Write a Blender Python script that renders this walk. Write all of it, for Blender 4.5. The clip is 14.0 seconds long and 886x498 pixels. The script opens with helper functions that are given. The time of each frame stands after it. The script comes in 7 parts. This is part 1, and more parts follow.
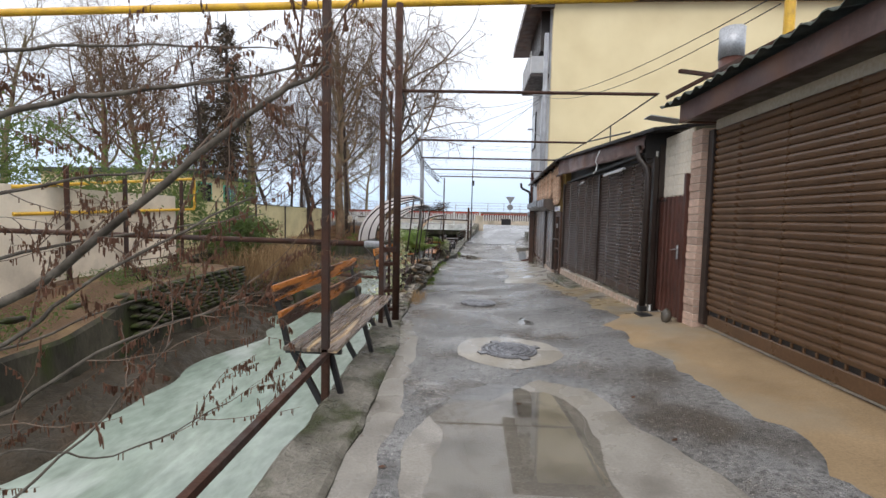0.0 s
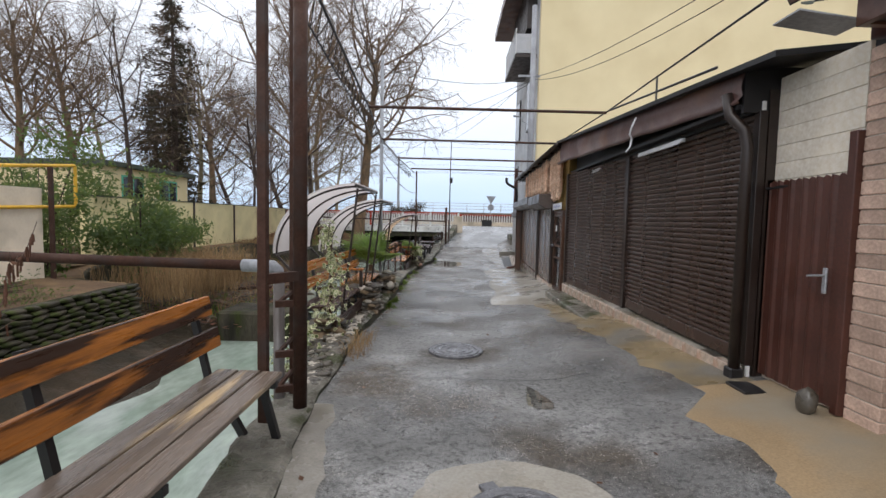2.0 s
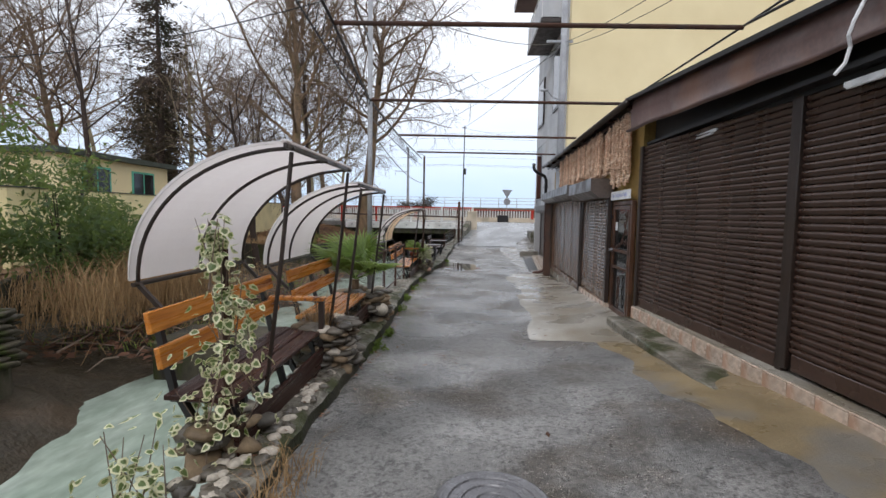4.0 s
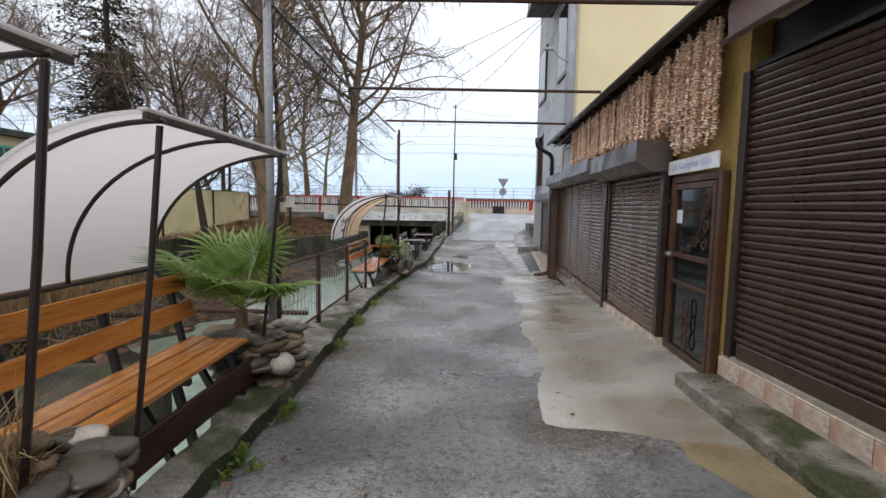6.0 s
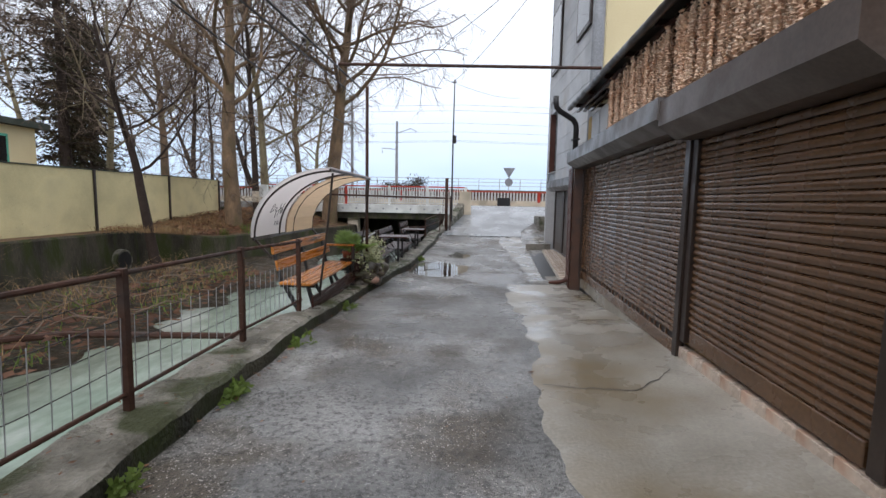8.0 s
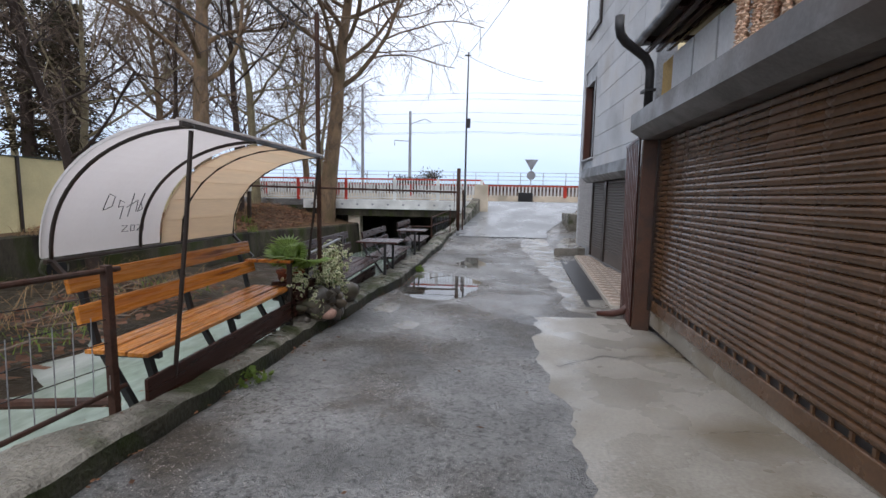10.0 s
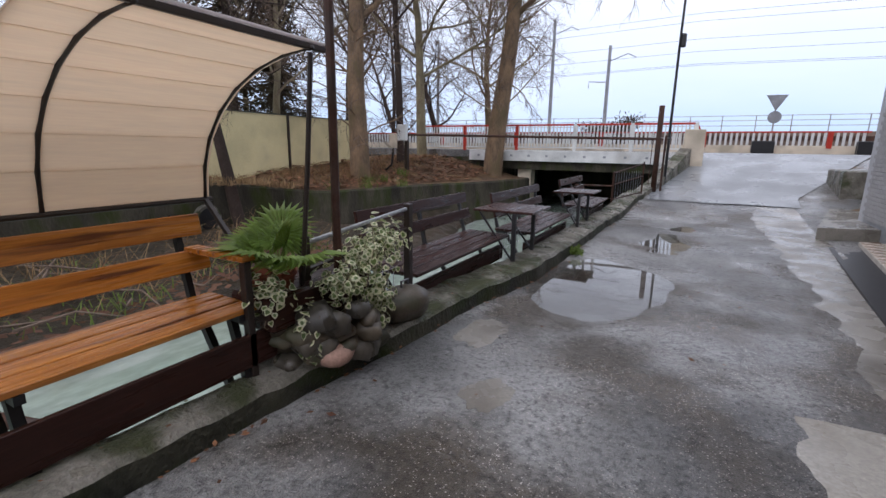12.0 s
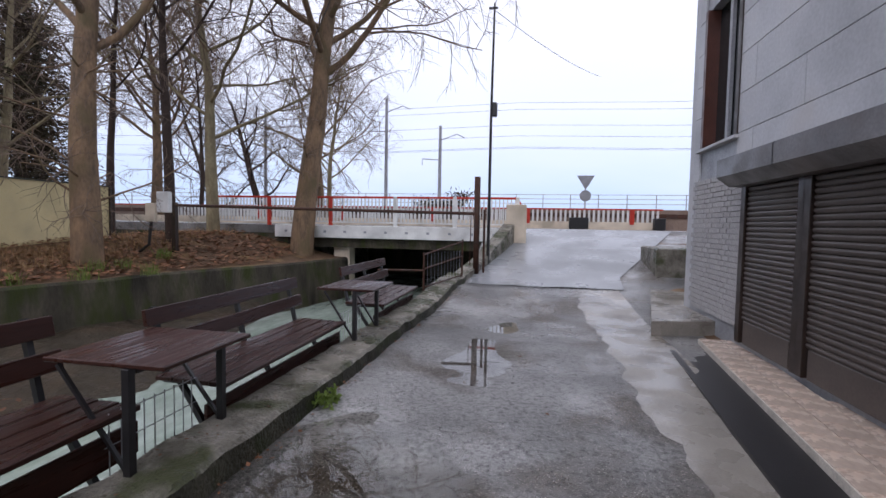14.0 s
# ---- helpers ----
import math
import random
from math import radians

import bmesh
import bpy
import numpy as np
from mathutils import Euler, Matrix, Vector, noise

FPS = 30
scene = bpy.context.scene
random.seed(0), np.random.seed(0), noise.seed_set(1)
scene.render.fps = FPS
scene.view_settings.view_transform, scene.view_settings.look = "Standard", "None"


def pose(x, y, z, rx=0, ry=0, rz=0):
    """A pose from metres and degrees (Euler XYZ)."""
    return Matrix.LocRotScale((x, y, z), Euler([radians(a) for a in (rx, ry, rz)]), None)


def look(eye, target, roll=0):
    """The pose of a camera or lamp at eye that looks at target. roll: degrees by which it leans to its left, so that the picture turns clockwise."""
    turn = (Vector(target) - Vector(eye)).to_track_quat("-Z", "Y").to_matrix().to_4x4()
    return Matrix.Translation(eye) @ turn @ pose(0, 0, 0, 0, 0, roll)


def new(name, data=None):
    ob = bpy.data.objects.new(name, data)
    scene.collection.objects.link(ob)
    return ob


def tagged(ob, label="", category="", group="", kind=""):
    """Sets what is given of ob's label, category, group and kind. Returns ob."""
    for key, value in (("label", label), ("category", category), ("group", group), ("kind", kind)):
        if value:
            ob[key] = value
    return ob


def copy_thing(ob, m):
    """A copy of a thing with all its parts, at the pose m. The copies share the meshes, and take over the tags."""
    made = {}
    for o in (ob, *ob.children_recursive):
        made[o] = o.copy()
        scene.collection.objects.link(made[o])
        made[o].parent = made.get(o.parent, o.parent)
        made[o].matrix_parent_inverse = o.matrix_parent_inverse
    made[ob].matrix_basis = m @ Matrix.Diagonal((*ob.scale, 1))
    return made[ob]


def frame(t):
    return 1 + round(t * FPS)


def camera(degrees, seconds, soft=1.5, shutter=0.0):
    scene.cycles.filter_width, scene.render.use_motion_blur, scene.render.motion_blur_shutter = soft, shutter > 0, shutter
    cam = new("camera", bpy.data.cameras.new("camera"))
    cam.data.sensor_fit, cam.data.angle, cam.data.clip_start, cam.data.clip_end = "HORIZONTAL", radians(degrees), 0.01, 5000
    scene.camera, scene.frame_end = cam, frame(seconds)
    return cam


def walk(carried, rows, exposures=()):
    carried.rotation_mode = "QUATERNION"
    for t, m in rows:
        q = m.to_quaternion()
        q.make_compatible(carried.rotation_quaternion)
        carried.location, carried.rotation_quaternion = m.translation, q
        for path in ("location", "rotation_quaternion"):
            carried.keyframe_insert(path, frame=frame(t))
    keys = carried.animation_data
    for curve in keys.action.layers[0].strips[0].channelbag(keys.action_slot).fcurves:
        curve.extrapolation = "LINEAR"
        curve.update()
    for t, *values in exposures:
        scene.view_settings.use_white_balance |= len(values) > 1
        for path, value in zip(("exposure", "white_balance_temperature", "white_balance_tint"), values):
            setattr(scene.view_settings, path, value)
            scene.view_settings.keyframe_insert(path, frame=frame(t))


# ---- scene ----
cam = camera(87.6, 14.0)
METRES, EYE, TILT, LEAN, TURN = 22.5, 1.6, 0.0, 0.0, 3.4
ROWS = [
    (0.0, 0.0, 0.0, 0.0, 0.08, -3.86, -1.21),
    (0.5, 0.0047, 0.0356, -0.0007, -1.81, -4.46, -1.2),
    (1.0, 0.0081, 0.0721, -0.0007, -2.38, -4.23, -1.2),
    (1.5, 0.0122, 0.1092, -0.0003, -3.02, -3.69, -1.19),
    (2.0, 0.0119, 0.1417, -0.0005, -2.51, -3.68, -1.23),
    (2.5, 0.0115, 0.1785, -0.0001, -2.67, -4.04, -1.23),
    (3.0, 0.0103, 0.2138, -0.0003, -1.36, -3.62, -1.3),
    (5.5, 0.03, 0.3809, -0.0034, -0.96, -5.38, -0.88),
    (6.0, 0.037, 0.4151, -0.0049, -1.55, -5.2, -0.93),
    (6.5, 0.046, 0.4489, -0.0078, -3.63, -5.44, -0.9),
    (7.0, 0.0521, 0.4839, -0.0099, -3.11, -5.63, -1.11),
    (7.5, 0.0561, 0.5195, -0.0105, -2.25, -6.16, -0.97),
    (8.0, 0.0597, 0.5542, -0.012, -0.83, -5.96, -1.09),
    (10.5, 0.0819, 0.7331, -0.0159, 3.57, -6.85, -0.84),
    (11.0, 0.0864, 0.7699, -0.0172, 8.63, -8.03, -0.83),
    (11.5, 0.0893, 0.8072, -0.0188, 16.51, -10.54, -0.77),
    (12.0, 0.089, 0.8428, -0.0201, 25.13, -12.45, -0.73),
    (12.5, 0.091, 0.8767, -0.0214, 29.11, -11.28, -0.57),
    (13.0, 0.0955, 0.9124, -0.0211, 22.96, -8.16, -0.73),
    (13.5, 0.1022, 0.9523, -0.0197, 13.69, -5.24, -0.9),
    (14.0, 0.1085, 0.9911, -0.0187, 7.24, -3.1, -1.02),
]
walk(cam, [(t, pose(0, 0, EYE, TILT, LEAN, TURN) @ pose(METRES * x, METRES * y, METRES * z, 90 + pitch, roll, yaw)) for t, x, y, z, yaw, pitch, roll in ROWS],
     [(0.0, 0.22, 6350, 12), (2.0, 0.10, 6300, 12), (6.5, 0.15, 6250, 12), (10.5, 0.13, 6000, 14), (14.0, 0.0, 5950, 20)])

# ---- world and light ----
world = bpy.data.worlds.new("overcast_sky")
scene.world = world
world.use_nodes = True
wn = world.node_tree.nodes
wl = world.node_tree.links
wn.clear()
w_out = wn.new("ShaderNodeOutputWorld")
w_bg = wn.new("ShaderNodeBackground")
w_sky = wn.new("ShaderNodeTexSky")
w_sky.sky_type = "NISHITA"
w_sky.sun_disc = False
w_sky.sun_elevation = radians(38)
w_sky.sun_rotation = radians(200)
w_sky.air_density, w_sky.dust_density = 1.0, 3.0
w_co = wn.new("ShaderNodeTexCoord")
w_sep = wn.new("ShaderNodeSeparateXYZ")
wl.new(w_co.outputs["Generated"], w_sep.inputs[0])
w_noise = wn.new("ShaderNodeTexNoise")
w_noise.inputs["Scale"].default_value = 2.2
w_noise.inputs["Detail"].default_value = 6
w_map = wn.new("ShaderNodeMapping")
w_map.inputs["Scale"].default_value = (1, 1, 3.5)
wl.new(w_co.outputs["Generated"], w_map.inputs[0])
wl.new(w_map.outputs[0], w_noise.inputs["Vector"])
w_add = wn.new("ShaderNodeMath")
w_add.operation = "MULTIPLY_ADD"
wl.new(w_noise.outputs[0], w_add.inputs[0])
w_add.inputs[1].default_value = 0.22
wl.new(w_sep.outputs[2], w_add.inputs[2])
w_ramp = wn.new("ShaderNodeValToRGB")
wl.new(w_add.outputs[0], w_ramp.inputs[0])
cr = w_ramp.color_ramp
cr.elements[0].position, cr.elements[0].color = 0.02, (0.33, 0.39, 0.45, 1)
cr.elements[1].position, cr.elements[1].color = 0.85, (1.0, 1.0, 1.0, 1)
e = cr.elements.new(0.13)
e.color = (0.44, 0.55, 0.68, 1)
e = cr.elements.new(0.24)
e.color = (0.55, 0.62, 0.71, 1)
e = cr.elements.new(0.36)
e.color = (0.65, 0.68, 0.72, 1)
e = cr.elements.new(0.55)
e.color = (0.74, 0.75, 0.77, 1)
w_scale = wn.new("ShaderNodeVectorMath")
w_scale.operation = "SCALE"
w_scale.inputs["Scale"].default_value = 16.5
wl.new(w_ramp.outputs[0], w_scale.inputs[0])
w_mix = wn.new("ShaderNodeMix")
w_mix.data_type = "RGBA"
w_mix.inputs[0].default_value = 0.88
wl.new(w_sky.outputs[0], w_mix.inputs[6])
wl.new(w_scale.outputs[0], w_mix.inputs[7])
w_bg.inputs["Strength"].default_value = 0.10
wl.new(w_mix.outputs[2], w_bg.inputs[0])
wl.new(w_bg.outputs[0], w_out.inputs[0])

sun_data = bpy.data.lights.new("sun", "SUN")
sun_data.energy, sun_data.angle, sun_data.color = 0.6, radians(25), (1.0, 0.97, 0.92)
sun = new("sun", sun_data)
sun.matrix_world = look((-8, -20, 24), (0, 10, 0))

# ---- materials ----


def mat(name, base, rough=0.7, metal=0.0, dark=None, light=None, scale=4.0, fine=60.0, bump=0.2, dist=0.01,
        rough_var=0.0, spread=0.5, stretch=(1, 1, 1), stain=None, stain_scale=0.8, stain_at=(0.5, 0.65), per_object=0.0, per_island=0.0,
        spec=None, coat=0.0, mottle=0.45):
    """A surface with a broad and a fine variation of colour, roughness and relief."""
    m = bpy.data.materials.new(name)
    m.use_nodes = True
    n, l = m.node_tree.nodes, m.node_tree.links
    b = n["Principled BSDF"]
    co = n.new("ShaderNodeTexCoord")
    mp = n.new("ShaderNodeMapping")
    mp.inputs["Scale"].default_value = stretch
    l.new(co.outputs["Object"], mp.inputs[0])

    def tex(s, detail=5):
        t = n.new("ShaderNodeTexNoise")
        t.inputs["Scale"].default_value, t.inputs["Detail"].default_value = s, detail
        l.new(mp.outputs[0], t.inputs["Vector"])
        return t

    def ramp(src, a, bb, ca, cb):
        r = n.new("ShaderNodeValToRGB")
        r.color_ramp.elements[0].position, r.color_ramp.elements[0].color = a, (*ca, 1)
        r.color_ramp.elements[1].position, r.color_ramp.elements[1].color = bb, (*cb, 1)
        l.new(src, r.inputs[0])
        return r

    dark = dark or tuple(c * 0.7 for c in base)
    light = light or tuple(min(1, c * 1.18) for c in base)
    broad, small = tex(scale), tex(fine, 4)
    c1 = ramp(broad.outputs[0], 0.5 - spread / 2, 0.5 + spread / 2, dark, light)
    mixn = n.new("ShaderNodeMix")
    mixn.data_type, mixn.blend_type = "RGBA", "OVERLAY"
    mixn.inputs[0].default_value = mottle
    c2 = ramp(small.outputs[0], 0.25, 0.75, (0.25, 0.25, 0.25), (0.75, 0.75, 0.75))
    l.new(c1.outputs[0], mixn.inputs[6])
    l.new(c2.outputs[0], mixn.inputs[7])
    out = mixn.outputs[2]
    if stain:
        st = tex(stain_scale, 6)
        r = ramp(st.outputs[0], stain_at[0], stain_at[1], (0, 0, 0), (1, 1, 1))
        mx = n.new("ShaderNodeMix")
        mx.data_type = "RGBA"
        l.new(r.outputs[0], mx.inputs[0])
        l.new(out, mx.inputs[6])
        mx.inputs[7].default_value = (*stain, 1)
        out = mx.outputs[2]
    if per_object or per_island:
        hv = n.new("ShaderNodeHueSaturation")
        if per_object:
            src = n.new("ShaderNodeObjectInfo").outputs["Random"]
        else:
            src = n.new("ShaderNodeNewGeometry").outputs["Random Per Island"]
        k = per_object or per_island
        mr = n.new("ShaderNodeMapRange")
        mr.inputs["To Min"].default_value, mr.inputs["To Max"].default_value = 1 - k, 1 + k
        l.new(src, mr.inputs[0])
        l.new(mr.outputs[0], hv.inputs["Value"])
        l.new(out, hv.inputs["Color"])
        out = hv.outputs[0]
    l.new(out, b.inputs["Base Color"])
    b.inputs["Metallic"].default_value = metal
    b.inputs["Specular IOR Level"].default_value = spec if spec is not None else (0.5 if rough < 0.5 else 0.22)
    b.inputs["Coat Weight"].default_value = coat
    b.inputs["Coat Roughness"].default_value = 0.15
    rr = n.new("ShaderNodeMapRange")
    rr.inputs["From Min"].default_value, rr.inputs["From Max"].default_value = 0.40, 0.60
    rr.inputs["To Min"].default_value, rr.inputs["To Max"].default_value = max(0.03, rough - rough_var), min(1, rough + rough_var)
    l.new(tex(scale * 1.7).outputs[0], rr.inputs[0])
    l.new(rr.outputs[0], b.inputs["Roughness"])
    if bump:
        bp = n.new("ShaderNodeBump")
        bp.inputs["Strength"].default_value, bp.inputs["Distance"].default_value = bump, dist
        l.new(small.outputs[0], bp.inputs["Height"])
        l.new(bp.outputs[0], b.inputs["Normal"])
    return m


def speckled(name, base, stone, rough=0.35, rough_var=0.18, grain=90.0, share=0.42, bump=0.5, dist=0.004, broad_dark=0.55, dirt=(0.095, 0.078, 0.058)):
    """Wet asphalt or concrete with pale aggregate showing in it."""
    m = mat(name, base, rough=rough, rough_var=rough_var, scale=0.8, fine=38, bump=0, dark=tuple(c * broad_dark for c in base), spread=0.35, stain=dirt, stain_scale=0.9, stain_at=(0.50, 0.64))
    n, l = m.node_tree.nodes, m.node_tree.links
    b = n["Principled BSDF"]
    old = b.inputs["Base Color"].links[0].from_socket
    co = n.new("ShaderNodeTexCoord")
    v = n.new("ShaderNodeTexVoronoi")
    v.inputs["Scale"].default_value = grain
    l.new(co.outputs["Object"], v.inputs["Vector"])
    sep = n.new("ShaderNodeSeparateColor")
    l.new(v.outputs["Color"], sep.inputs[0])
    gt = n.new("ShaderNodeMath")
    gt.operation = "LESS_THAN"
    gt.inputs[1].default_value = share * 0.5
    l.new(sep.outputs[0], gt.inputs[0])
    near = n.new("ShaderNodeMath")
    near.operation = "LESS_THAN"
    near.inputs[1].default_value = 0.42
    l.new(v.outputs["Distance"], near.inputs[0])
    pn = n.new("ShaderNodeTexNoise")
    pn.inputs["Scale"].default_value = 0.9
    l.new(co.outputs["Object"], pn.inputs["Vector"])
    pr = n.new("ShaderNodeMapRange")
    pr.inputs["From Min"].default_value, pr.inputs["From Max"].default_value = 0.36, 0.60
    pr.inputs["To Min"].default_value, pr.inputs["To Max"].default_value = 0.2, 1.0
    l.new(pn.outputs[0], pr.inputs[0])
    mul = n.new("ShaderNodeMath")
    mul.operation = "MULTIPLY"
    l.new(gt.outputs[0], mul.inputs[0])
    l.new(near.outputs[0], mul.inputs[1])
    mul2 = n.new("ShaderNodeMath")
    mul2.operation = "MULTIPLY"
    l.new(mul.outputs[0], mul2.inputs[0])
    tone = n.new("ShaderNodeMath")
    tone.operation = "MULTIPLY"
    l.new(pr.outputs[0], tone.inputs[0])
    l.new(sep.outputs[1], tone.inputs[1])
    l.new(tone.outputs[0], mul2.inputs[1])
    mx = n.new("ShaderNodeMix")
    mx.data_type = "RGBA"
    l.new(mul2.outputs[0], mx.inputs[0])
    l.new(old, mx.inputs[6])
    mx.inputs[7].default_value = (*stone, 1)
    l.new(mx.outputs[2], b.inputs["Base Color"])
    # a wet film lies in broad patches: smoother and shinier there, gritty between them
    film = n.new("ShaderNodeTexNoise")
    film.inputs["Scale"].default_value, film.inputs["Detail"].default_value = 0.75, 8
    film.inputs["Roughness"].default_value = 0.62
    l.new(co.outputs["Object"], film.inputs["Vector"])
    dry = n.new("ShaderNodeMapRange")
    dry.inputs["From Min"].default_value, dry.inputs["From Max"].default_value = 0.42, 0.56
    l.new(film.outputs[0], dry.inputs[0])
    rr = n.new("ShaderNodeMapRange")
    rr.inputs["To Min"].default_value, rr.inputs["To Max"].default_value = max(0.05, rough - rough_var), rough + rough_var
    l.new(dry.outputs[0], rr.inputs[0])
    l.new(rr.outputs[0], b.inputs["Roughness"])
    depth = n.new("ShaderNodeMapRange")
    depth.inputs["To Min"].default_value, depth.inputs["To Max"].default_value = bump * 0.35, bump
    l.new(dry.outputs[0], depth.inputs[0])
    pits = n.new("ShaderNodeTexNoise")
    pits.inputs["Scale"].default_value, pits.inputs["Detail"].default_value = 19, 6
    pits.inputs["Roughness"].default_value = 0.7
    l.new(co.outputs["Object"], pits.inputs["Vector"])
    pit = n.new("ShaderNodeMapRange")
    pit.inputs["From Min"].default_value, pit.inputs["From Max"].default_value = 0.36, 0.52
    pit.inputs["To Min"].default_value = 0.45
    l.new(pits.outputs[0], pit.inputs[0])
    grit = n.new("ShaderNodeMix")
    grit.data_type, grit.blend_type = "RGBA", "MULTIPLY"
    grit.inputs[0].default_value = 1.0
    l.new(mx.outputs[2], grit.inputs[6])
    l.new(pit.outputs[0], grit.inputs[7])
    l.new(grit.outputs[2], b.inputs["Base Color"])
    coarse = n.new("ShaderNodeBump")
    coarse.inputs["Distance"].default_value = dist * 2.2
    l.new(depth.outputs[0], coarse.inputs["Strength"])
    l.new(pits.outputs[0], coarse.inputs["Height"])
    bp = n.new("ShaderNodeBump")
    bp.inputs["Distance"].default_value = dist
    bp.invert = True
    l.new(depth.outputs[0], bp.inputs["Strength"])
    l.new(v.outputs["Distance"], bp.inputs["Height"])
    l.new(coarse.outputs[0], bp.inputs["Normal"])
    l.new(bp.outputs[0], b.inputs["Normal"])
    return m


def clear(name, colour, rough=0.02, alpha=None):
    m = bpy.data.materials.new(name)
    m.use_nodes = True
    b = m.node_tree.nodes["Principled BSDF"]
    b.inputs["Base Color"].default_value = (*colour, 1)
    b.inputs["Roughness"].default_value = rough
    b.inputs["Transmission Weight"].default_value = 1.0
    b.inputs["IOR"].default_value = 1.45
    return m


M_ASPHALT = speckled("wet_asphalt", (0.27, 0.266, 0.258), (0.60, 0.54, 0.50), rough=0.28, rough_var=0.19, grain=88, share=0.5, bump=1.0, dist=0.012, broad_dark=0.45)
M_WETCONC = mat("dark_wet_concrete", (0.25, 0.23, 0.198), rough=0.28, rough_var=0.16, scale=1.4, fine=55, stain=(0.12, 0.105, 0.085), stain_scale=1.5, bump=0.2)
M_CONCRETE = mat("wet_concrete", (0.32, 0.295, 0.25), rough=0.32, rough_var=0.2, scale=0.9, fine=45, dark=(0.22, 0.20, 0.165), light=(0.39, 0.365, 0.32), spread=0.35, stain=(0.17, 0.135, 0.085), stain_scale=0.7, stain_at=(0.45, 0.65), bump=0.2)
M_SAND = mat("sandy_concrete", (0.33, 0.235, 0.135), rough=0.5, rough_var=0.15, scale=1.3, fine=70, stain=(0.27, 0.23, 0.17), bump=0.25)
M_SANDWET = mat("mossy_sandy_concrete", (0.25, 0.19, 0.105), rough=0.45, rough_var=0.2, scale=1.6, fine=60, dark=(0.16, 0.12, 0.065), stain=(0.17, 0.155, 0.13), stain_scale=1.4, bump=0.3)
M_KERB = mat("old_kerb_concrete", (0.19, 0.175, 0.14), rough=0.5, rough_var=0.25, scale=3.0, fine=38, dark=(0.085, 0.078, 0.06), light=(0.27, 0.25, 0.21), spread=0.35, stain=(0.055, 0.06, 0.028), stain_scale=1.9, stain_at=(0.5, 0.6), bump=0.9, dist=0.03)
M_MOSSWALL = mat("mossy_wall", (0.062, 0.054, 0.038), rough=0.8, scale=1.4, fine=22, dark=(0.022, 0.02, 0.015), light=(0.085, 0.074, 0.052), spread=0.3, stretch=(1, 1, 0.35), stain=(0.038, 0.046, 0.013), stain_scale=2.2, bump=0.7, dist=0.04)
M_ALGAE = mat("algae_covered_concrete", (0.04, 0.038, 0.026), rough=0.6, scale=2.2, fine=30, dark=(0.022, 0.022, 0.016), light=(0.07, 0.066, 0.045), spread=0.3, stain=(0.03, 0.04, 0.012), stain_scale=2.5, bump=0.9, dist=0.03)
M_STONE = mat("river_stone", (0.08, 0.068, 0.052), rough=0.4, rough_var=0.15, scale=6, fine=40, bump=0.35, dist=0.01, per_object=0.45)
M_PALESTONE = mat("pale_stone", (0.5, 0.45, 0.38), rough=0.5, scale=8, fine=50, bump=0.3)
M_PINKSTONE = mat("pink_stone", (0.42, 0.26, 0.2), rough=0.5, scale=8, fine=50, bump=0.3)
M_YELLOW = mat("yellow_render", (0.78, 0.66, 0.40), mottle=0.14, rough=0.85, scale=0.5, fine=30, dark=(0.68, 0.57, 0.34), light=(0.82, 0.71, 0.45), bump=0.08)
M_FENCEY = mat("yellow_fence_wall", (0.74, 0.64, 0.36), mottle=0.14, rough=0.85, scale=0.8, fine=25, stain=(0.58, 0.50, 0.29), stain_at=(0.55, 0.75), bump=0.1)
M_CREAM = mat("cream_wall", (0.76, 0.66, 0.52), mottle=0.14, rough=0.85, scale=0.9, fine=20, stain=(0.45, 0.39, 0.3), bump=0.1)
M_SHUTTER = mat("brown_shutter", (0.046, 0.024, 0.016), rough=0.30, rough_var=0.08, scale=1.5, fine=35, dark=(0.036, 0.018, 0.012), light=(0.062, 0.034, 0.024), bump=0.03, spec=0.5)
M_SHUTTERC = mat("warm_brown_shutter", (0.095, 0.050, 0.024), rough=0.34, rough_var=0.08, scale=1.5, fine=35, dark=(0.075, 0.038, 0.018), light=(0.125, 0.068, 0.034), bump=0.03)
M_SHUTTERB = mat("lighter_brown_shutter", (0.105, 0.054, 0.026), spec=0.55, rough=0.25, rough_var=0.08, scale=1.5, fine=35, bump=0.03)
M_SHUTTERG = mat("grey_shutter", (0.075, 0.06, 0.052), rough=0.45, scale=2, fine=35, bump=0.03)
M_BROWN = mat("brown_metal", (0.078, 0.028, 0.019), rough=0.4, rough_var=0.1, scale=3, fine=40, bump=0.05)
M_DOORBROWN = mat("brown_door_paint", (0.075, 0.032, 0.016), rough=0.42, rough_var=0.1, scale=3, fine=40, stain=(0.04, 0.02, 0.012), stain_scale=4, bump=0.06)
M_DKBROWN = mat("dark_brown_metal_and_shade", (0.027, 0.017, 0.013), rough=0.4, rough_var=0.1, scale=3, fine=40, bump=0.05)
M_FASCIA = mat("rusty_fascia", (0.095, 0.05, 0.042), rough=0.4, rough_var=0.12, scale=1.2, fine=25, stain=(0.13, 0.06, 0.035), stain_scale=1.5, bump=0.08)
# also paints the shade in the drainage channel and the drain mouth
M_BLACK = mat("black_metal_and_shade", (0.013, 0.012, 0.013), rough=0.45, scale=4, fine=40, bump=0.05)
M_RUST = mat("rusty_steel", (0.062, 0.03, 0.02), rough=0.65, rough_var=0.15, scale=5, fine=45, stain=(0.05, 0.035, 0.03), stain_scale=3, bump=0.25)
M_BOX = mat("grey_brown_sheet", (0.13, 0.125, 0.125), rough=0.4, rough_var=0.1, scale=2, fine=35, stain=(0.09, 0.07, 0.06), bump=0.05)
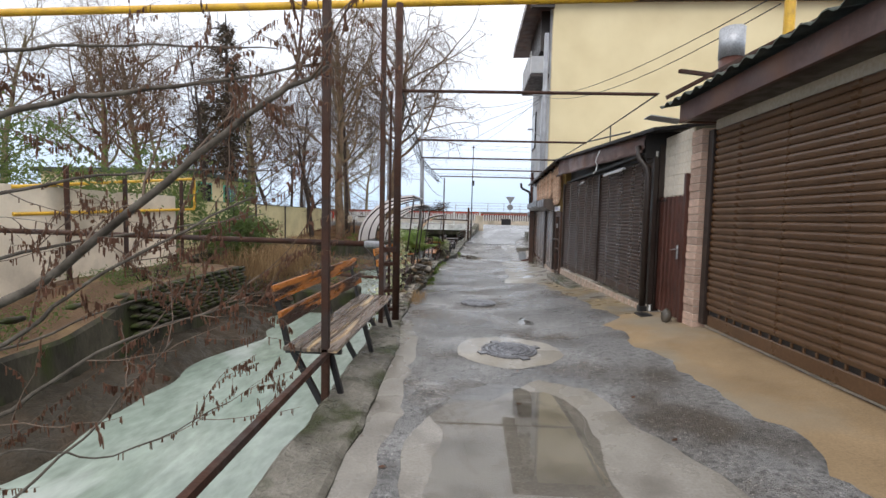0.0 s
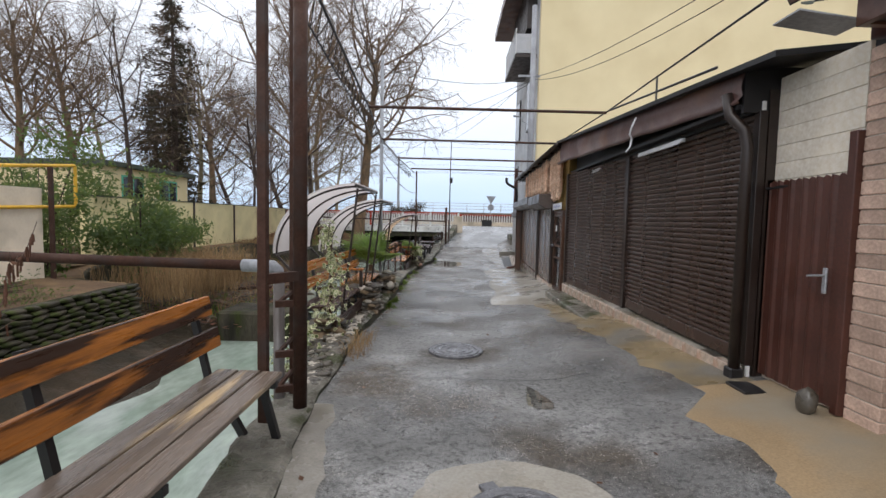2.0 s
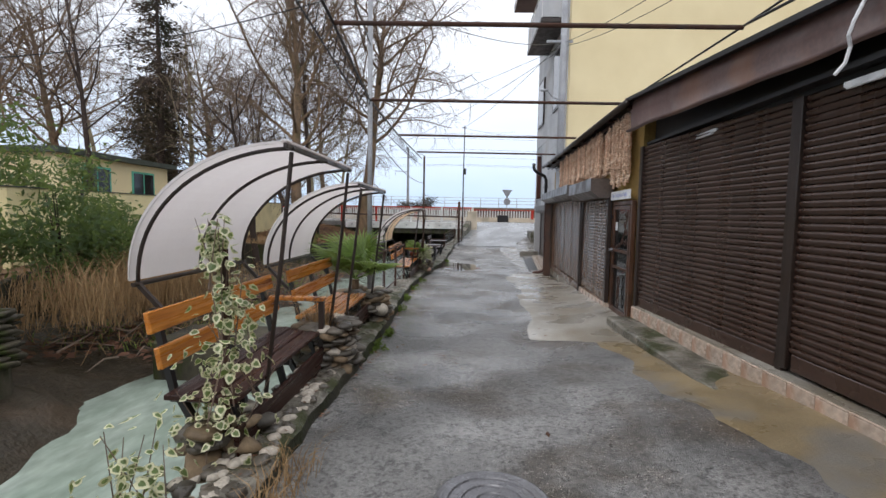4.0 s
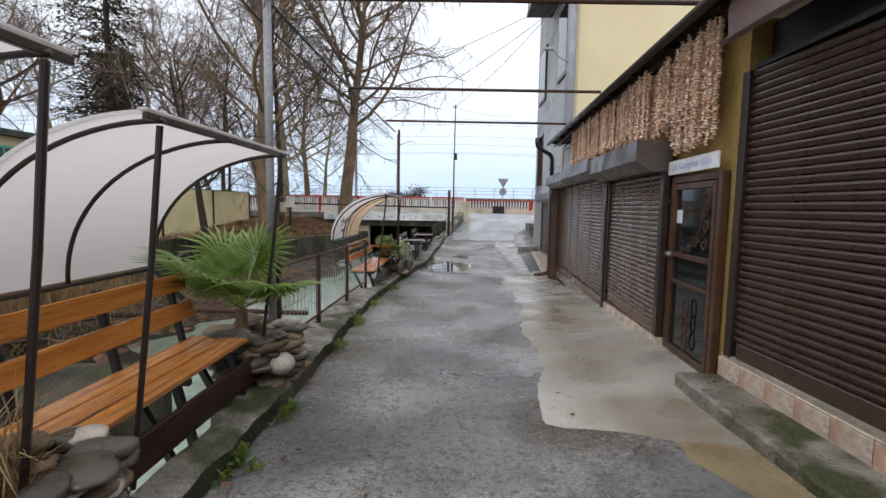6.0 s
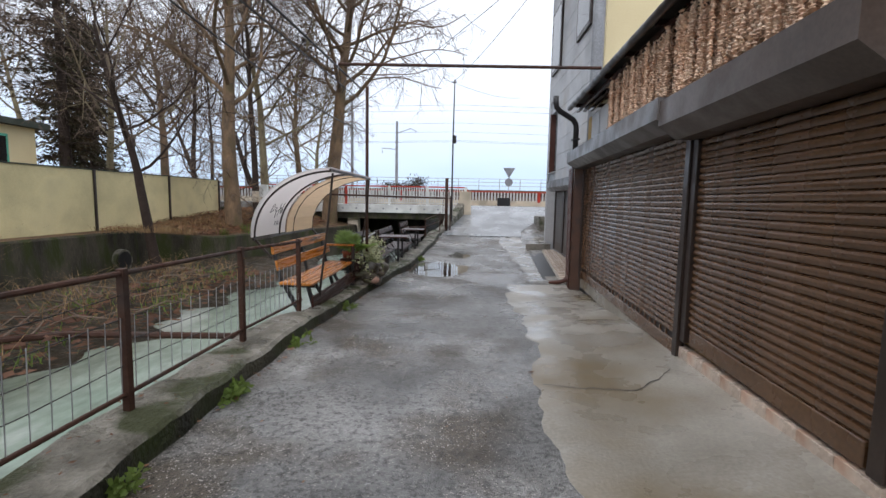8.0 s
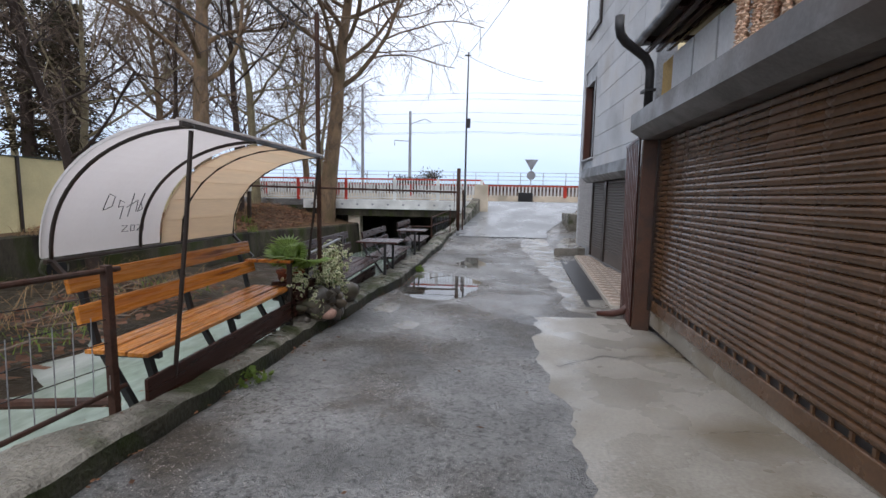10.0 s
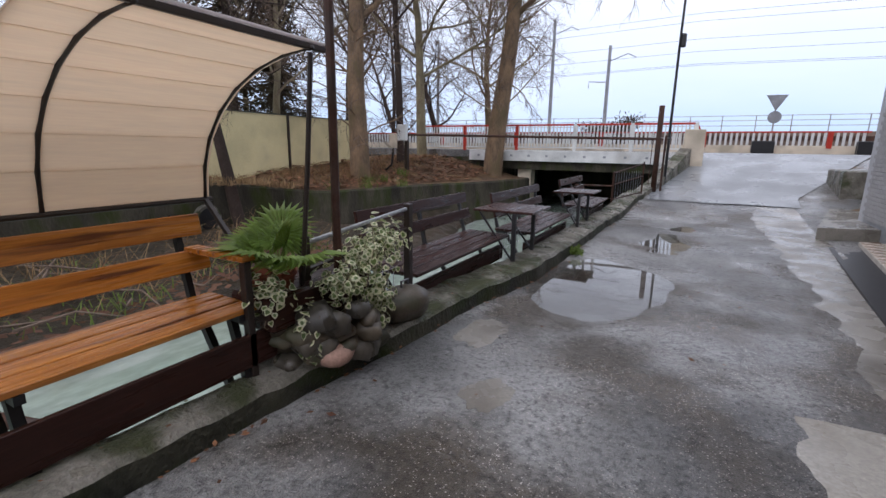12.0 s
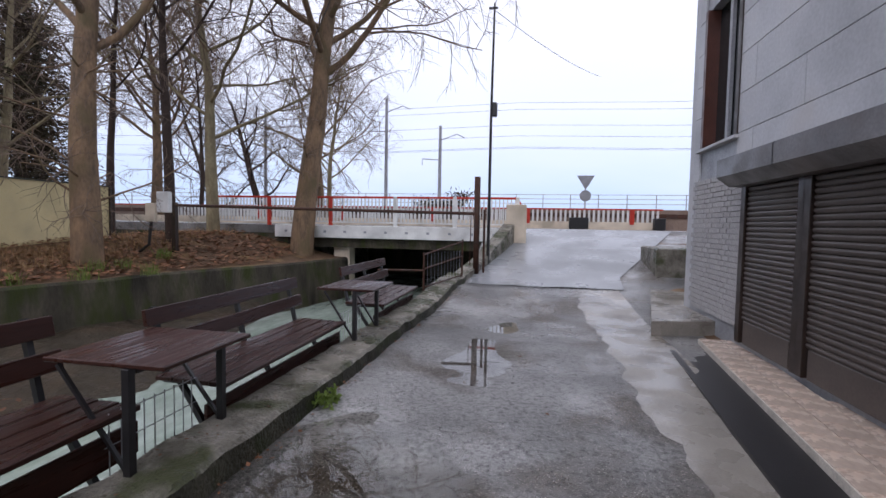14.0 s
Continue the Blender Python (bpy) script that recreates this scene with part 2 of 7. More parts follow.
M_BOXBROWN = mat("brown_grey_sheet", (0.085, 0.065, 0.055), rough=0.4, rough_var=0.1, scale=2, fine=35, stain=(0.06, 0.035, 0.025), bump=0.05)
M_GREYM = mat("grey_metal", (0.30, 0.31, 0.33), rough=0.45, rough_var=0.1, scale=2, fine=35, bump=0.05)
M_GALV = mat("galvanised_steel", (0.42, 0.43, 0.45), rough=0.42, metal=0.6, scale=6, fine=40, bump=0.05)
M_PANEL = mat("grey_wall_panel", (0.50, 0.51, 0.53), rough=0.5, rough_var=0.1, scale=0.8, fine=25, stain=(0.42, 0.40, 0.38), stain_at=(0.5, 0.75), bump=0.05, per_object=0.06, mottle=0.2)
M_GREYBRICK = mat("grey_painted_brick", (0.42, 0.41, 0.41), rough=0.75, scale=2, fine=30, bump=0.3, per_object=0.06)
M_WHITE = mat("white_paint", (0.72, 0.72, 0.70), rough=0.55, scale=2, fine=40, stain=(0.5, 0.48, 0.44), stain_at=(0.6, 0.8), bump=0.08)
M_RED = mat("red_paint", (0.5, 0.05, 0.03), rough=0.5, scale=3, fine=40, bump=0.05)
M_GASPIPE = mat("yellow_pipe", (0.72, 0.42, 0.03), rough=0.45, scale=3, fine=40, stain=(0.4, 0.22, 0.05), stain_at=(0.6, 0.75), stain_scale=4, bump=0.05)
M_ORANGE = mat("varnished_pine", (0.54, 0.18, 0.028), rough=0.28, rough_var=0.1, scale=3, fine=20, stretch=(6, 0.35, 6), dark=(0.36, 0.115, 0.02), light=(0.62, 0.26, 0.05), stain=(0.15, 0.05, 0.018), stain_at=(0.56, 0.66), stain_scale=2.6, bump=0.15, per_object=0.15)
M_BURNT = mat("burnt_varnished_plank", (0.42, 0.15, 0.03), rough=0.35, rough_var=0.12, scale=4, fine=24, stretch=(5, 0.45, 5), stain=(0.045, 0.022, 0.014), stain_at=(0.46, 0.54), stain_scale=2.4, bump=0.2, per_object=0.1)
M_WORN = mat("worn_grey_plank", (0.15, 0.115, 0.09), rough=0.26, rough_var=0.15, scale=3, fine=22, stretch=(5, 0.4, 5), stain=(0.5, 0.36, 0.2), stain_at=(0.56, 0.66), stain_scale=2, bump=0.25, per_object=0.15)
M_DKWOOD = mat("dark_stained_wood", (0.036, 0.013, 0.009), spec=0.28, rough=0.36, rough_var=0.12, scale=3, fine=24, stretch=(5, 0.4, 5), bump=0.15, per_object=0.15)
M_PLYWOOD = mat("bare_pine_board", (0.66, 0.46, 0.29), rough=0.6, scale=3, fine=18, stretch=(4, 0.3, 4), light=(0.75, 0.56, 0.38), bump=0.1, per_object=0.12)
M_AWNING = mat("white_awning_sheet", (0.62, 0.59, 0.58), mottle=0.14, rough=0.5, rough_var=0.1, scale=1.5, fine=30, dark=(0.58, 0.55, 0.53), light=(0.7, 0.68, 0.67), stain=(0.52, 0.46, 0.4), stain_at=(0.62, 0.8), bump=0.04)
M_BARK = mat("plane_bark", (0.20, 0.12, 0.068), rough=0.85, scale=5, fine=22, stretch=(1, 1, 0.4), dark=(0.10, 0.075, 0.053), light=(0.28, 0.18, 0.105), stain=(0.13, 0.10, 0.055), stain_scale=2.5, bump=0.7, dist=0.02)
M_TWIG = mat("twig_bark", (0.17, 0.125, 0.095), rough=0.85, scale=6, fine=30, bump=0.2)
M_PALEBARK = mat("pale_green_bark", (0.24, 0.21, 0.12), rough=0.85, scale=4, fine=22, stretch=(1, 1, 0.4), dark=(0.15, 0.12, 0.075), light=(0.32, 0.28, 0.17), bump=0.4, dist=0.015)
M_ALDER = mat("alder_bark", (0.095, 0.078, 0.062), rough=0.8, scale=8, fine=40, dark=(0.05, 0.04, 0.032), light=(0.16, 0.14, 0.115), bump=0.4)
M_DKBARK = mat("dark_bark", (0.05, 0.035, 0.028), rough=0.8, scale=6, fine=30, bump=0.4)
M_LEAFDRY = mat("dry_leaf", (0.13, 0.065, 0.045), rough=0.8, scale=4, fine=30, bump=0.1, per_island=0.4)
M_CONIFER = mat("conifer_needles", (0.034, 0.040, 0.020), rough=0.8, scale=0.6, fine=12, dark=(0.016, 0.026, 0.012), light=(0.085, 0.055, 0.032), bump=0.1, per_island=0.35)
M_EVERGREEN = mat("evergreen_leaf", (0.034, 0.060, 0.024), rough=0.5, scale=1.2, fine=12, bump=0.1, per_island=0.35)
M_PALM = mat("palm_leaf", (0.17, 0.27, 0.05), rough=0.42, scale=3, fine=20, bump=0.08, per_island=0.3)
M_IVY = mat("ivy_green", (0.075, 0.12, 0.04), rough=0.4, scale=20, fine=90, bump=0.05, per_island=0.4)
M_IVYRIM = mat("ivy_cream_rim", (0.66, 0.65, 0.42), rough=0.42, scale=20, fine=90, bump=0.05, per_island=0.2)
M_REED = mat("dry_reed", (0.34, 0.23, 0.12), rough=0.8, scale=2, fine=20, bump=0.1, per_island=0.35)
M_SOIL = mat("leaf_litter_soil", (0.135, 0.085, 0.05), rough=0.85, scale=1.5, fine=30, stain=(0.24, 0.16, 0.08), stain_scale=1.1, bump=0.9, dist=0.04)
M_MUD = mat("wet_mud", (0.042, 0.033, 0.021), spec=0.25, rough=0.6, rough_var=0.2, scale=1.5, fine=14, stain=(0.06, 0.042, 0.026), stain_scale=1.3, bump=0.9, dist=0.05)
M_GRASS = mat("grass_blades", (0.10, 0.15, 0.03), rough=0.6, scale=2, fine=20, per_island=0.4, bump=0.05)
M_CHIPLIGHT = mat("hanging_chip_strands", (0.66, 0.45, 0.31), rough=0.75, scale=9, fine=45, dark=(0.50, 0.29, 0.18), light=(0.86, 0.70, 0.55), bump=0.3, per_object=0.25)
M_TILE = mat("marble_tile", (0.52, 0.42, 0.34), rough=0.25, rough_var=0.08, scale=3, fine=20, stain=(0.42, 0.27, 0.19), stain_scale=3, bump=0.03, per_object=0.1)
M_BRICKTAN = mat("tan_brick", (0.52, 0.37, 0.29), rough=0.7, scale=5, fine=45, bump=0.3, per_object=0.2)
M_MORTAR = mat("mortar", (0.5, 0.46, 0.4), rough=0.9, scale=5, fine=60, bump=0.3)
M_SIDING = mat("cream_siding", (0.72, 0.65, 0.54), rough=0.6, scale=2, fine=30, bump=0.05)
M_OCHRE = mat("ochre_board", (0.36, 0.24, 0.08), rough=0.7, scale=2, fine=30, bump=0.1)
M_TERRACOTTA = mat("terracotta", (0.28, 0.09, 0.05), rough=0.7, scale=5, fine=40, bump=0.2)
M_ROOFGREEN = mat("green_slate_roof", (0.07, 0.08, 0.065), rough=0.7, scale=3, fine=30, bump=0.4)
M_IRON = mat("cast_iron", (0.14, 0.14, 0.15), rough=0.3, metal=0.3, rough_var=0.1, scale=6, fine=60, bump=0.25)
M_RAIL = mat("railway_ballast", (0.2, 0.15, 0.12), rough=0.9, scale=1, fine=10, bump=0.5)
M_SIGNWHITE = mat("white_plate", (0.75, 0.76, 0.78), rough=0.4, scale=4, fine=40, bump=0.02)
M_SIGNGREY = mat("sign_back_grey", (0.28, 0.29, 0.31), rough=0.5, metal=0.3, scale=3, fine=30, bump=0.02)
M_BLUEINK = mat("blue_ink", (0.42, 0.46, 0.68), rough=0.5, scale=4, fine=40, bump=0)
M_GLASSDARK = mat("dark_glass", (0.012, 0.015, 0.016), rough=0.06, rough_var=0.02, scale=2, fine=10, bump=0)
M_TARP = mat("green_blind", (0.12, 0.45, 0.32), rough=0.6, scale=2, fine=30, bump=0.05)
M_STREAM = mat("milky_stream", (0.28, 0.335, 0.285), rough=0.12, rough_var=0.06, scale=0.9, fine=7, dark=(0.20, 0.26, 0.21), light=(0.35, 0.405, 0.355), stain=(0.56, 0.60, 0.57), stain_scale=0.55, stain_at=(0.60, 0.72), bump=0.35, dist=0.03, stretch=(1, 0.45, 1))
M_SEA = mat("sea_water", (0.16, 0.24, 0.33), rough=0.3, scale=0.02, fine=0.3, bump=0.3, dist=0.3)


def let_through(m, share, colour):
    """Makes a thin sheet let part of the daylight through."""
    n, l = m.node_tree.nodes, m.node_tree.links
    tr = n.new("ShaderNodeBsdfTranslucent")
    tr.inputs[0].default_value = (*colour, 1)
    mx = n.new("ShaderNodeMixShader")
    mx.inputs[0].default_value = share
    l.new(n["Principled BSDF"].outputs[0], mx.inputs[1])
    l.new(tr.outputs[0], mx.inputs[2])
    l.new(mx.outputs[0], n["Material Output"].inputs[0])


let_through(M_AWNING, 0.5, (0.76, 0.71, 0.70))
let_through(M_PLYWOOD, 0.6, (0.97, 0.86, 0.72))
let_through(M_IVYRIM, 0.3, (0.6, 0.6, 0.35))
for leafy in (M_EVERGREEN, M_PALM, M_IVY, M_GRASS, M_LEAFDRY, M_REED):
    let_through(leafy, 0.3, (0.35, 0.45, 0.12) if leafy in (M_EVERGREEN, M_PALM, M_IVY, M_GRASS) else (0.3, 0.18, 0.09))

# ---- building kit ----


def part(name, bm, material, parent=None, label="", smooth=False):
    me = bpy.data.meshes.new(name)
    if isinstance(bm, bmesh.types.BMesh):
        bm.to_mesh(me)
        bm.free()
    else:
        verts, faces = bm
        me.from_pydata(verts, [], faces)
    if smooth:
        me.polygons.foreach_set("use_smooth", [True] * len(me.polygons))
    me.materials.append(material)
    ob = new(name, me)
    ob.parent = parent
    if label:
        ob["label"] = label
    return ob


def thing(name, x, y, z, label, category, group="", kind="", rz=0.0):
    ob = new(name)
    ob.empty_display_size = 0.2
    ob.matrix_world = pose(x, y, z, 0, 0, rz)
    return tagged(ob, label, category, group, kind)


def again(ob, name, parent=None, m=None):
    """Another object on the same mesh."""
    o = new(name, ob.data)
    o.parent = parent
    if m is not None:
        o.matrix_basis = m
    return o


def box(bm, x0, x1, y0, y1, z0, z1, bevel=0.0, m=None):
    mm = Matrix.Translation(((x0 + x1) / 2, (y0 + y1) / 2, (z0 + z1) / 2)) @ Matrix.Diagonal((x1 - x0, y1 - y0, z1 - z0, 1))
    if m is not None:
        mm = m @ mm
    r = bmesh.ops.create_cube(bm, size=1, matrix=mm)
    if bevel:
        es = list({ed for v in r["verts"] for ed in v.link_edges})
        bmesh.ops.bevel(bm, geom=es, offset=bevel, segments=1, affect="EDGES")
    return bm


def boxed(x0, x1, y0, y1, z0, z1, bevel=0.0, m=None):
    return box(bmesh.new(), x0, x1, y0, y1, z0, z1, bevel, m)


def tube(bm, pts, radii, sides=8, cap=True):
    """A tapered tube along points."""
    pts = [Vector(p) for p in pts]
    if not isinstance(radii, (list, tuple)):
        radii = [radii] * len(pts)
    rings = []
    side = None
    for i, p in enumerate(pts):
        d = (pts[min(i + 1, len(pts) - 1)] - pts[max(i - 1, 0)])
        d = d.normalized() if d.length > 1e-6 else Vector((0, 0, 1))
        if side is None:
            side = d.orthogonal().normalized()
        else:
            side = (side - d * side.dot(d))
            side = side.normalized() if side.length > 1e-5 else d.orthogonal().normalized()
        up = d.cross(side)
        rings.append([bm.verts.new(p + (side * math.cos(2 * math.pi * k / sides) + up * math.sin(2 * math.pi * k / sides)) * radii[i]) for k in range(sides)])
    for a, b in zip(rings, rings[1:]):
        for k in range(sides):
            bm.faces.new((a[k], a[(k + 1) % sides], b[(k + 1) % sides], b[k]))
    if cap:
        bm.faces.new(rings[0][::-1])
        bm.faces.new(rings[-1])
    return bm


def tubed(pts, radii, sides=8):
    return tube(bmesh.new(), pts, radii, sides)


def bar(bm, a, b, w, h):
    """A square bar from a to b, w wide and h high."""
    a, b = Vector(a), Vector(b)
    d = b - a
    q = d.to_track_quat("Y", "Z").to_matrix().to_4x4()
    return box(bm, -w / 2, w / 2, 0, d.length, -h / 2, h / 2, m=Matrix.Translation(a) @ q)


def barred(a, b, w, h):
    return bar(bmesh.new(), a, b, w, h)


def lathe(profile, sides=20):
    bm = bmesh.new()
    rings = [[bm.verts.new((r * math.cos(2 * math.pi * k / sides), r * math.sin(2 * math.pi * k / sides), z)) for k in range(sides)] for r, z in profile]
    for a, b in zip(rings, rings[1:]):
        for k in range(sides):
            bm.faces.new((a[k], a[(k + 1) % sides], b[(k + 1) % sides], b[k]))
    bm.faces.new(rings[0][::-1])
    bm.faces.new(rings[-1])
    return bm


def boulder(rx, ry, rz, seed, rough=0.18):
    bm = bmesh.new()
    bmesh.ops.create_icosphere(bm, subdivisions=2, radius=1)
    for v in bm.verts:
        k = 1 + rough * noise.noise(v.co * 1.3 + Vector((seed * 7.1, seed * 3.3, 0))) * 2
        v.co = Vector((v.co.x * rx * k, v.co.y * ry * k, v.co.z * rz * k))
    return bm


def lerp_table(table, v):
    for (a, za), (b, zb) in zip(table, table[1:]):
        if v <= b:
            k = max(0.0, min(1.0, (v - a) / (b - a)))
            k = k * k * (3 - 2 * k)
            return za + (zb - za) * k
    return table[-1][1]


GROUND = [(-10, 0.10), (5, 0.03), (9, -0.02), (13, -0.19), (17, -0.24), (21, -0.41), (26, -0.46), (30, -0.42), (33.2, -0.22)]
RAMP_Y, RAMP_Z, TOP_Y, ROAD_Z = 33.2, -0.22, 40.0, 1.05


def gz(x, y):
    """The height of the lane at a place."""
    if y <= RAMP_Y:
        z = lerp_table(GROUND, y)
    else:
        k = min(1.0, (y - RAMP_Y) / (TOP_Y - RAMP_Y))
        z = RAMP_Z + (ROAD_Z - RAMP_Z) * k
    side = max(0.0, x - 0.9)
    fade = 1.0 if y < 15 else max(0.0, 1 - (y - 15) / 7)
    return z + 0.10 * side * fade * (1 if x < 3.2 else 3.2 / max(x, 3.2))


KERB_X = [(-10, -0.75), (3, -0.77), (5, -0.82), (7.4, -1.05), (9.5, -1.12), (13, -1.13), (16, -1.22), (20.5, -1.2), (22.5, -1.0), (25, -0.76), (28, -0.68), (32, -0.5), (34, -0.35)]


def kerb_x(y):
    return lerp_table(KERB_X, y)

# ---- ground, lane, stream ----


def sheet(name, xs, ys, height, material, label, category):
    verts = [(x, y, height(x, y)) for y in ys for x in xs]
    nx = len(xs)
    faces = [(j * nx + i, j * nx + i + 1, (j + 1) * nx + i + 1, (j + 1) * nx + i) for j in range(len(ys) - 1) for i in range(nx - 1)]
    ob = part(name, (verts, faces), material, smooth=True)
    return tagged(ob, label, category, kind="structure")


PUDDLES = [(0.45, 2.8, 0.8, 1.3, 0.045), (1.4, 6.95, 0.65, 0.65, 0.045), (-0.1, 24.6, 0.78, 1.4, 0.095), (0.5, 28.6, 0.7, 1.3, 0.05), (0.9, 30.4, 0.6, 0.8, 0.04), (0.5, 18.0, 0.35, 0.6, 0.022), (1.8, 15.6, 0.35, 0.7, 0.025)]


def dips(x, y):
    d = 0.0
    for cx, cy, rx, ry, dip in PUDDLES:
        w = 1 + 0.45 * noise.noise(Vector((x * 1.9, y * 1.9, cx)))
        q = (((x - cx) / rx) ** 2 + ((y - cy) / ry) ** 2) * w
        if q < 6:
            d += dip * math.exp(-q)
    return d


def puddle_level(cx, cy, rx, ry, dip):
    """Just under the lowest part of the rim."""
    return min(lane_z(cx + rx * 1.25 * math.cos(a), cy + ry * 1.25 * math.sin(a)) for a in (0, 0.8, 1.6, 2.4, 3.1, 3.9, 4.7, 5.5)) - 0.001


def lane_z(x, y):
    return gz(x, y) - dips(x, y) + 0.012 * noise.noise(Vector((x * 0.9, y * 0.9, 3))) + 0.004 * noise.noise(Vector((x * 4, y * 4, 1)))


ys = [-6 + 0.1 * i for i in range(int((40 + 6) / 0.1) + 1)]
lane_v, lane_f = [], []
NX = 52
for y in ys:
    x0 = kerb_x(y) - 0.06
    x1 = 4.3 if y < 33 else 4.3 + (y - 33) * 0.8
    for i in range(NX + 1):
        x = x0 + (x1 - x0) * i / NX
        lane_v.append((x, y, lane_z(x, y)))
for j in range(len(ys) - 1):
    for i in range(NX):
        a = j * (NX + 1) + i
        lane_f.append((a, a + 1, a + NX + 2, a + NX + 1))
tagged(part("road", (lane_v, lane_f), M_ASPHALT, smooth=True), "wet grey asphalt lane with worn patches", "road", kind="structure")


def blotch(name, cx, cy, rx, ry, seed, material, label, category, lift=0.006, rough=0.35, rot=0.0, n=64, kind="structure"):
    """A thin irregular patch that follows the lane."""
    bm = bmesh.new()
    rings = []
    for k in (0.0, 0.35, 0.7, 1.0):
        ring = []
        for i in range(n if k else 1):
            a = 2 * math.pi * i / n
            r = k * (1 + rough * noise.fractal(Vector((math.cos(a) * 1.3 + seed * 5, math.sin(a) * 1.3, seed)), 0.8, 2.2, 4))
            dx, dy = rx * r * math.cos(a), ry * r * math.sin(a)
            c, s = math.cos(rot), math.sin(rot)
            x, y = cx + dx * c - dy * s, cy + dx * s + dy * c
            ring.append(bm.verts.new((x, y, lane_z(x, y) + (lift if k < 1 else lift * 0.3))))
        rings.append(ring)
    for i in range(n):
        bm.faces.new((rings[0][0], rings[1][i], rings[1][(i + 1) % n]))
    for a, b in zip(rings[1:], rings[2:]):
        for i in range(n):
            bm.faces.new((a[i], b[i], b[(i + 1) % n], a[(i + 1) % n]))
    return tagged(part(name, bm, material, smooth=True), label, category, kind=kind)


def apron(name, edge, material, label, right=3.4, lift=0.008, wob=0.12, seed=1.0):
    """A paved strip from an uneven left edge, given as (y, x) rows, to the shop walls."""
    y0, y1 = edge[0][0], edge[-1][0]
    n = max(8, int((y1 - y0) / 0.08))
    verts, faces = [], []
    cols = 9
    for j in range(n + 1):
        y = y0 + (y1 - y0) * j / n
        x0 = lerp_table(edge, y) + wob * noise.fractal(Vector((y * 1.7, seed * 9, 0)), 0.9, 2.1, 4)
        for i in range(cols):
            x = x0 + (right - x0) * i / (cols - 1)
            verts.append((x, y, lane_z(x, y) + (lift if i else 0.001)))
    for j in range(n):
        for i in range(cols - 1):
            a = j * cols + i
            faces.append((a, a + 1, a + cols + 1, a + cols))
    return tagged(part(name, (verts, faces), material, smooth=True), label, "pavement", kind="structure")


# the wide ground: banks, beyond the road, down to the sea
BANK_X = -6.3


def bank_z(x, y):
    if y > 44:
        return 0.95
    return 0.1 + 0.12 * noise.noise(Vector((x * 0.4, y * 0.4, 0)))


sheet("ground", [-400, -120, -60, -30, -20, -16, -14, -12, -10.6], [-60, -20, 0, 5, 10, 14, 18, 22, 26, 30, 34, 38, 44, 46, 60], lambda x, y: bank_z(x, y) if y < 44 else 0.95, M_SOIL, "earth bank with leaf litter", "ground")

# stream bed, water, canal walls
tagged(part("water", ([(-9.5, -30, -1.5), (-1.3, -30, -1.5), (-1.3, 60, -1.5), (-9.5, 60, -1.5)], [(0, 1, 2, 3)]), M_STREAM), "milky green shallow stream water", "water", kind="structure")


def kerb_top(y):
    return gz(kerb_x(y), y) + lerp_table([(7.4, 0.05), (9.0, 0.12), (13, 0.16), (40, 0.16)], y)


kerb_bm = bmesh.new()
prev = None
kys = [-8 + 0.11 * i for i in range(int((33.5 + 8) / 0.11) + 1)]
for y in kys:
    xk = kerb_x(y)
    w = lerp_table([(6, 0.42), (8, 0.30), (9, 0.27), (12.4, 0.27), (12.8, 0.48), (17.8, 0.48), (18.3, 0.27), (20.8, 0.27), (21.1, 0.48), (40, 0.48)], y)
    top = kerb_top(y)
    j = 0.03 * noise.fractal(Vector((0, y * 2.3, 5)), 0.8, 2.2, 4)
    j2 = 0.022 * noise.fractal(Vector((3, y * 3.1, 5)), 0.8, 2.2, 4)
    prof = [(xk + 0.02 + j, gz(xk, y) - 0.1), (xk + j, top - 0.03 + j2), (xk - 0.035 + j, top + j2), (xk - w + 0.05, top + 0.015 - j), (xk - w + j, top - 0.03), (xk - w - 0.05, -1.9)]
    row = [kerb_bm.verts.new((px, y, pz)) for px, pz in prof]
    if prev:
        for a in range(len(row) - 1):
            kerb_bm.faces.new((prev[a], prev[a + 1], row[a + 1], row[a])).material_index = 1 if a in (0, 4) else 0
    prev = row
kerb = part("kerb", kerb_bm, M_KERB)
kerb.data.materials.append(M_ALGAE)
tagged(kerb, "weathered mossy concrete kerb along the stream", "kerb", kind="structure")

far_wall = bmesh.new()
FARW = [(-30, -6.4), (12.4, -6.4), (13.6, -8.6), (16.5, -10.3), (27.6, -10.35), (29.2, -8.1), (31, -7.6), (36.4, -5.8), (38, -5.4)]
FART = [(-30, -0.5), (6.5, -0.45), (9.0, 0.12), (12, 0.15), (15.5, -0.1), (18, 0.16), (27, 0.16), (29, -0.1), (38, -0.08)]


def bank_top(x, y):
    """The height of the bank behind the far wall."""
    d = max(0.0, lerp_table(FARW, y) - 0.45 - x)
    rise = lerp_table([(22, 0.05), (28, 0.5), (37, 0.75)], y)
    return lerp_table(FART, y) + 0.01 + rise * min(1.0, d / 3.0)

prev = None
for i in range(280):
    y = -30 + i * 0.245
    x, zt = lerp_table(FARW, y), lerp_table(FART, y)
    x += 0.06 * noise.noise(Vector((y * 1.5, 0, 2)))
    row = [far_wall.verts.new(p) for p in ((x + 0.18, y, -1.9), (x + 0.04, y, zt - 0.06), (x - 0.02, y, zt), (x - 0.45, y, zt + 0.01), (x - 1.5, y, bank_top(x - 1.5, y) + 0.06 * noise.noise(Vector((y, 2, 0)))), (x - 3.45, y, bank_top(x - 3.45, y)), (x - 5.5, y, bank_top(x - 5.5, y)))]
    if prev:
        for a in range(6):
            far_wall.faces.new((prev[a], prev[a + 1], row[a + 1], row[a])).material_index = 1 if a > 1 else 0
    prev = row
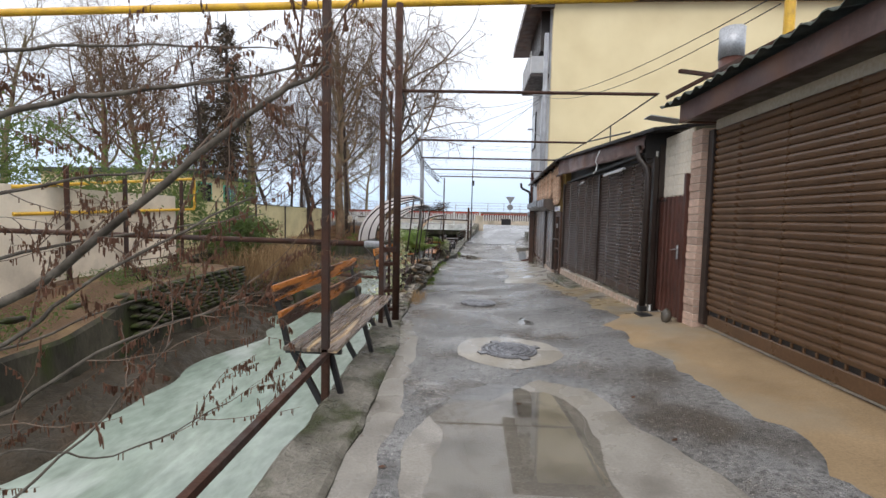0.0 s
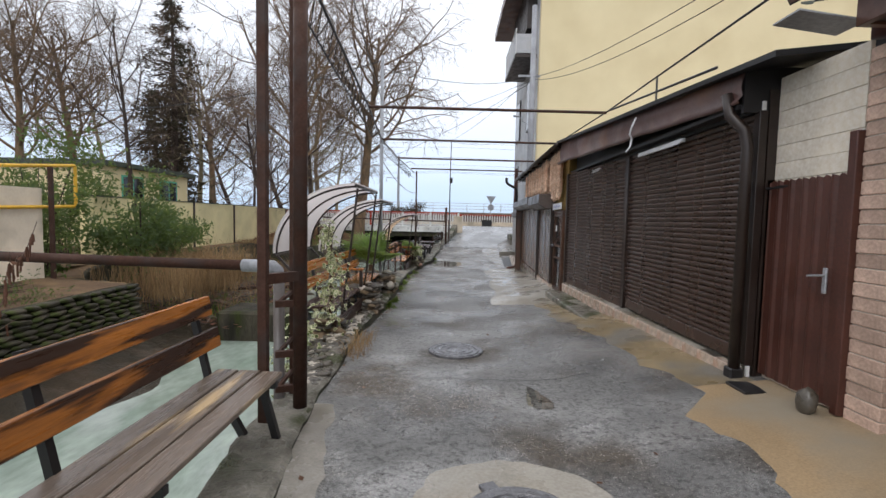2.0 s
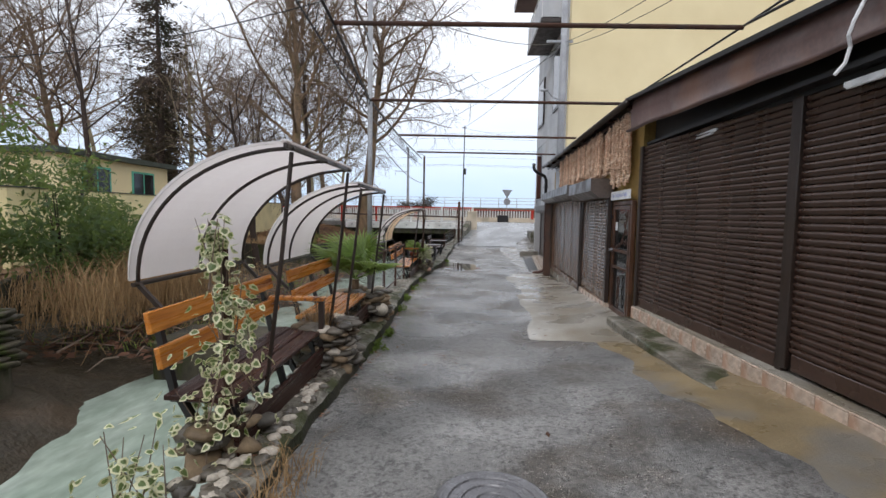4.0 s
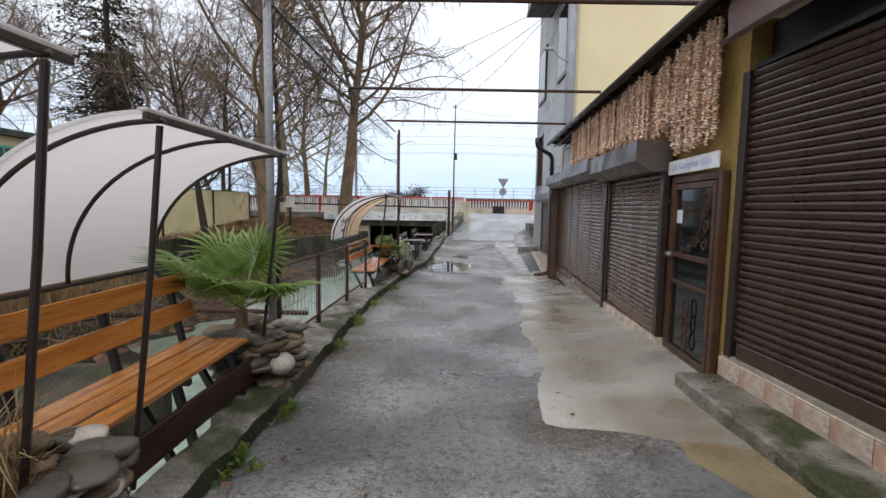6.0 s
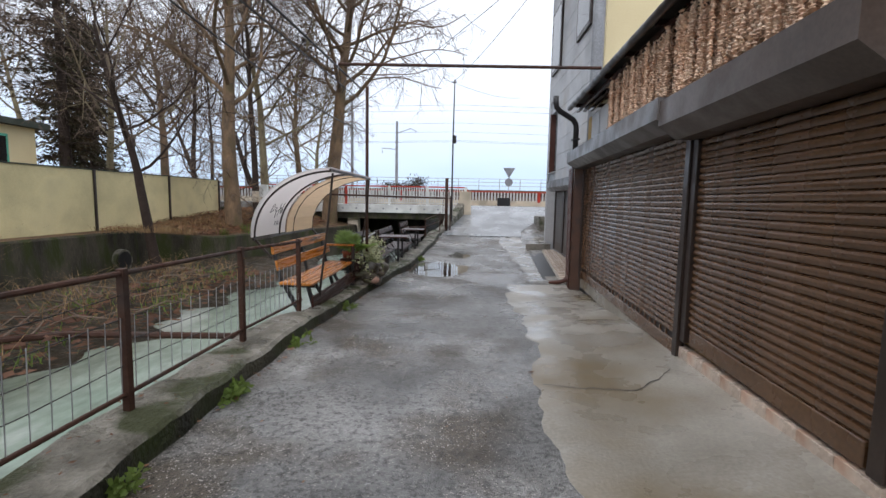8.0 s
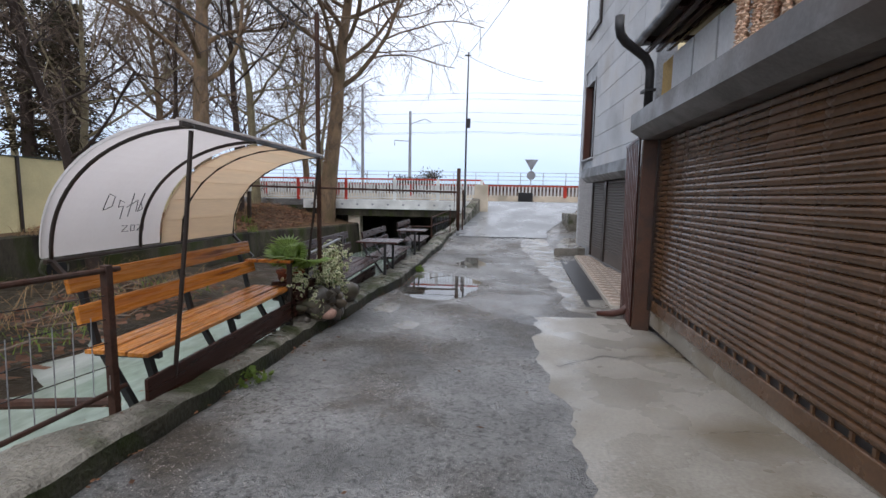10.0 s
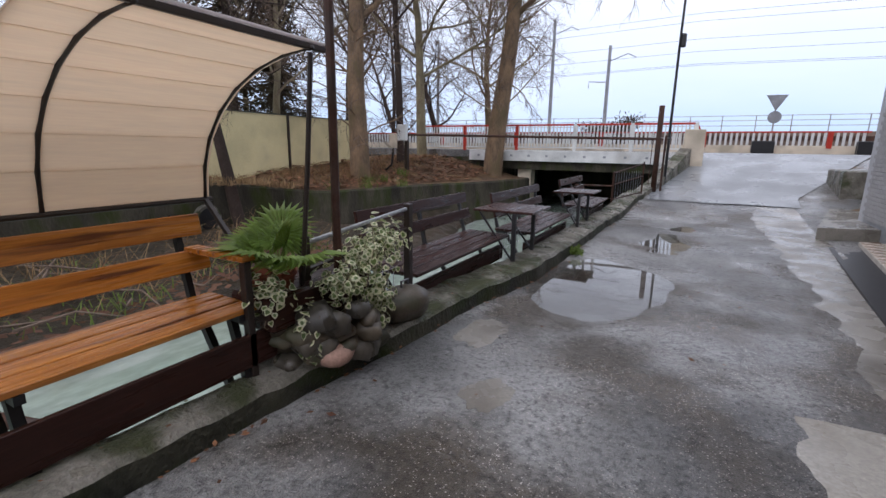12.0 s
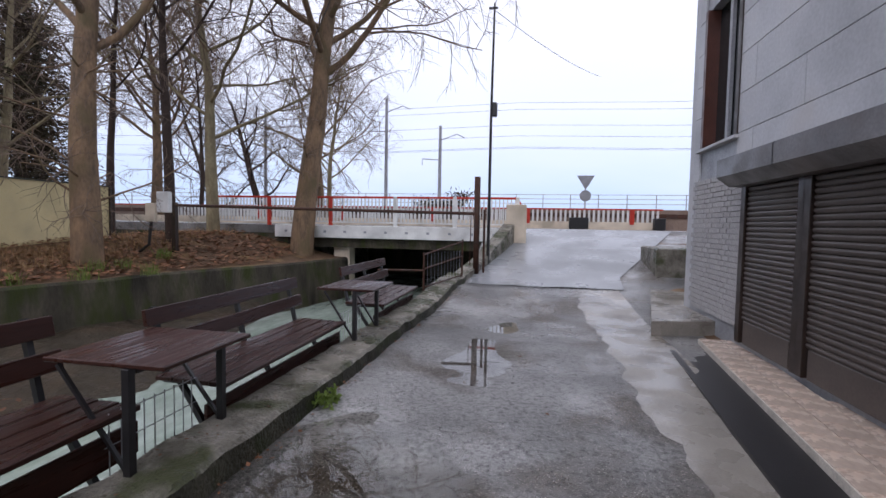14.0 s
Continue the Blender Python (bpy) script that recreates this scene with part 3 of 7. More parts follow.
fwall = part("wall_stream_bank", far_wall, M_MOSSWALL)
fwall.data.materials.append(M_SOIL)
tagged(fwall, "dark mossy retaining wall of the stream", "wall", kind="structure")

# mud bank at the foot of the far wall
mud = bmesh.new()
prev = None
for i in range(170):
    y = -8 + i * 0.25
    xw = lerp_table(FARW, y) + 0.02
    wid = 1.2 + 0.5 * noise.noise(Vector((y * 0.5, 9, 0)))
    if y > 12.5:
        wid = max(wid, -5.3 - xw + 0.5 * noise.noise(Vector((y * 0.5, 9, 0))) + 0.25 * max(0.0, min(4.0, y - 24)))
    if y > 31:
        wid *= max(0.0, 1 - (y - 31) / 4)
    row = []
    for k in range(7):
        f = k / 6
        row.append(mud.verts.new((xw + wid * f, y, -1.02 - 0.6 * f ** 1.4 + 0.16 * noise.noise(Vector((f * 3, y * 1.1, 4))))))
    if prev:
        for a in range(6):
            mud.faces.new((prev[a], row[a], row[a + 1], prev[a + 1]))
    prev = row
tagged(part("ground_mud_bank", mud, M_MUD, smooth=True), "muddy bank with debris beside the stream", "ground", kind="structure")

# ---- right side: garage, door, shops ----


def roller_shutter(name, x, y0, y1, z0, z1, label, material=M_SHUTTER, slat=0.061, rail=0.07, box_h=0.0, box_d=0.25, box_mat=M_BOX, bottom=0.14, vent=0.0, rx=0.0, group="roller shutters of the shop row"):
    """A closed roller shutter in a plane of constant x that faces -x."""
    t = thing(name, x, (y0 + y1) / 2, z0, label, "shutter", group)
    if rx:
        t.matrix_world = pose(x, (y0 + y1) / 2, z0, 0, 0, rx)
    h, w = z1 - z0, (y1 - y0) / 2
    low = bottom + vent
    n = max(3, int((h - low) / slat))
    s = (h - low) / n
    bm = bmesh.new()
    prof = [(0.006, 0.0), (-0.007, 0.06), (-0.017, 0.32), (-0.021, 0.58), (-0.015, 0.82), (0.002, 0.94), (0.006, 1.0)]
    rows = [(px, pz * s) for px, pz in prof]
    for end in range(1):
        ra = [bm.verts.new((px, -w + rail * 0.6, pz)) for px, pz in rows]
        rb = [bm.verts.new((px, w - rail * 0.6, pz)) for px, pz in rows]
        for a in range(len(rows) - 1):
            bm.faces.new((ra[a], ra[a + 1], rb[a + 1], rb[a]))
    first = part("slat", bm, material, t)
    first.location.z = low
    for i in range(1, n):
        again(first, "slat", t, pose(0, 0, low + i * s))
    part("bottom_bar", boxed(-0.022, 0.01, -w + rail, w - rail, 0, bottom, 0.006), material, t)
    if vent:
        part("vent_strip", boxed(0.004, 0.012, -w + rail, w - rail, bottom, low), M_BLACK, t, "dark slotted strip above the bottom bar")
        for k in range(2, int(w * 2 / 0.16) - 1):
            y = -w + 0.16 * k
            part("vent_bar", boxed(-0.012, 0.004, y - 0.012, y + 0.012, bottom, low), material, t)
    for sgn in (-1, 1):
        part("guide_rail", boxed(-0.045, 0.03, sgn * w - rail / 2, sgn * w + rail / 2, 0, h, 0.005), M_DKBROWN, t)
    if box_h:
        b = bmesh.new()
        pr = [(0.03, 0), (-box_d * 0.55, 0), (-box_d, box_h * 0.35), (-box_d, box_h), (0.03, box_h)]
        e0 = [b.verts.new((px, -w - 0.06, h + pz)) for px, pz in pr]
        e1 = [b.verts.new((px, w + 0.06, h + pz)) for px, pz in pr]
        b.faces.new(e0[::-1])
        b.faces.new(e1)
        for a in range(5):
            b.faces.new((e0[a], e0[(a + 1) % 5], e1[(a + 1) % 5], e1[a]))
        bmesh.ops.recalc_face_normals(b, faces=b.faces)
        part("shutter_box", b, box_mat, t, "sheet-metal shutter housing")
    return t


def wall(name, x0, x1, y0, y1, z0, z1, material, label, category="wall"):
    return tagged(part(name, boxed(x0, x1, y0, y1, z0, z1), material), label, category, kind="structure")


# garage
wall("wall_garage", 3.1, 7.0, -4, 6.2, -0.2, 2.95, M_SIDING, "plastered garage wall behind the shutter")
roller_shutter("roller_shutter", 3.05, 1.6, 6.12, 0.30, 2.78, "wide brown metal roller shutter of the garage, closed", M_SHUTTERC, slat=0.08, rail=0.12, bottom=0.14, vent=0.05, group="")
roller_shutter("roller_shutter", 3.05, -3.4, 1.4, 0.30, 2.78, "wide brown metal roller shutter of the garage, closed", M_SHUTTERC, slat=0.08, rail=0.12, bottom=0.14, vent=0.05, group="")

# shop row
wall("wall_shop_a", 2.90, 7.0, 7.42, 13.28, -0.3, 2.80, M_DKBROWN, "dark wall behind the shop shutters")
tagged(part("wall_shop_b", boxed(0.1, 0.7, -0.05, 8.9, -0.4, 3.05), M_OCHRE), "ochre boarded wall of the small shops", "wall", kind="structure").matrix_world = pose(2.54, 13.4, 0, 0, 0, -3)
roller_shutter("roller_shutter", 2.84, 7.46, 10.38, 0.30, 2.62, "dark brown roller shutter of a shop, closed", rail=0.08, rx=0.8)
roller_shutter("roller_shutter", 2.725, 10.42, 13.3, 0.26, 2.62, "dark brown roller shutter of a shop, closed", rail=0.08, rx=3.8)
roller_shutter("roller_shutter", 2.655, 14.66, 16.84, 0.06, 1.92, "dark brown roller shutter beside the glazed door, closed", M_SHUTTERB, rail=0.1, box_h=0.34, box_d=0.36, box_mat=M_BOXBROWN, rx=-3)
roller_shutter("roller_shutter", 2.823, 16.95, 21.72, -0.12, 2.0, "long brown roller shutter of the end shop, closed", M_SHUTTERB, rail=0.1, box_h=0.30, box_d=0.36, vent=0.05, rx=-3)

# building behind
BX, BY = 3.85, 24.0
wall("wall_house_gable", BX, 22, BY, BY + 0.3, -0.5, 12.6, M_YELLOW, "tall plain yellow rendered gable wall of a house")
hw = bmesh.new()
for piece in ((BY + 0.3, 31.0, -0.5, 2.45), (BY + 0.3, 31.0, 4.65, 12.4), (BY + 0.3, 29.4, 2.45, 4.65), (30.68, 31.0, 2.45, 4.65)):
    box(hw, BX + 0.02, BX + 0.3, *piece)
tagged(part("wall_house_street", hw, M_GREYM), "grey clad street wall of the house", "wall", kind="structure")
wall("wall_house_inner", BX + 1.2, BX + 1.4, 27.5, 31.0, 1.8, 5.0, M_DKBROWN, "dark inner wall behind the window")
wall("wall_house_sea", BX + 0.02, 22, 31.0, 31.3, -0.5, 12.4, M_PANEL, "grey end wall of the house")
wall("roof_house", BX - 1.3, 23, BY - 0.5, 32.0, 12.4, 12.8, M_FASCIA, "overhanging brown roof edge of the house", "roof")
roller_shutter("roller_shutter", 3.83, 23.0, 27.55, -0.28, 1.72, "grey-brown roller shutter of the grey building, closed", M_SHUTTERG, rail=0.12, box_h=0.34, box_d=0.35, bottom=0.3)
roller_shutter("roller_shutter", 3.83, 27.65, 28.95, -0.28, 1.72, "narrow grey-brown roller shutter of the grey building, closed", M_SHUTTERG, rail=0.12, box_h=0.34, box_d=0.35, bottom=0.3)

# ---- left walls ----
wall("wall_cream", -16, -8.4, 12.4, 12.7, -0.2, 2.05, M_CREAM, "cream rendered garden wall")
wall("wall_cream_side", -8.7, -8.4, -6, 12.7, -1.2, 2.05, M_CREAM, "cream rendered garden wall")
yw = boxed(-0.1, 0.1, 0, 16.85, -0.3, 1.9)
tagged(part("wall_yellow_fence", yw, M_FENCEY), "yellow rendered boundary wall", "wall", kind="structure").matrix_world = pose(-11.0, 17.0, 0.17)

# ---- bridge and road ----
wall("road_bridge", -60, 0.6, 38.0, 46, 0.75, 1.05, M_ASPHALT, "asphalt road over the bridge", "road")
wall("road_top", 0.6, 60, 39.9, 46, 0.75, 1.045, M_ASPHALT, "asphalt road at the head of the ramp", "road")
wall("ground_beyond", -400, 400, 46, 90, 0.3, 0.95, M_SOIL, "verge beyond the road", "ground")
wall("wall_culvert", -9.5, 1.0, 46.0, 46.3, -2.2, 0.4, M_MOSSWALL, "dark wall closing the channel beyond the bridge")
tagged(part("water_sea", ([(-3000, 90, -2), (3000, 90, -2), (3000, 4500, -2), (-3000, 4500, -2)], [(0, 1, 2, 3)]), M_SEA), "grey-blue sea to the horizon", "sea", kind="structure")

# ---- right side in detail ----
# garage roof and fascia
groof = thing("garage_roof", 2.72, 1.2, 2.9, "overhanging garage roof with corrugated green sheets and brown fascia", "roof")
part("fascia", boxed(-0.02, 0.03, -5.2, 5.15, 0.0, 0.24, 0.004), M_FASCIA, groof, "dark brown sheet-metal fascia")
part("soffit", boxed(0.03, 0.5, -5.2, 5.1, 0.02, 0.06), M_DKBROWN, groof)
part("end_board", boxed(0.03, 4.2, 5.1, 5.15, 0.0, 0.3), M_FASCIA, groof)
cs = bmesh.new()
cols = 190
ra, rb, rc = [], [], []
for i in range(cols + 1):
    y = -5.3 + 10.75 * i / cols
    z = 0.27 + 0.028 * math.sin(i * math.pi / 2.2)
    j = 0.05 * noise.noise(Vector((0, math.floor(i / 8) * 3.3, 2)))
    ra.append(cs.verts.new((-0.16 + j, y, z)))
    rb.append(cs.verts.new((4.3, y, z + 0.75)))
    rc.append(cs.verts.new((-0.16 + j, y, z - 0.012)))
for i in range(cols):
    cs.faces.new((ra[i], rb[i], rb[i + 1], ra[i + 1]))
    cs.faces.new((rc[i], ra[i], ra[i + 1], rc[i + 1]))
part("corrugated_sheet", cs, M_ROOFGREEN, groof, "mossy green corrugated roofing sheets", smooth=True)
part("loose_sheet", boxed(-0.4, 0.05, 5.15, 5.4, 0.05, 0.062, m=Matrix.Rotation(radians(8), 4, "Y")), M_GREYM, groof)

# brick pillar and siding beside the metal door
pil = thing("brick_pillar", 3.1, 6.36, 0.2, "slim tan brick pillar beside the garage shutter", "pillar")
part("core", boxed(-0.145, 0.2, -0.13, 0.13, 0, 2.6), M_MORTAR, pil)
bk = part("brick", boxed(-0.155, 0.22, -0.14, 0.14, 0.004, 0.098, 0.006), M_BRICKTAN, pil)
for i in range(1, 26):
    again(bk, "brick", pil, pose(0.004 * ((i * 7) % 3 - 1), 0, 0.101 * i))
sid = thing("board_siding", 2.99, 7.0, 0.2, "cream horizontal board siding behind the metal door", "siding", kind="structure")
sb = part("plank", boxed(-0.012, 0.02, -0.46, 0.42, 0, 0.148, 0.004), M_SIDING, sid)
for i in range(1, 18):
    again(sb, "plank", sid, pose(0.002 * (i % 2), 0, 0.15 * i))
md = thing("metal_door", 2.95, 7.0, gz(2.9, 7) + 0.02, "brown ribbed sheet-metal door with a steel handle, closed", "door")
dm = bmesh.new()
top, bot = [], []
nn = 36
for i in range(nn + 1):
    y = -0.43 + 0.86 * i / nn
    x = -0.014 * (1 if (i // 2) % 3 == 0 else 0)
    top.append(dm.verts.new((x, y, 1.76 + 0.012 * math.sin(i * 2.1))))
    bot.append(dm.verts.new((x, y, 0.02)))
for i in range(nn):
    dm.faces.new((bot[i], bot[i + 1], top[i + 1], top[i]))
part("door_leaf", dm, M_BROWN, md)
part("door_post", boxed(-0.05, 0.05, -0.5, -0.43, 0, 2.05, 0.006), M_BROWN, md)
part("door_post", boxed(-0.03, 0.05, 0.42, 0.47, 0, 1.78, 0.004), M_BROWN, md)
hd = part("door_handle", boxed(-0.035, -0.016, -0.3, -0.26, 0.86, 1.06, 0.006), M_GALV, md, "worn steel handle plate")
part("lever", tubed([(-0.035, -0.28, 1.0), (-0.075, -0.28, 1.0), (-0.075, -0.17, 0.985)], 0.009, 8), M_GALV, hd)
st = part("doorstop_stone", boulder(0.07, 0.07, 0.11, 3), M_STONE, smooth=True)
st.location = (2.78, 6.62, gz(2.78, 6.62) + 0.08)
tagged(st, "small pale stone standing by the metal door", "stone")
tagged(part("trim_white_strip", boxed(2.84, 2.87, 7.425, 7.45, 0.1, 2.7), M_WHITE), "white corner trim of the shop", "trim", kind="structure")
tagged(part("trim_bracket_bar", tubed([(3.15, 6.6, 2.0), (2.9, 7.4, 1.92)], 0.012, 6), M_BLACK), "thin steel bracing bar", "bar")

# first shop: roof edge, lamps, plinth, downpipe
sr = thing("shop_roof", 2.66, 7.5, 2.7, "shop roof edge with a dented rusty brown fascia", "roof")
fb = bmesh.new()
N = 48
rows = []
for i in range(N + 1):
    f = i / N
    y = -0.05 + 5.85 * f
    x = -0.24 * f
    lo = 0.15 * f + 0.03 * noise.noise(Vector((y * 1.3, 0, 7)))
    hi = 0.25 + 0.35 * f
    curl = -0.07 - 0.08 * f
    rows.append([fb.verts.new(p) for p in ((x + 0.02, y, hi), (x - 0.01, y, (hi + lo) / 2), (x + 0.01 + 0.02 * noise.noise(Vector((y * 2, 3, 0))), y, lo + 0.05), (x + curl * 0.5, y, lo), (x + curl * 0.2, y, lo - 0.02))])
for a, b in zip(rows, rows[1:]):
    for k in range(4):
        fb.faces.new((a[k], b[k], b[k + 1], a[k + 1]))
part("fascia", fb, M_FASCIA, sr, "dented rust-stained brown sheet fascia", smooth=True)
rt = bmesh.new()
va = [rt.verts.new(p) for p in ((-0.06, -0.55, 0.27), (-0.32, 5.85, 0.62), (4.2, 5.85, 1.05), (4.2, -0.55, 0.75))]
rt.faces.new(va)
vb = [rt.verts.new(v.co - Vector((0, 0, 0.05))) for v in va]
rt.faces.new(vb[::-1])
for k in range(4):
    rt.faces.new((va[k], vb[k], vb[(k + 1) % 4], va[(k + 1) % 4]))
part("roof_sheet", rt, M_BLACK, sr, "black bitumen roof sheet")
part("soffit", boxed(0.0, 0.3, 0.0, 5.8, -0.06, -0.02), M_BLACK, sr)
part("header_board", boxed(0.12, 0.26, -0.04, 5.8, -0.1, 0.3), M_BLACK, sr)
part("gable_board", boxed(0.02, 3.6, -0.06, -0.02, -0.1, 0.3), M_BLACK, sr)
for y0, z0 in ((8.62, 2.53), (11.55, 2.52)):
    lamp = thing("tube_lamp", 2.72, y0, z0, "unlit white fluorescent tube fitting under the shop eaves", "lamp", "tube lamps")
    part("housing", boxed(0.0, 0.05, 0, 1.25, 0.01, 0.05, 0.006), M_SIGNWHITE, lamp)
    part("tube", tubed([(-0.005, 0.05, 0.0), (-0.005, 1.2, 0.0)], 0.014, 8), M_SIGNWHITE, lamp)
hung = bmesh.new()
tube(hung, [(2.53, 9.5, 3.0), (2.47, 9.5, 2.86), (2.46, 9.52, 2.78), (2.50, 9.55, 2.72), (2.49, 9.57, 2.62), (2.45, 9.6, 2.55)], 0.012, 6)
tagged(part("hanging_cable", hung, M_SIGNWHITE), "loose white cable end hanging from the fascia", "cable")
dp = thing("downpipe", 2.75, 7.47, 0.25, "brown rainwater downpipe at the shop corner", "pipe")
part("pipe", tubed([(0, 0, 0), (0, 0, 2.05), (-0.02, 0.02, 2.2), (-0.1, 0.12, 2.35), (-0.12, 0.15, 2.55)], 0.05, 12), M_DKBROWN, dp, smooth=True)
part("pipe_box", boxed(-0.06, 0.06, -0.06, 0.06, -0.15, 0.02, 0.01), M_BLACK, dp)
plin = thing("tiled_plinth", 2.80, 7.5, 0.0, "low plinth faced with speckled marble tiles below the shutters", "plinth", rz=1.7)
part("core", boxed(-0.03, 0.25, -0.02, 5.88, -0.25, 0.27), M_CONCRETE, plin)
ti = part("tile", boxed(-0.045, -0.03, 0.003, 0.292, -0.02, 0.255, 0.003), M_TILE, plin)
tt = part("tile", boxed(-0.045, 0.06, 0.003, 0.292, 0.257, 0.272, 0.003), M_TILE, plin)
for i in range(1, 20):
    dz = -0.002 * i
    again(ti, "tile", plin, pose(0, 0.295 * i, dz))
    again(tt, "tile", plin, pose(0, 0.295 * i, dz))
sl = bmesh.new()
box(sl, 2.22, 2.82, 10.4, 13.42, -0.35, 0.075, 0.02)
bmesh.ops.subdivide_edges(sl, edges=[ed for ed in sl.edges if ed.calc_length() > 1], cuts=16)
for v in sl.verts:
    v.co += Vector((noise.noise(v.co * 2) * 0.02, 0, noise.noise(v.co * 3 + Vector((5, 0, 0))) * 0.012))
tagged(part("step_slab", sl, M_KERB), "worn concrete step in front of the shop", "step", kind="structure")

# glazed door with scrollwork
gd = thing("glazed_door", 2.6, 14.03, -0.06, "brown metal door with dark glass and forged scrollwork, closed", "door", rz=-3)
for a in ((-0.01, 0.06, -0.54, -0.47, 0, 1.91), (-0.01, 0.06, 0.47, 0.54, 0, 1.91), (-0.01, 0.06, -0.47, 0.47, 1.84, 1.91)):
    part("door_frame", boxed(*a, 0.006), M_DOORBROWN, gd)
leaf = part("door_leaf", boxed(0.02, 0.05, -0.46, 0.46, 0.03, 1.83), M_GLASSDARK, gd, "dark glass panel")
for a in ((-0.015, 0.02, -0.46, -0.40, 0.03, 1.83), (-0.015, 0.02, 0.40, 0.46, 0.03, 1.83), (-0.015, 0.02, -0.40, 0.40, 1.77, 1.83), (-0.015, 0.02, -0.40, 0.40, 0.03, 0.11), (-0.015, 0.02, -0.40, 0.40, 1.06, 1.11), (-0.015, 0.02, -0.40, 0.40, 0.78, 0.82)):
    part("door_rail", boxed(*a, 0.004), M_DOORBROWN, leaf)


def curl(cy, cz, r, turns, start, flip=1):
    pts = []
    for i in range(26):
        f = i / 25
        a = start + flip * turns * 2 * math.pi * f
        rr = r * (1 - 0.75 * f)
        pts.append((-0.02, cy + rr * math.cos(a), cz + rr * math.sin(a)))
    return pts


scr = bmesh.new()
for args in ((-0.33, 1.66, 0.06, 1.2, 0, 1), (-0.26, 1.52, 0.05, 1.1, 2, -1), (-0.32, 1.40, 0.06, 1.1, 1, 1), (-0.30, 1.24, 0.06, 1.1, 2, 1), (-0.14, 1.24, 0.06, 1.2, 3, -1), (0.0, 1.17, 0.05, 1.2, 0, 1), (0.16, 1.15, 0.035, 1.1, 2, 1)):
    tube(scr, curl(*args), 0.010, 6)
tube(scr, [(-0.02, -0.37, 1.74), (-0.02, -0.33, 1.55), (-0.02, -0.22, 1.36), (-0.02, -0.05, 1.2), (-0.02, 0.22, 1.12)], 0.009, 6)
part("scrollwork", scr, M_RUST, leaf, "forged iron scroll ornament", smooth=True)
scr = bmesh.new()
for k in range(3):
    cz = 0.58 - 0.17 * k
    tube(scr, [(-0.02, -0.02 + (0.055 if k != 1 else 0.045) * math.sin(a * math.pi / 8), cz + 0.09 * math.cos(a * math.pi / 8)) for a in range(17)], 0.009, 6)
part("scrollwork", scr, M_RUST, leaf, "forged iron loops", smooth=True)
part("notice", boxed(0.012, 0.016, 0.27, 0.40, 1.42, 1.56), M_SIGNWHITE, gd, "small white paper notice")
hdl = part("door_handle", boulder(0.04, 0.06, 0.035, 2, 0.05), M_IRON, gd, "rounded dark handle", smooth=True)
hdl.location = (-0.04, 0.42, 1.08)
pl = part("peephole", boxed(-0.04, -0.01, 0.5, 0.53, 1.62, 1.68, 0.004), M_BLACK, gd)
sg = thing("address_sign", 2.56, 14.04, 1.872, "white address plate with pale blue lettering above the door", "sign", rz=-3)
part("plate", boxed(-0.012, 0.012, -0.53, 0.53, 0.0, 0.145, 0.003), M_SIGNWHITE, sg)


def lettering(name, body, size, parent, m, material=M_BLUEINK, label=""):
    cu = bpy.data.curves.new(name, "FONT")
    cu.body, cu.size, cu.extrude, cu.align_x, cu.align_y = body, size, 0.001, "CENTER", "CENTER"
    tmp = new("tmp_text", cu)
    dg = bpy.context.evaluated_depsgraph_get()
    me = bpy.data.meshes.new_from_object(tmp.evaluated_get(dg))
    bpy.data.objects.remove(tmp)
    me.materials.clear()
    me.materials.append(material)
    ob = new(name, me)
    ob.parent = parent
    ob.matrix_basis = m
    if label:
        ob["label"] = label
    return ob


FACE = Matrix(((0, 0, -1, 0), (-1, 0, 0, 0), (0, 1, 0, 0), (0, 0, 0, 1)))
lettering("lettering", "ул. Лазарева 168/а", 0.095, sg, Matrix.Translation((-0.0135, 0.0, 0.072)) @ FACE)

# small shops: plinth tiles, roof edge, shell strands
p2 = thing("tiled_plinth", 2.6, 14.62, -0.12, "low tiled base under the small shop shutters", "plinth", rz=-3)
ti2 = part("tile", boxed(-0.04, 0.05, 0.003, 0.297, -0.15, 0.16, 0.003), M_TILE, p2)
for i in range(1, 8):
    again(ti2, "tile", p2, pose(0, 0.3 * i, -0.006 * i))
part("base_strip", boxed(-0.02, 0.06, 2.4, 7.5, -0.2, 0.05), M_CONCRETE, p2)
r2 = thing("eaves", 2.46, 13.35, 3.12, "dark timber eaves with gaps showing pale light", "roof", rz=-2.2)
part("edge_pipe", tubed([(-0.12, -0.1, 0.12), (-0.1, 8.9, 0.12)], 0.05, 10), M_DKBROWN, r2, smooth=True)
part("roof_sheet", boxed(-0.1, 2.5, -0.1, 8.9, 0.14, 0.18, m=Matrix.Rotation(radians(-5), 4, "Y")), M_BLACK, r2)
for k in range(3):
    part("batten", boxed(0.02 + 0.13 * k, 0.07 + 0.13 * k, -0.05, 8.8, 0.02 + 0.012 * k, 0.07 + 0.012 * k), M_DKWOOD, r2)
for k in range(9):
    part("rafter", boxed(-0.05, 0.55, 0.1 + k * 1.05, 0.18 + k * 1.05, 0.075, 0.135), M_DKWOOD, r2)


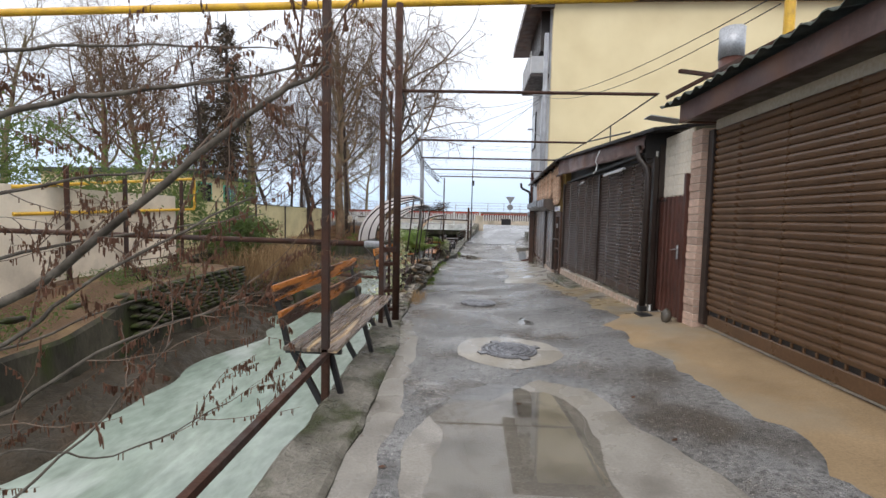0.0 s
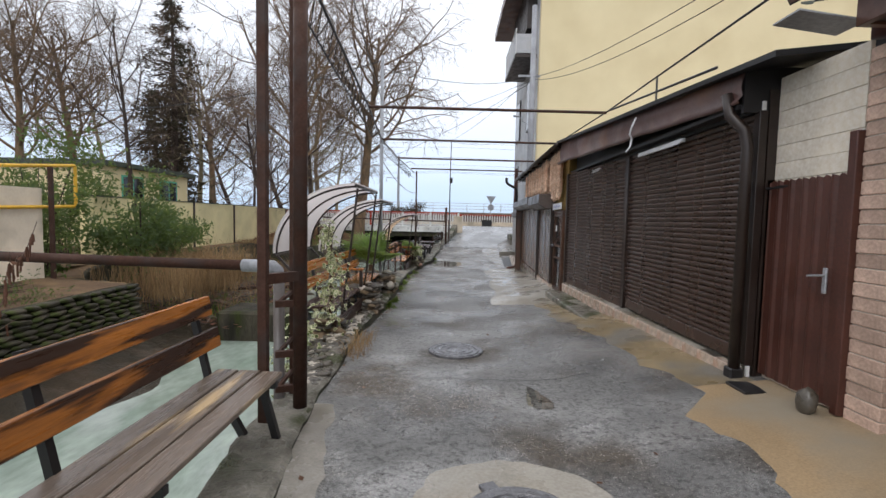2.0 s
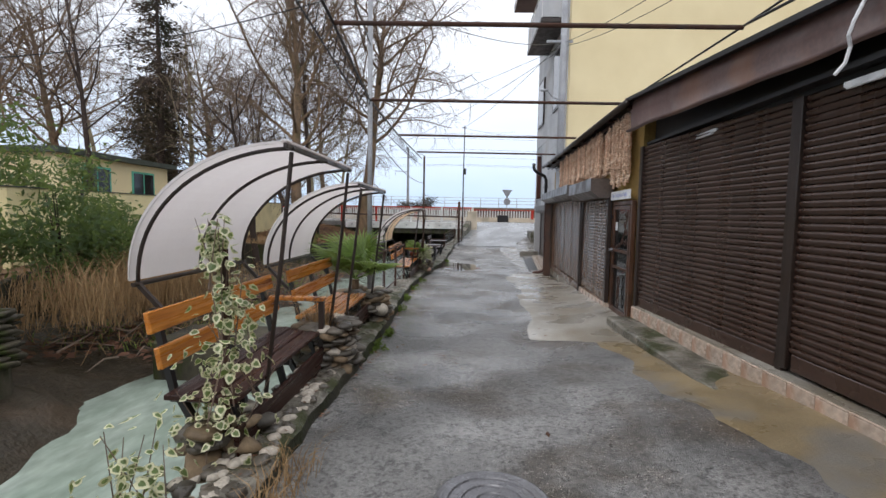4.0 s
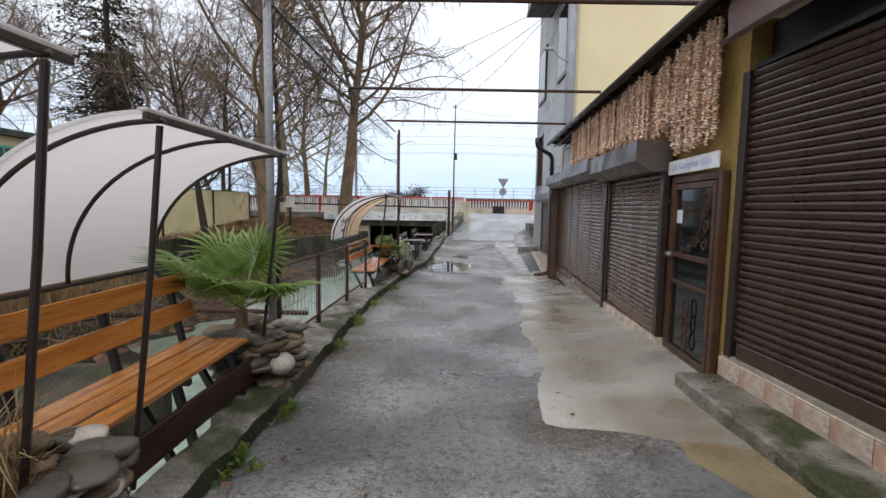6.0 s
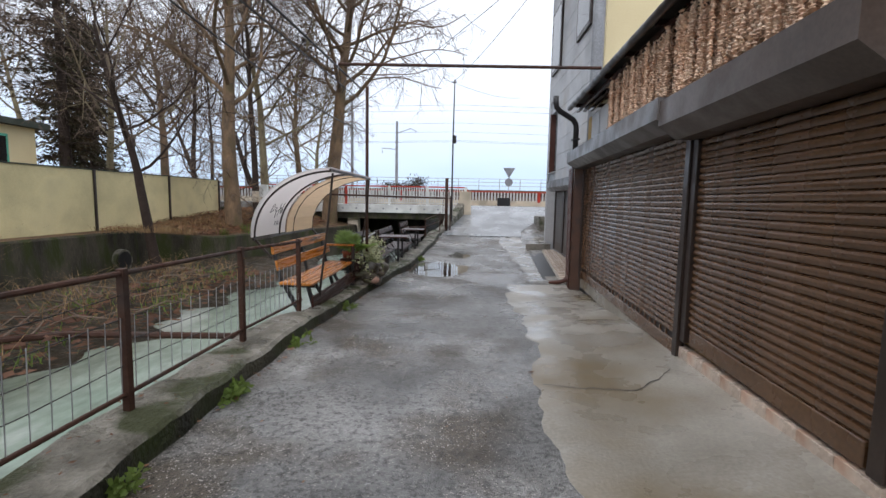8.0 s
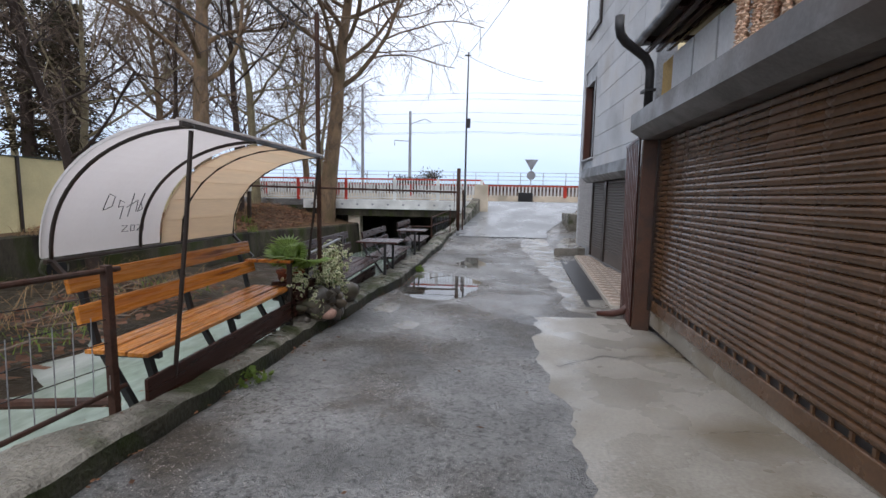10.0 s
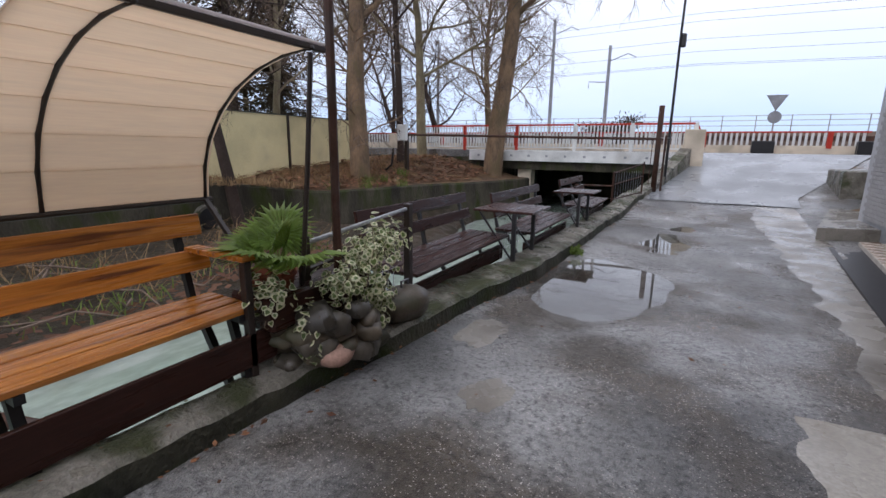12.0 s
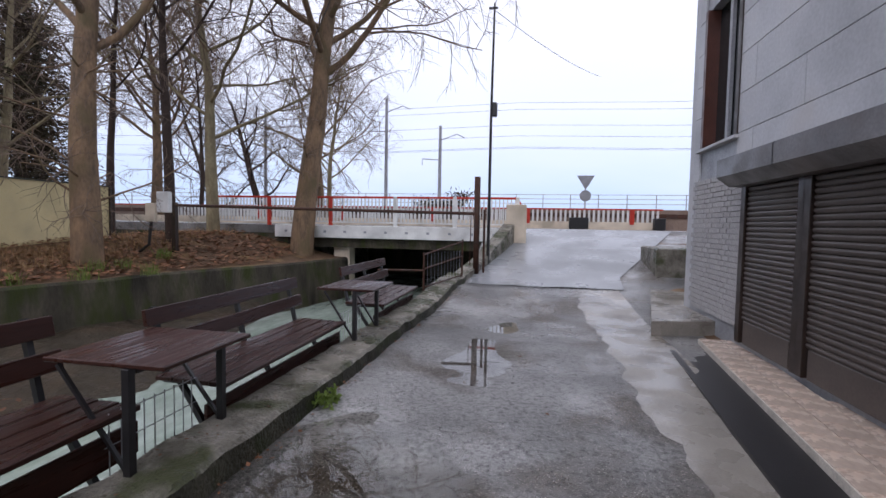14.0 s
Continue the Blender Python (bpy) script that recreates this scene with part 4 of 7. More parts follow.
def strand_mesh(seed, length):
    rnd = random.Random(seed)
    bm = bmesh.new()
    n = int(length / 0.013)
    prev = None
    ox = oy = 0.0
    for i in range(n):
        if i % 2 == 0:
            ox, oy = rnd.uniform(-0.012, 0.012), rnd.uniform(-0.012, 0.012)
        r = rnd.uniform(0.018, 0.032) if i % 2 else 0.008
        tilt = rnd.uniform(-0.35, 0.35)
        ring = [bm.verts.new((ox + r * math.cos(k * 1.0472 + i), oy + r * math.sin(k * 1.0472 + i), -0.013 * i + r * tilt * math.cos(k * 1.0472 + i * 2))) for k in range(6)]
        if prev:
            for k in range(6):
                bm.faces.new((prev[k], ring[k], ring[(k + 1) % 6], prev[(k + 1) % 6]))
        prev = ring
    return bm


sc = thing("strand_curtain", 2.50, 13.5, 3.14, "curtain of hanging strands of brown and cream chips", "curtain", rz=-2.6)
longs = [part("strand", strand_mesh(k, 1.08 - 0.06 * k), M_CHIPLIGHT, sc) for k in range(5)]
shorts = [part("strand", strand_mesh(20 + k, 0.72 + 0.03 * k), M_CHIPLIGHT, sc) for k in range(5)]
rnd = random.Random(4)
for i, o in enumerate(longs):
    o.location = (0.0, 0.2 + 0.16 * i, 0)
for i, o in enumerate(shorts):
    o.location = (0.02, 1.0 + 1.1 * i, 0)
for i in range(220):
    y = 0.05 + 6.3 * (i / 220)
    src = rnd.choice(longs if y < 0.95 else shorts)
    again(src, "strand", sc, pose(rnd.uniform(-0.05, 0.09), y + rnd.uniform(-0.012, 0.012), rnd.uniform(-0.03, 0.06), 0, 0, rnd.uniform(0, 360)))
part("hanging_rod", tubed([(0, 0, 0.03), (0, 6.4, 0.03)], 0.012, 6), M_DKBROWN, sc)
part("backing_board", boxed(0.16, 0.18, 0.7, 6.4, -0.8, 0.0), M_CHIPLIGHT, sc)

# end of the row: drainpipe, corrugated sheet, gutter, tiles, steps
dr = thing("drainpipe", 2.66, 21.42, 2.3, "dark brown rainwater pipe with bends above the end shutter box", "pipe")
part("pipe", tubed([(0, 0, 0), (0, 0, 0.42), (-0.02, -0.01, 0.5), (-0.08, -0.05, 0.57), (-0.36, -0.24, 0.68), (-0.43, -0.29, 0.74), (-0.45, -0.3, 0.82), (-0.45, -0.3, 0.93)], 0.05, 12), M_BLACK, dr, smooth=True)
part("bracket", boxed(-0.06, 0.06, -0.06, 0.12, 0.2, 0.23), M_BLACK, dr)
cw = thing("corrugated_screen", 2.74, 21.84, -0.42, "brown corrugated metal screen between end shop and house", "screen", rz=-9)
bm = bmesh.new()
a, b = [], []
for i in range(61):
    y = 1.16 * i / 60
    x = 0.018 * (1 if (i // 4) % 2 else -1)
    a.append(bm.verts.new((x + 0.02, y * 0.86, 0)))
    b.append(bm.verts.new((x, y, 2.46)))
for i in range(60):
    bm.faces.new((a[i], b[i], b[i + 1], a[i + 1]))
part("sheet", bm, M_BROWN, cw)
part("top_strip", boxed(-0.025, 0.03, 0, 1.16, 2.44, 2.47), M_BROWN, cw)
part("end_post", boxed(0.02, 0.22, -0.10, -0.005, 0, 2.42, 0.006), M_DOORBROWN, cw, "brown steel end post")
sh = thing("pipe_shoe", 2.78, 22.25, -0.33, "brown outlet shoe at the foot of the downpipe", "pipe")
part("shoe", tubed([(0.05, 0.0, 0.12), (0.0, 0.06, 0.03), (-0.10, 0.14, -0.02), (-0.28, 0.26, -0.06)], [0.045, 0.048, 0.048, 0.045], 12), M_BROWN, sh, smooth=True)
wsb = bpy.data.objects["wall_shop_b"]
for y0, y1 in ((6.5, 7.15), (7.19, 7.75), (7.79, 8.4)):
    part("clad_panel", boxed(0.06, 0.1, y0, y1, 2.25, 3.03, 0.004), M_PANEL, wsb, "glossy grey cladding panel")
def slanted(name, a, b, c, d, z0, z1, material, label, category):
    """A flat prism on four ground corners, the first two at the near end."""
    bm = bmesh.new()
    lo = [bm.verts.new((x, y, z0)) for x, y in (a, b, c, d)]
    hi = [bm.verts.new((x, y, z1)) for x, y in (a, b, c, d)]
    bm.faces.new(hi)
    for k in range(4):
        bm.faces.new((lo[k], lo[(k + 1) % 4], hi[(k + 1) % 4], hi[k]))
    bmesh.ops.recalc_face_normals(bm, faces=bm.faces)
    return tagged(part(name, bm, material), label, category, kind="structure")


# solid prism, not hollow: the channel's inner shade is put into its black
slanted("gutter_channel", (2.50, 22.8), (2.80, 23.0), (3.46, 29.3), (3.06, 29.2), -0.7, -0.43, M_BLACK, "flat black strip painted as the shaded drainage channel along the house", "gutter")
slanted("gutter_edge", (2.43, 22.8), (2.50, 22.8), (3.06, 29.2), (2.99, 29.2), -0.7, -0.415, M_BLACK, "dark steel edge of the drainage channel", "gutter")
tstrip = slanted("floor_tiled_strip", (2.80, 22.95), (3.82, 22.95), (3.82, 29.35), (3.47, 29.35), -0.7, -0.365, M_MORTAR, "base of the tiled strip", "pavement")
TILT = pose(2.812, 22.98, -0.365, 0, 0, -5.95)
t0 = part("tile", boxed(0.003, 0.268, 0.003, 0.275, 0.0, 0.010, 0.002), M_TILE, tstrip)
t0.matrix_basis = TILT
for j in range(23):
    for i in range(4):
        m = TILT @ pose(0.272 * i, 0.2785 * j, 0.001 * ((i * 5 + j * 3) % 3))
        if (i or j) and m.translation.x < 3.76:
            again(t0, "tile", tstrip, m)
slanted("step_concrete", (2.92, 29.62), (4.2, 29.95), (5.0, 35.0), (4.2, 35.0), -0.7, -0.2, M_WETCONC, "low concrete landing by the grey building", "step")
tagged(part("block_concrete", boxed(4.15, 5.6, 34.3, 36.0, -0.4, 0.68, 0.03), M_KERB), "square mossy concrete block by the ramp", "block")

# house: clad panels, painted brick, window, balcony
wst = bpy.data.objects["wall_house_street"]
pm = {}
for r in range(21):
    z0 = 1.95 + 0.52 * r
    for c in range(3):
        y0 = 24.3 + 2.3 * c - (1.1 if r % 2 else 0)
        ya, yb = max(24.3, y0), min(31.0, y0 + 2.3 + (2.3 if c == 2 else 0))
        if yb - ya < 0.1:
            continue
        segs = [(ya, yb)]
        if 2.4 < z0 + 0.5 and z0 < 4.7:
            segs = [(max(ya, p), min(yb, q)) for p, q in ((24.3, 29.35), (30.75, 31.0)) if min(yb, q) - max(ya, p) > 0.03]
        for p, q in segs:
            part("panel", boxed(BX - 0.012, BX + 0.02, p + 0.004, q - 0.004, z0 + 0.004, z0 + 0.516, 0.003), M_PANEL, wst)
lowbrick = None
for r in range(27):
    z0 = -0.12 + 0.077 * r
    for c in range(9):
        y0 = 29.12 + 0.22 * c - (0.11 if r % 2 else 0)
        if lowbrick is None:
            lowbrick = part("brick", boxed(-0.014, 0.02, 0.004, 0.215, 0.003, 0.074, 0.003), M_GREYBRICK, wst)
            lowbrick.location = (BX, y0, z0)
        elif 29.0 <= y0 and y0 + 0.22 < 31.05:
            again(lowbrick, "brick", wst, pose(BX + 0.002 * ((r * 3 + c * 5) % 3), y0, z0))
w1 = thing("window_1", BX, 30.05, 2.45, "tall brown framed window in the grey wall", "window", kind="structure")
part("reveal", boxed(-0.03, 0.28, -0.72, -0.62, 0, 2.2), M_DKBROWN, w1)
part("reveal", boxed(-0.03, 0.28, 0.55, 0.64, 0, 2.2), M_BROWN, w1)
part("window_frame", boxed(0.1, 0.15, -0.06, 0.03, 0, 2.2), M_GREYM, w1)
part("pane", boxed(0.16, 0.17, -0.64, 0.6, 0, 2.2), M_GLASSDARK, w1)
part("window_sill", boxed(-0.08, 0.1, -0.76, 0.74, -0.04, 0.0), M_PANEL, w1)
for k, (yy, zz, hh) in enumerate(((26.0, 6.0, 2.4), (29.8, 6.0, 2.2), (27.0, 9.2, 2.2))):
    w = thing(f"window_{k + 2}", BX - 0.03, yy, zz, "dark brown framed window in the street wall", "window", kind="structure")
    part("window_frame", boxed(-0.05, 0.02, -0.75, 0.75, 0, hh), M_DKBROWN, w)
    part("pane", boxed(-0.056, -0.051, -0.65, 0.65, 0.1, hh - 0.1), M_GLASSDARK, w)
bal = thing("balcony", 3.3, 26.6, 9.15, "small balcony with a pale railing under the roof", "balcony")
part("slab", boxed(-0.45, 0.55, -1.9, 1.9, -0.15, 0.0), M_DKBROWN, bal)
part("parapet", boxed(-0.42, -0.4, -1.85, 1.85, 0.05, 0.95), M_PANEL, bal)
for yy in (-1.85, 1.85):
    part("end_panel", boxed(-0.4, 0.5, yy - 0.01, yy + 0.01, 0.05, 0.9), M_PANEL, bal)
part("handrail", tubed([(-0.41, -1.9, 1.1), (-0.41, 1.9, 1.1)], 0.025, 6), M_WHITE, bal)
for k in range(5):
    part("post", tubed([(-0.41, -1.85 + 0.925 * k, 0), (-0.41, -1.85 + 0.925 * k, 1.1)], 0.02, 6), M_WHITE, bal)
# box proud of the wall; the recess's shade is put into its dark colour
tagged(part("wall_bay_dark", boxed(3.4, 3.86, 25.0, 29.5, 10.4, 12.4), M_DKBROWN), "solid dark brown box painted as the shaded recess under the eaves", "wall", kind="structure")
for k in range(3):
    tagged(part("eaves_bracket", boxed(2.7 + 0.25 * k, 3.85, 24.0 - 0.3, 24.25 - 0.3, 12.05 - 0.0 + 0.1 * k, 12.2 + 0.1 * k), M_DKBROWN), "dark timber bracket under the roof edge", "bracket", "roof brackets")

# utility pole with lamp arm
up = thing("utility_pole", 3.4, 23.0, 0.0, "grey concrete utility pole with a lamp arm", "pole")
part("shaft", tubed([(0, 0, 0), (0, 0, 10.5)], [0.15, 0.11], 12), M_GREYM, up, smooth=True)
part("crossarm", boxed(-0.6, 0.3, -0.04, 0.04, 7.6, 7.68), M_GREYM, up)
part("lamp_arm", tubed([(0, 0, 5.6), (-0.35, -0.05, 5.75), (-0.55, -0.1, 5.95)], 0.02, 6), M_GREYM, up)
part("lamp_head", boxed(-0.78, -0.5, -0.16, -0.04, 5.92, 6.0, 0.02), M_GREYM, up)
# vent on the garage roof and gas riser
vt = thing("roof_vent", 3.75, 7.2, 3.3, "brown flue pipe with a pale metal cap on the garage roof", "vent")
part("flue", tubed([(0, 0, -0.1), (0, 0, 0.75)], 0.16, 14), M_BROWN, vt, smooth=True)
part("cap", tubed([(0, 0, 0.72), (0, 0, 1.15)], 0.17, 14), M_GALV, vt, smooth=True)
tagged(part("steel_strut", barred((2.9, 6.9, 3.75), (4.6, 7.4, 3.72), 0.05, 0.05), M_RUST), "thin rusty steel strut above the garage roof", "bar", "roof struts")
tagged(part("steel_strut", barred((2.85, 7.2, 3.45), (4.4, 6.4, 4.25), 0.05, 0.05), M_RUST), "thin rusty steel strut above the garage roof", "bar", "roof struts")
tagged(part("gas_riser", tubed([(6.3, 10.0, 2.8), (6.3, 10.0, 7.0)], 0.1, 10), M_GASPIPE), "yellow gas riser pipe by the gable", "pipe")
tagged(part("door_jamb", boxed(2.665, 2.89, 13.31, 13.485, -0.1, 2.12, 0.004), M_DKBROWN), "dark brown jamb between shutter and glazed door", "jamb", kind="structure")
tagged(part("drain_grate", boxed(2.58, 2.86, 7.02, 7.3, gz(2.7, 7.15) - 0.03, gz(2.7, 7.15) + 0.014, 0.004), M_BLACK), "black drain grate before the metal door", "grate", kind="structure")

# ---- patches, puddles and covers in the lane ----
apron("pavement_sand_strip", [(-5, 2.1), (2.5, 2.22), (3.6, 2.2), (4.6, 2.1), (6.5, 2.0), (7.3, 2.3)], M_SAND, "wet sandy concrete strip in front of the garage", right=3.08, wob=0.16)
apron("pavement_shop_strip", [(7.32, 2.3), (8.2, 2.15), (9.5, 2.03), (10.7, 1.8), (12.0, 1.9), (12.5, 1.75), (13.1, 1.9)], M_SANDWET, "sandy concrete strip along the shop plinth", right=2.85, wob=0.14, seed=2, lift=0.003)
apron("pavement_apron", [(12.3, 2.15), (12.6, 1.65), (12.85, 1.0), (13.4, 1.02), (14.2, 1.22), (16.3, 1.22), (17.2, 1.4), (19.5, 1.45), (21, 1.42), (22.3, 1.58)], M_CONCRETE, "pale wet concrete apron before the small shops", right=2.95, wob=0.12, seed=3)
apron("pavement_side", [(22.32, 2.5), (23.0, 2.1), (25, 2.25), (28, 2.2), (31, 2.1), (33, 2.2)], M_WETCONC, "wet concrete strip beside the drainage channel", right=3.05, wob=0.16, seed=4)
blotch("pavement_patch", 0.5, 2.6, 0.95, 1.75, 1.2, M_WETCONC, "wet grey-brown concrete patch in the asphalt", "pavement", lift=0.006, rough=0.25)
M_PUDDLE = clear("puddle_water", (0.86, 0.84, 0.8), 0.015)
for (px, py, rx, ry, dip) in PUDDLES:
    bm = bmesh.new()
    bmesh.ops.create_circle(bm, cap_ends=True, radius=1, segments=40)
    z0 = puddle_level(px, py, rx, ry, dip)
    for v in bm.verts:
        v.co = Vector((px + v.co.x * rx * 1.3, py + v.co.y * ry * 1.3, z0))
    pd = tagged(part("water_puddle", bm, M_PUDDLE), "shallow clear rain puddle on the lane", "puddle", kind="structure")
    pd.visible_shadow = False
blotch("pavement_patch", -0.15, 21.6, 0.15, 0.22, 3.9, M_WETCONC, "small mortar patch in the asphalt", "pavement", lift=0.006)
blotch("pavement_patch", -0.6, 22.55, 0.18, 0.35, 5.5, M_WETCONC, "small concrete patch in the asphalt", "pavement", lift=0.006)
strip_v, strip_f = [], []
n = 150
for j in range(n + 1):
    y = -5 + 12.0 * j / n
    xa = kerb_x(y) - 0.05
    xb = kerb_x(y) + 0.22 + 0.1 * noise.fractal(Vector((y * 1.5, 4, 0)), 0.9, 2.1, 4)
    for i in range(4):
        x = xa + (xb - xa) * i / 3
        strip_v.append((x, y, lane_z(x, y) + (0.008 if i < 3 else 0.001)))
for j in range(n):
    for i in range(3):
        a = j * 4 + i
        strip_f.append((a, a + 1, a + 5, a + 4))
tagged(part("pavement_edge_strip", (strip_v, strip_f), M_WETCONC, smooth=True), "muddy concrete edging strip beside the kerb", "pavement", kind="structure")
rp_v, rp_f = [], []
for j in range(36):
    y = 33.1 + 6.85 * j / 35
    for i in range(13):
        x = kerb_x(min(y, 34)) + 0.1 + max(0, y - 34) * 0.12 + (3.5 + max(0, y - 34) * 0.35) * i / 12
        yy = y + (0.25 * noise.noise(Vector((x * 1.2, 0, 8))) if j == 0 else 0)
        rp_v.append((x, yy, gz(x, yy) + 0.022))
for j in range(35):
    for i in range(12):
        a = j * 13 + i
        rp_f.append((a, a + 1, a + 14, a + 13))
M_RAMP = mat("ramp_concrete", (0.23, 0.24, 0.25), rough=0.32, rough_var=0.12, scale=0.7, fine=40, bump=0.12)
tagged(part("road_ramp", (rp_v, rp_f), M_RAMP, smooth=True), "smooth wet concrete ramp up to the road", "ramp", kind="structure")


def crack(rows, label="crack in the paving", wide=0.005, lift=0.013):
    bm = bmesh.new()
    prev = None
    for i in range(len(rows) - 1):
        (xa, ya), (xb, yb) = rows[i], rows[i + 1]
        for k in range(14):
            f = k / 14
            x = xa + (xb - xa) * f + 0.05 * noise.noise(Vector((i + f * 4, xa * 3, 1)))
            y = ya + (yb - ya) * f + 0.09 * noise.noise(Vector((i + f * 4, ya * 3, 6)))
            w = wide + wide * abs(noise.noise(Vector((x * 5, y * 5, 0))))
            z = lane_z(x, y) + lift
            pair = (bm.verts.new((x, y - w, z)), bm.verts.new((x, y + w, z)))
            if prev:
                bm.faces.new((prev[0], pair[0], pair[1], prev[1]))
            prev = pair
    return tagged(part("crack", bm, M_BLACK), label, "crack", kind="structure")


crack([(-0.3, 33.0), (0.8, 32.8), (2.0, 33.1), (3.3, 33.0)], "dark crack across the foot of the ramp", 0.02, 0.034)
crack([(1.3, 16.3), (2.0, 16.15), (2.5, 16.6)], "crack in the concrete apron")
crack([(1.55, 20.2), (2.0, 20.5), (2.6, 20.6)], "crack in the concrete apron")
crack([(-0.3, 7.75), (0.6, 7.7), (1.6, 7.8)], "seam across the asphalt")
crack([(0.2, 13.9), (0.9, 13.85), (1.2, 13.9)], "crack in the asphalt")


def manhole(x, y, r, ring, seed):
    t = thing("manhole_cover", x, y, lane_z(x, y) + 0.012, "round cast-iron manhole cover set in the lane", "manhole", "manhole covers", rz=25 * seed)
    part("cover", lathe([(r, -0.03), (r, 0.012), (r - 0.012, 0.016), (r - 0.03, 0.010), (0.001, 0.012)], 40), M_IRON, t)
    for k in range(3):
        rr = r * (0.35 + 0.23 * k)
        bm = bmesh.new()
        va = [[bm.verts.new(((rr + d) * math.cos(a * math.pi / 20), (rr + d) * math.sin(a * math.pi / 20), h)) for a in range(40)] for d, h in ((-0.02, 0.011), (-0.014, 0.019), (0.014, 0.019), (0.02, 0.011))]
        for p, q in zip(va, va[1:]):
            for a in range(40):
                bm.faces.new((p[a], q[a], q[(a + 1) % 40], p[(a + 1) % 40]))
        part("raised_ring", bm, M_IRON, t)
    if not ring:
        return t
    lug = part("lug", boxed(r - 0.02, r + 0.07, -0.05, 0.05, -0.02, 0.014, 0.005), M_IRON, t)
    for k in range(1, 4):
        again(lug, "lug", t, pose(0, 0, 0, 0, 0, 90 * k))
    bmr = part("rib", boxed(-0.02, 0.02, -0.012, 0.012, 0.010, 0.017), M_IRON, t)
    for i in range(-4, 5):
        for j in range(-4, 5):
            if (i or j) and math.hypot(i, j) * 0.055 < r * 0.85:
                again(bmr, "rib", t, pose(i * 0.06, j * 0.05, 0))
    return t


blotch("pavement_ring", 0.47, 5.5, 0.6, 0.66, 3.0, M_CONCRETE, "worn concrete collar round the manhole", "pavement", lift=0.009, rough=0.12)
manhole(0.49, 5.46, 0.33, True, 1)
manhole(0.18, 8.74, 0.33, False, 2)

# ---- benches, canopies, tables ----


def kz(y):
    return kerb_top(y)


def bench(x, y0, y1, z, back_mat, seat_mat, label, group, board=True, arm=False, frames=3, legs=M_BLACK, splay=True):
    """A plank bench; x is the seat's front, z its seat height; it looks to +x."""
    L = y1 - y0
    t = thing("bench", x, y0, z, label, "bench", group)
    for k in range(-1 if not splay else 0, 3):
        part("seat_plank", boxed(-0.15 - 0.155 * k, -0.005 - 0.155 * k, 0, L, -0.035 + 0.004 * k, 0.0 + 0.004 * k, 0.005), seat_mat, t)
    for k in range(2):
        m = Matrix.Translation((-0.46 - 0.06 * k, 0, 0.17 + 0.215 * k)) @ Matrix.Rotation(radians(-10), 4, "Y")
        part("back_plank", boxed(-0.018, 0.018, -0.02, L + 0.02, 0, 0.135, 0.005, m=m), back_mat, t)
    for k in range(frames):
        y = 0.12 + (L - 0.24) * k / max(1, frames - 1)
        part("frame", barred((-0.46, y, -0.04), (-0.585, y, 0.52), 0.04, 0.04), legs, t)
        part("frame", barred((-0.48, y, -0.055), (0.0, y, -0.055), 0.04, 0.04), legs, t)
        if splay:
            part("leg", barred((-0.42, y, -0.06), (-0.08, y, -0.68), 0.045, 0.045), legs, t)
            part("leg", barred((-0.1, y, -0.06), (0.02, y, -0.5), 0.045, 0.045), legs, t)
        else:
            part("leg", barred((-0.34, y, -0.06), (-0.03, y, -0.55), 0.04, 0.04), legs, t)
    if board:
        part("front_board", boxed(0.0, 0.03, -0.05, L + 0.1, -0.37, -0.16, 0.004), M_DKWOOD, t, "dark brown board below the seat")
    if arm:
        part("armrest", boxed(-0.5, 0.04, L - 0.12, L - 0.02, 0.29, 0.325, 0.006), back_mat, t)
        part("arm_post", boxed(-0.02, 0.03, L - 0.1, L - 0.05, -0.45, 0.29, 0.004), M_DKBROWN, t)
    return t


bench(-1.07, 3.68, 6.36, 0.50, M_BURNT, M_WORN, "old bench of scorched orange planks with worn grey seat", "benches along the stream", board=False)
bench(-1.36, 9.0, 10.75, 0.44, M_ORANGE, M_DKWOOD, "varnished orange pine bench under the awning", "benches along the stream", arm=True)
bench(-1.40, 11.35, 12.98, 0.41, M_ORANGE, M_ORANGE, "varnished orange pine bench under the awning", "benches along the stream", arm=False)
bench(-1.40, 18.55, 20.88, 0.19, M_ORANGE, M_ORANGE, "varnished orange pine bench beneath the boarded awning", "benches along the stream", arm=True)
bench(-1.40, 22.5, 24.85, 0.02, M_DKWOOD, M_DKWOOD, "dark brown stained slatted bench over the stream", "dark benches", splay=False)
bench(-1.24, 25.45, 27.75, -0.04, M_DKWOOD, M_DKWOOD, "dark brown stained slatted bench over the stream", "dark benches", splay=False)
bench(-1.12, 28.9, 31.0, -0.02, M_DKWOOD, M_DKWOOD, "dark brown stained slatted bench over the stream", "dark benches", splay=False)


def table(x0, x1, y0, y1, z, zf):
    t = thing("table", x1 - 0.24, (y0 + y1) / 2, zf, "small dark wooden table wet with rain", "table", "tables by the stream")
    a, b, w = x0 - (x1 - 0.24), 0.24, (y1 - y0) / 2
    h = z - zf
    part("tabletop", boxed(a, b, -w, w, h - 0.03, h, 0.006), M_DKWOOD, t, "glossy wet brown tabletop")
    part("apron_rail", boxed(-0.02, 0.02, -w + 0.05, w - 0.05, h - 0.07, h - 0.03), M_BLACK, t)
    for s in (-1, 1):
        part("leg", boxed(-0.025, 0.025, s * (w - 0.01) - 0.025, s * (w - 0.01) + 0.025, 0, h - 0.03, 0.003), M_BLACK, t)
        part("brace", barred((-0.02, s * (w - 0.01), 0.02), (a + 0.1, s * (w - 0.01), h - 0.04), 0.022, 0.022), M_BLACK, t)
    return t


table(-1.68, -0.86, 24.6, 25.42, 0.36, kz(25))
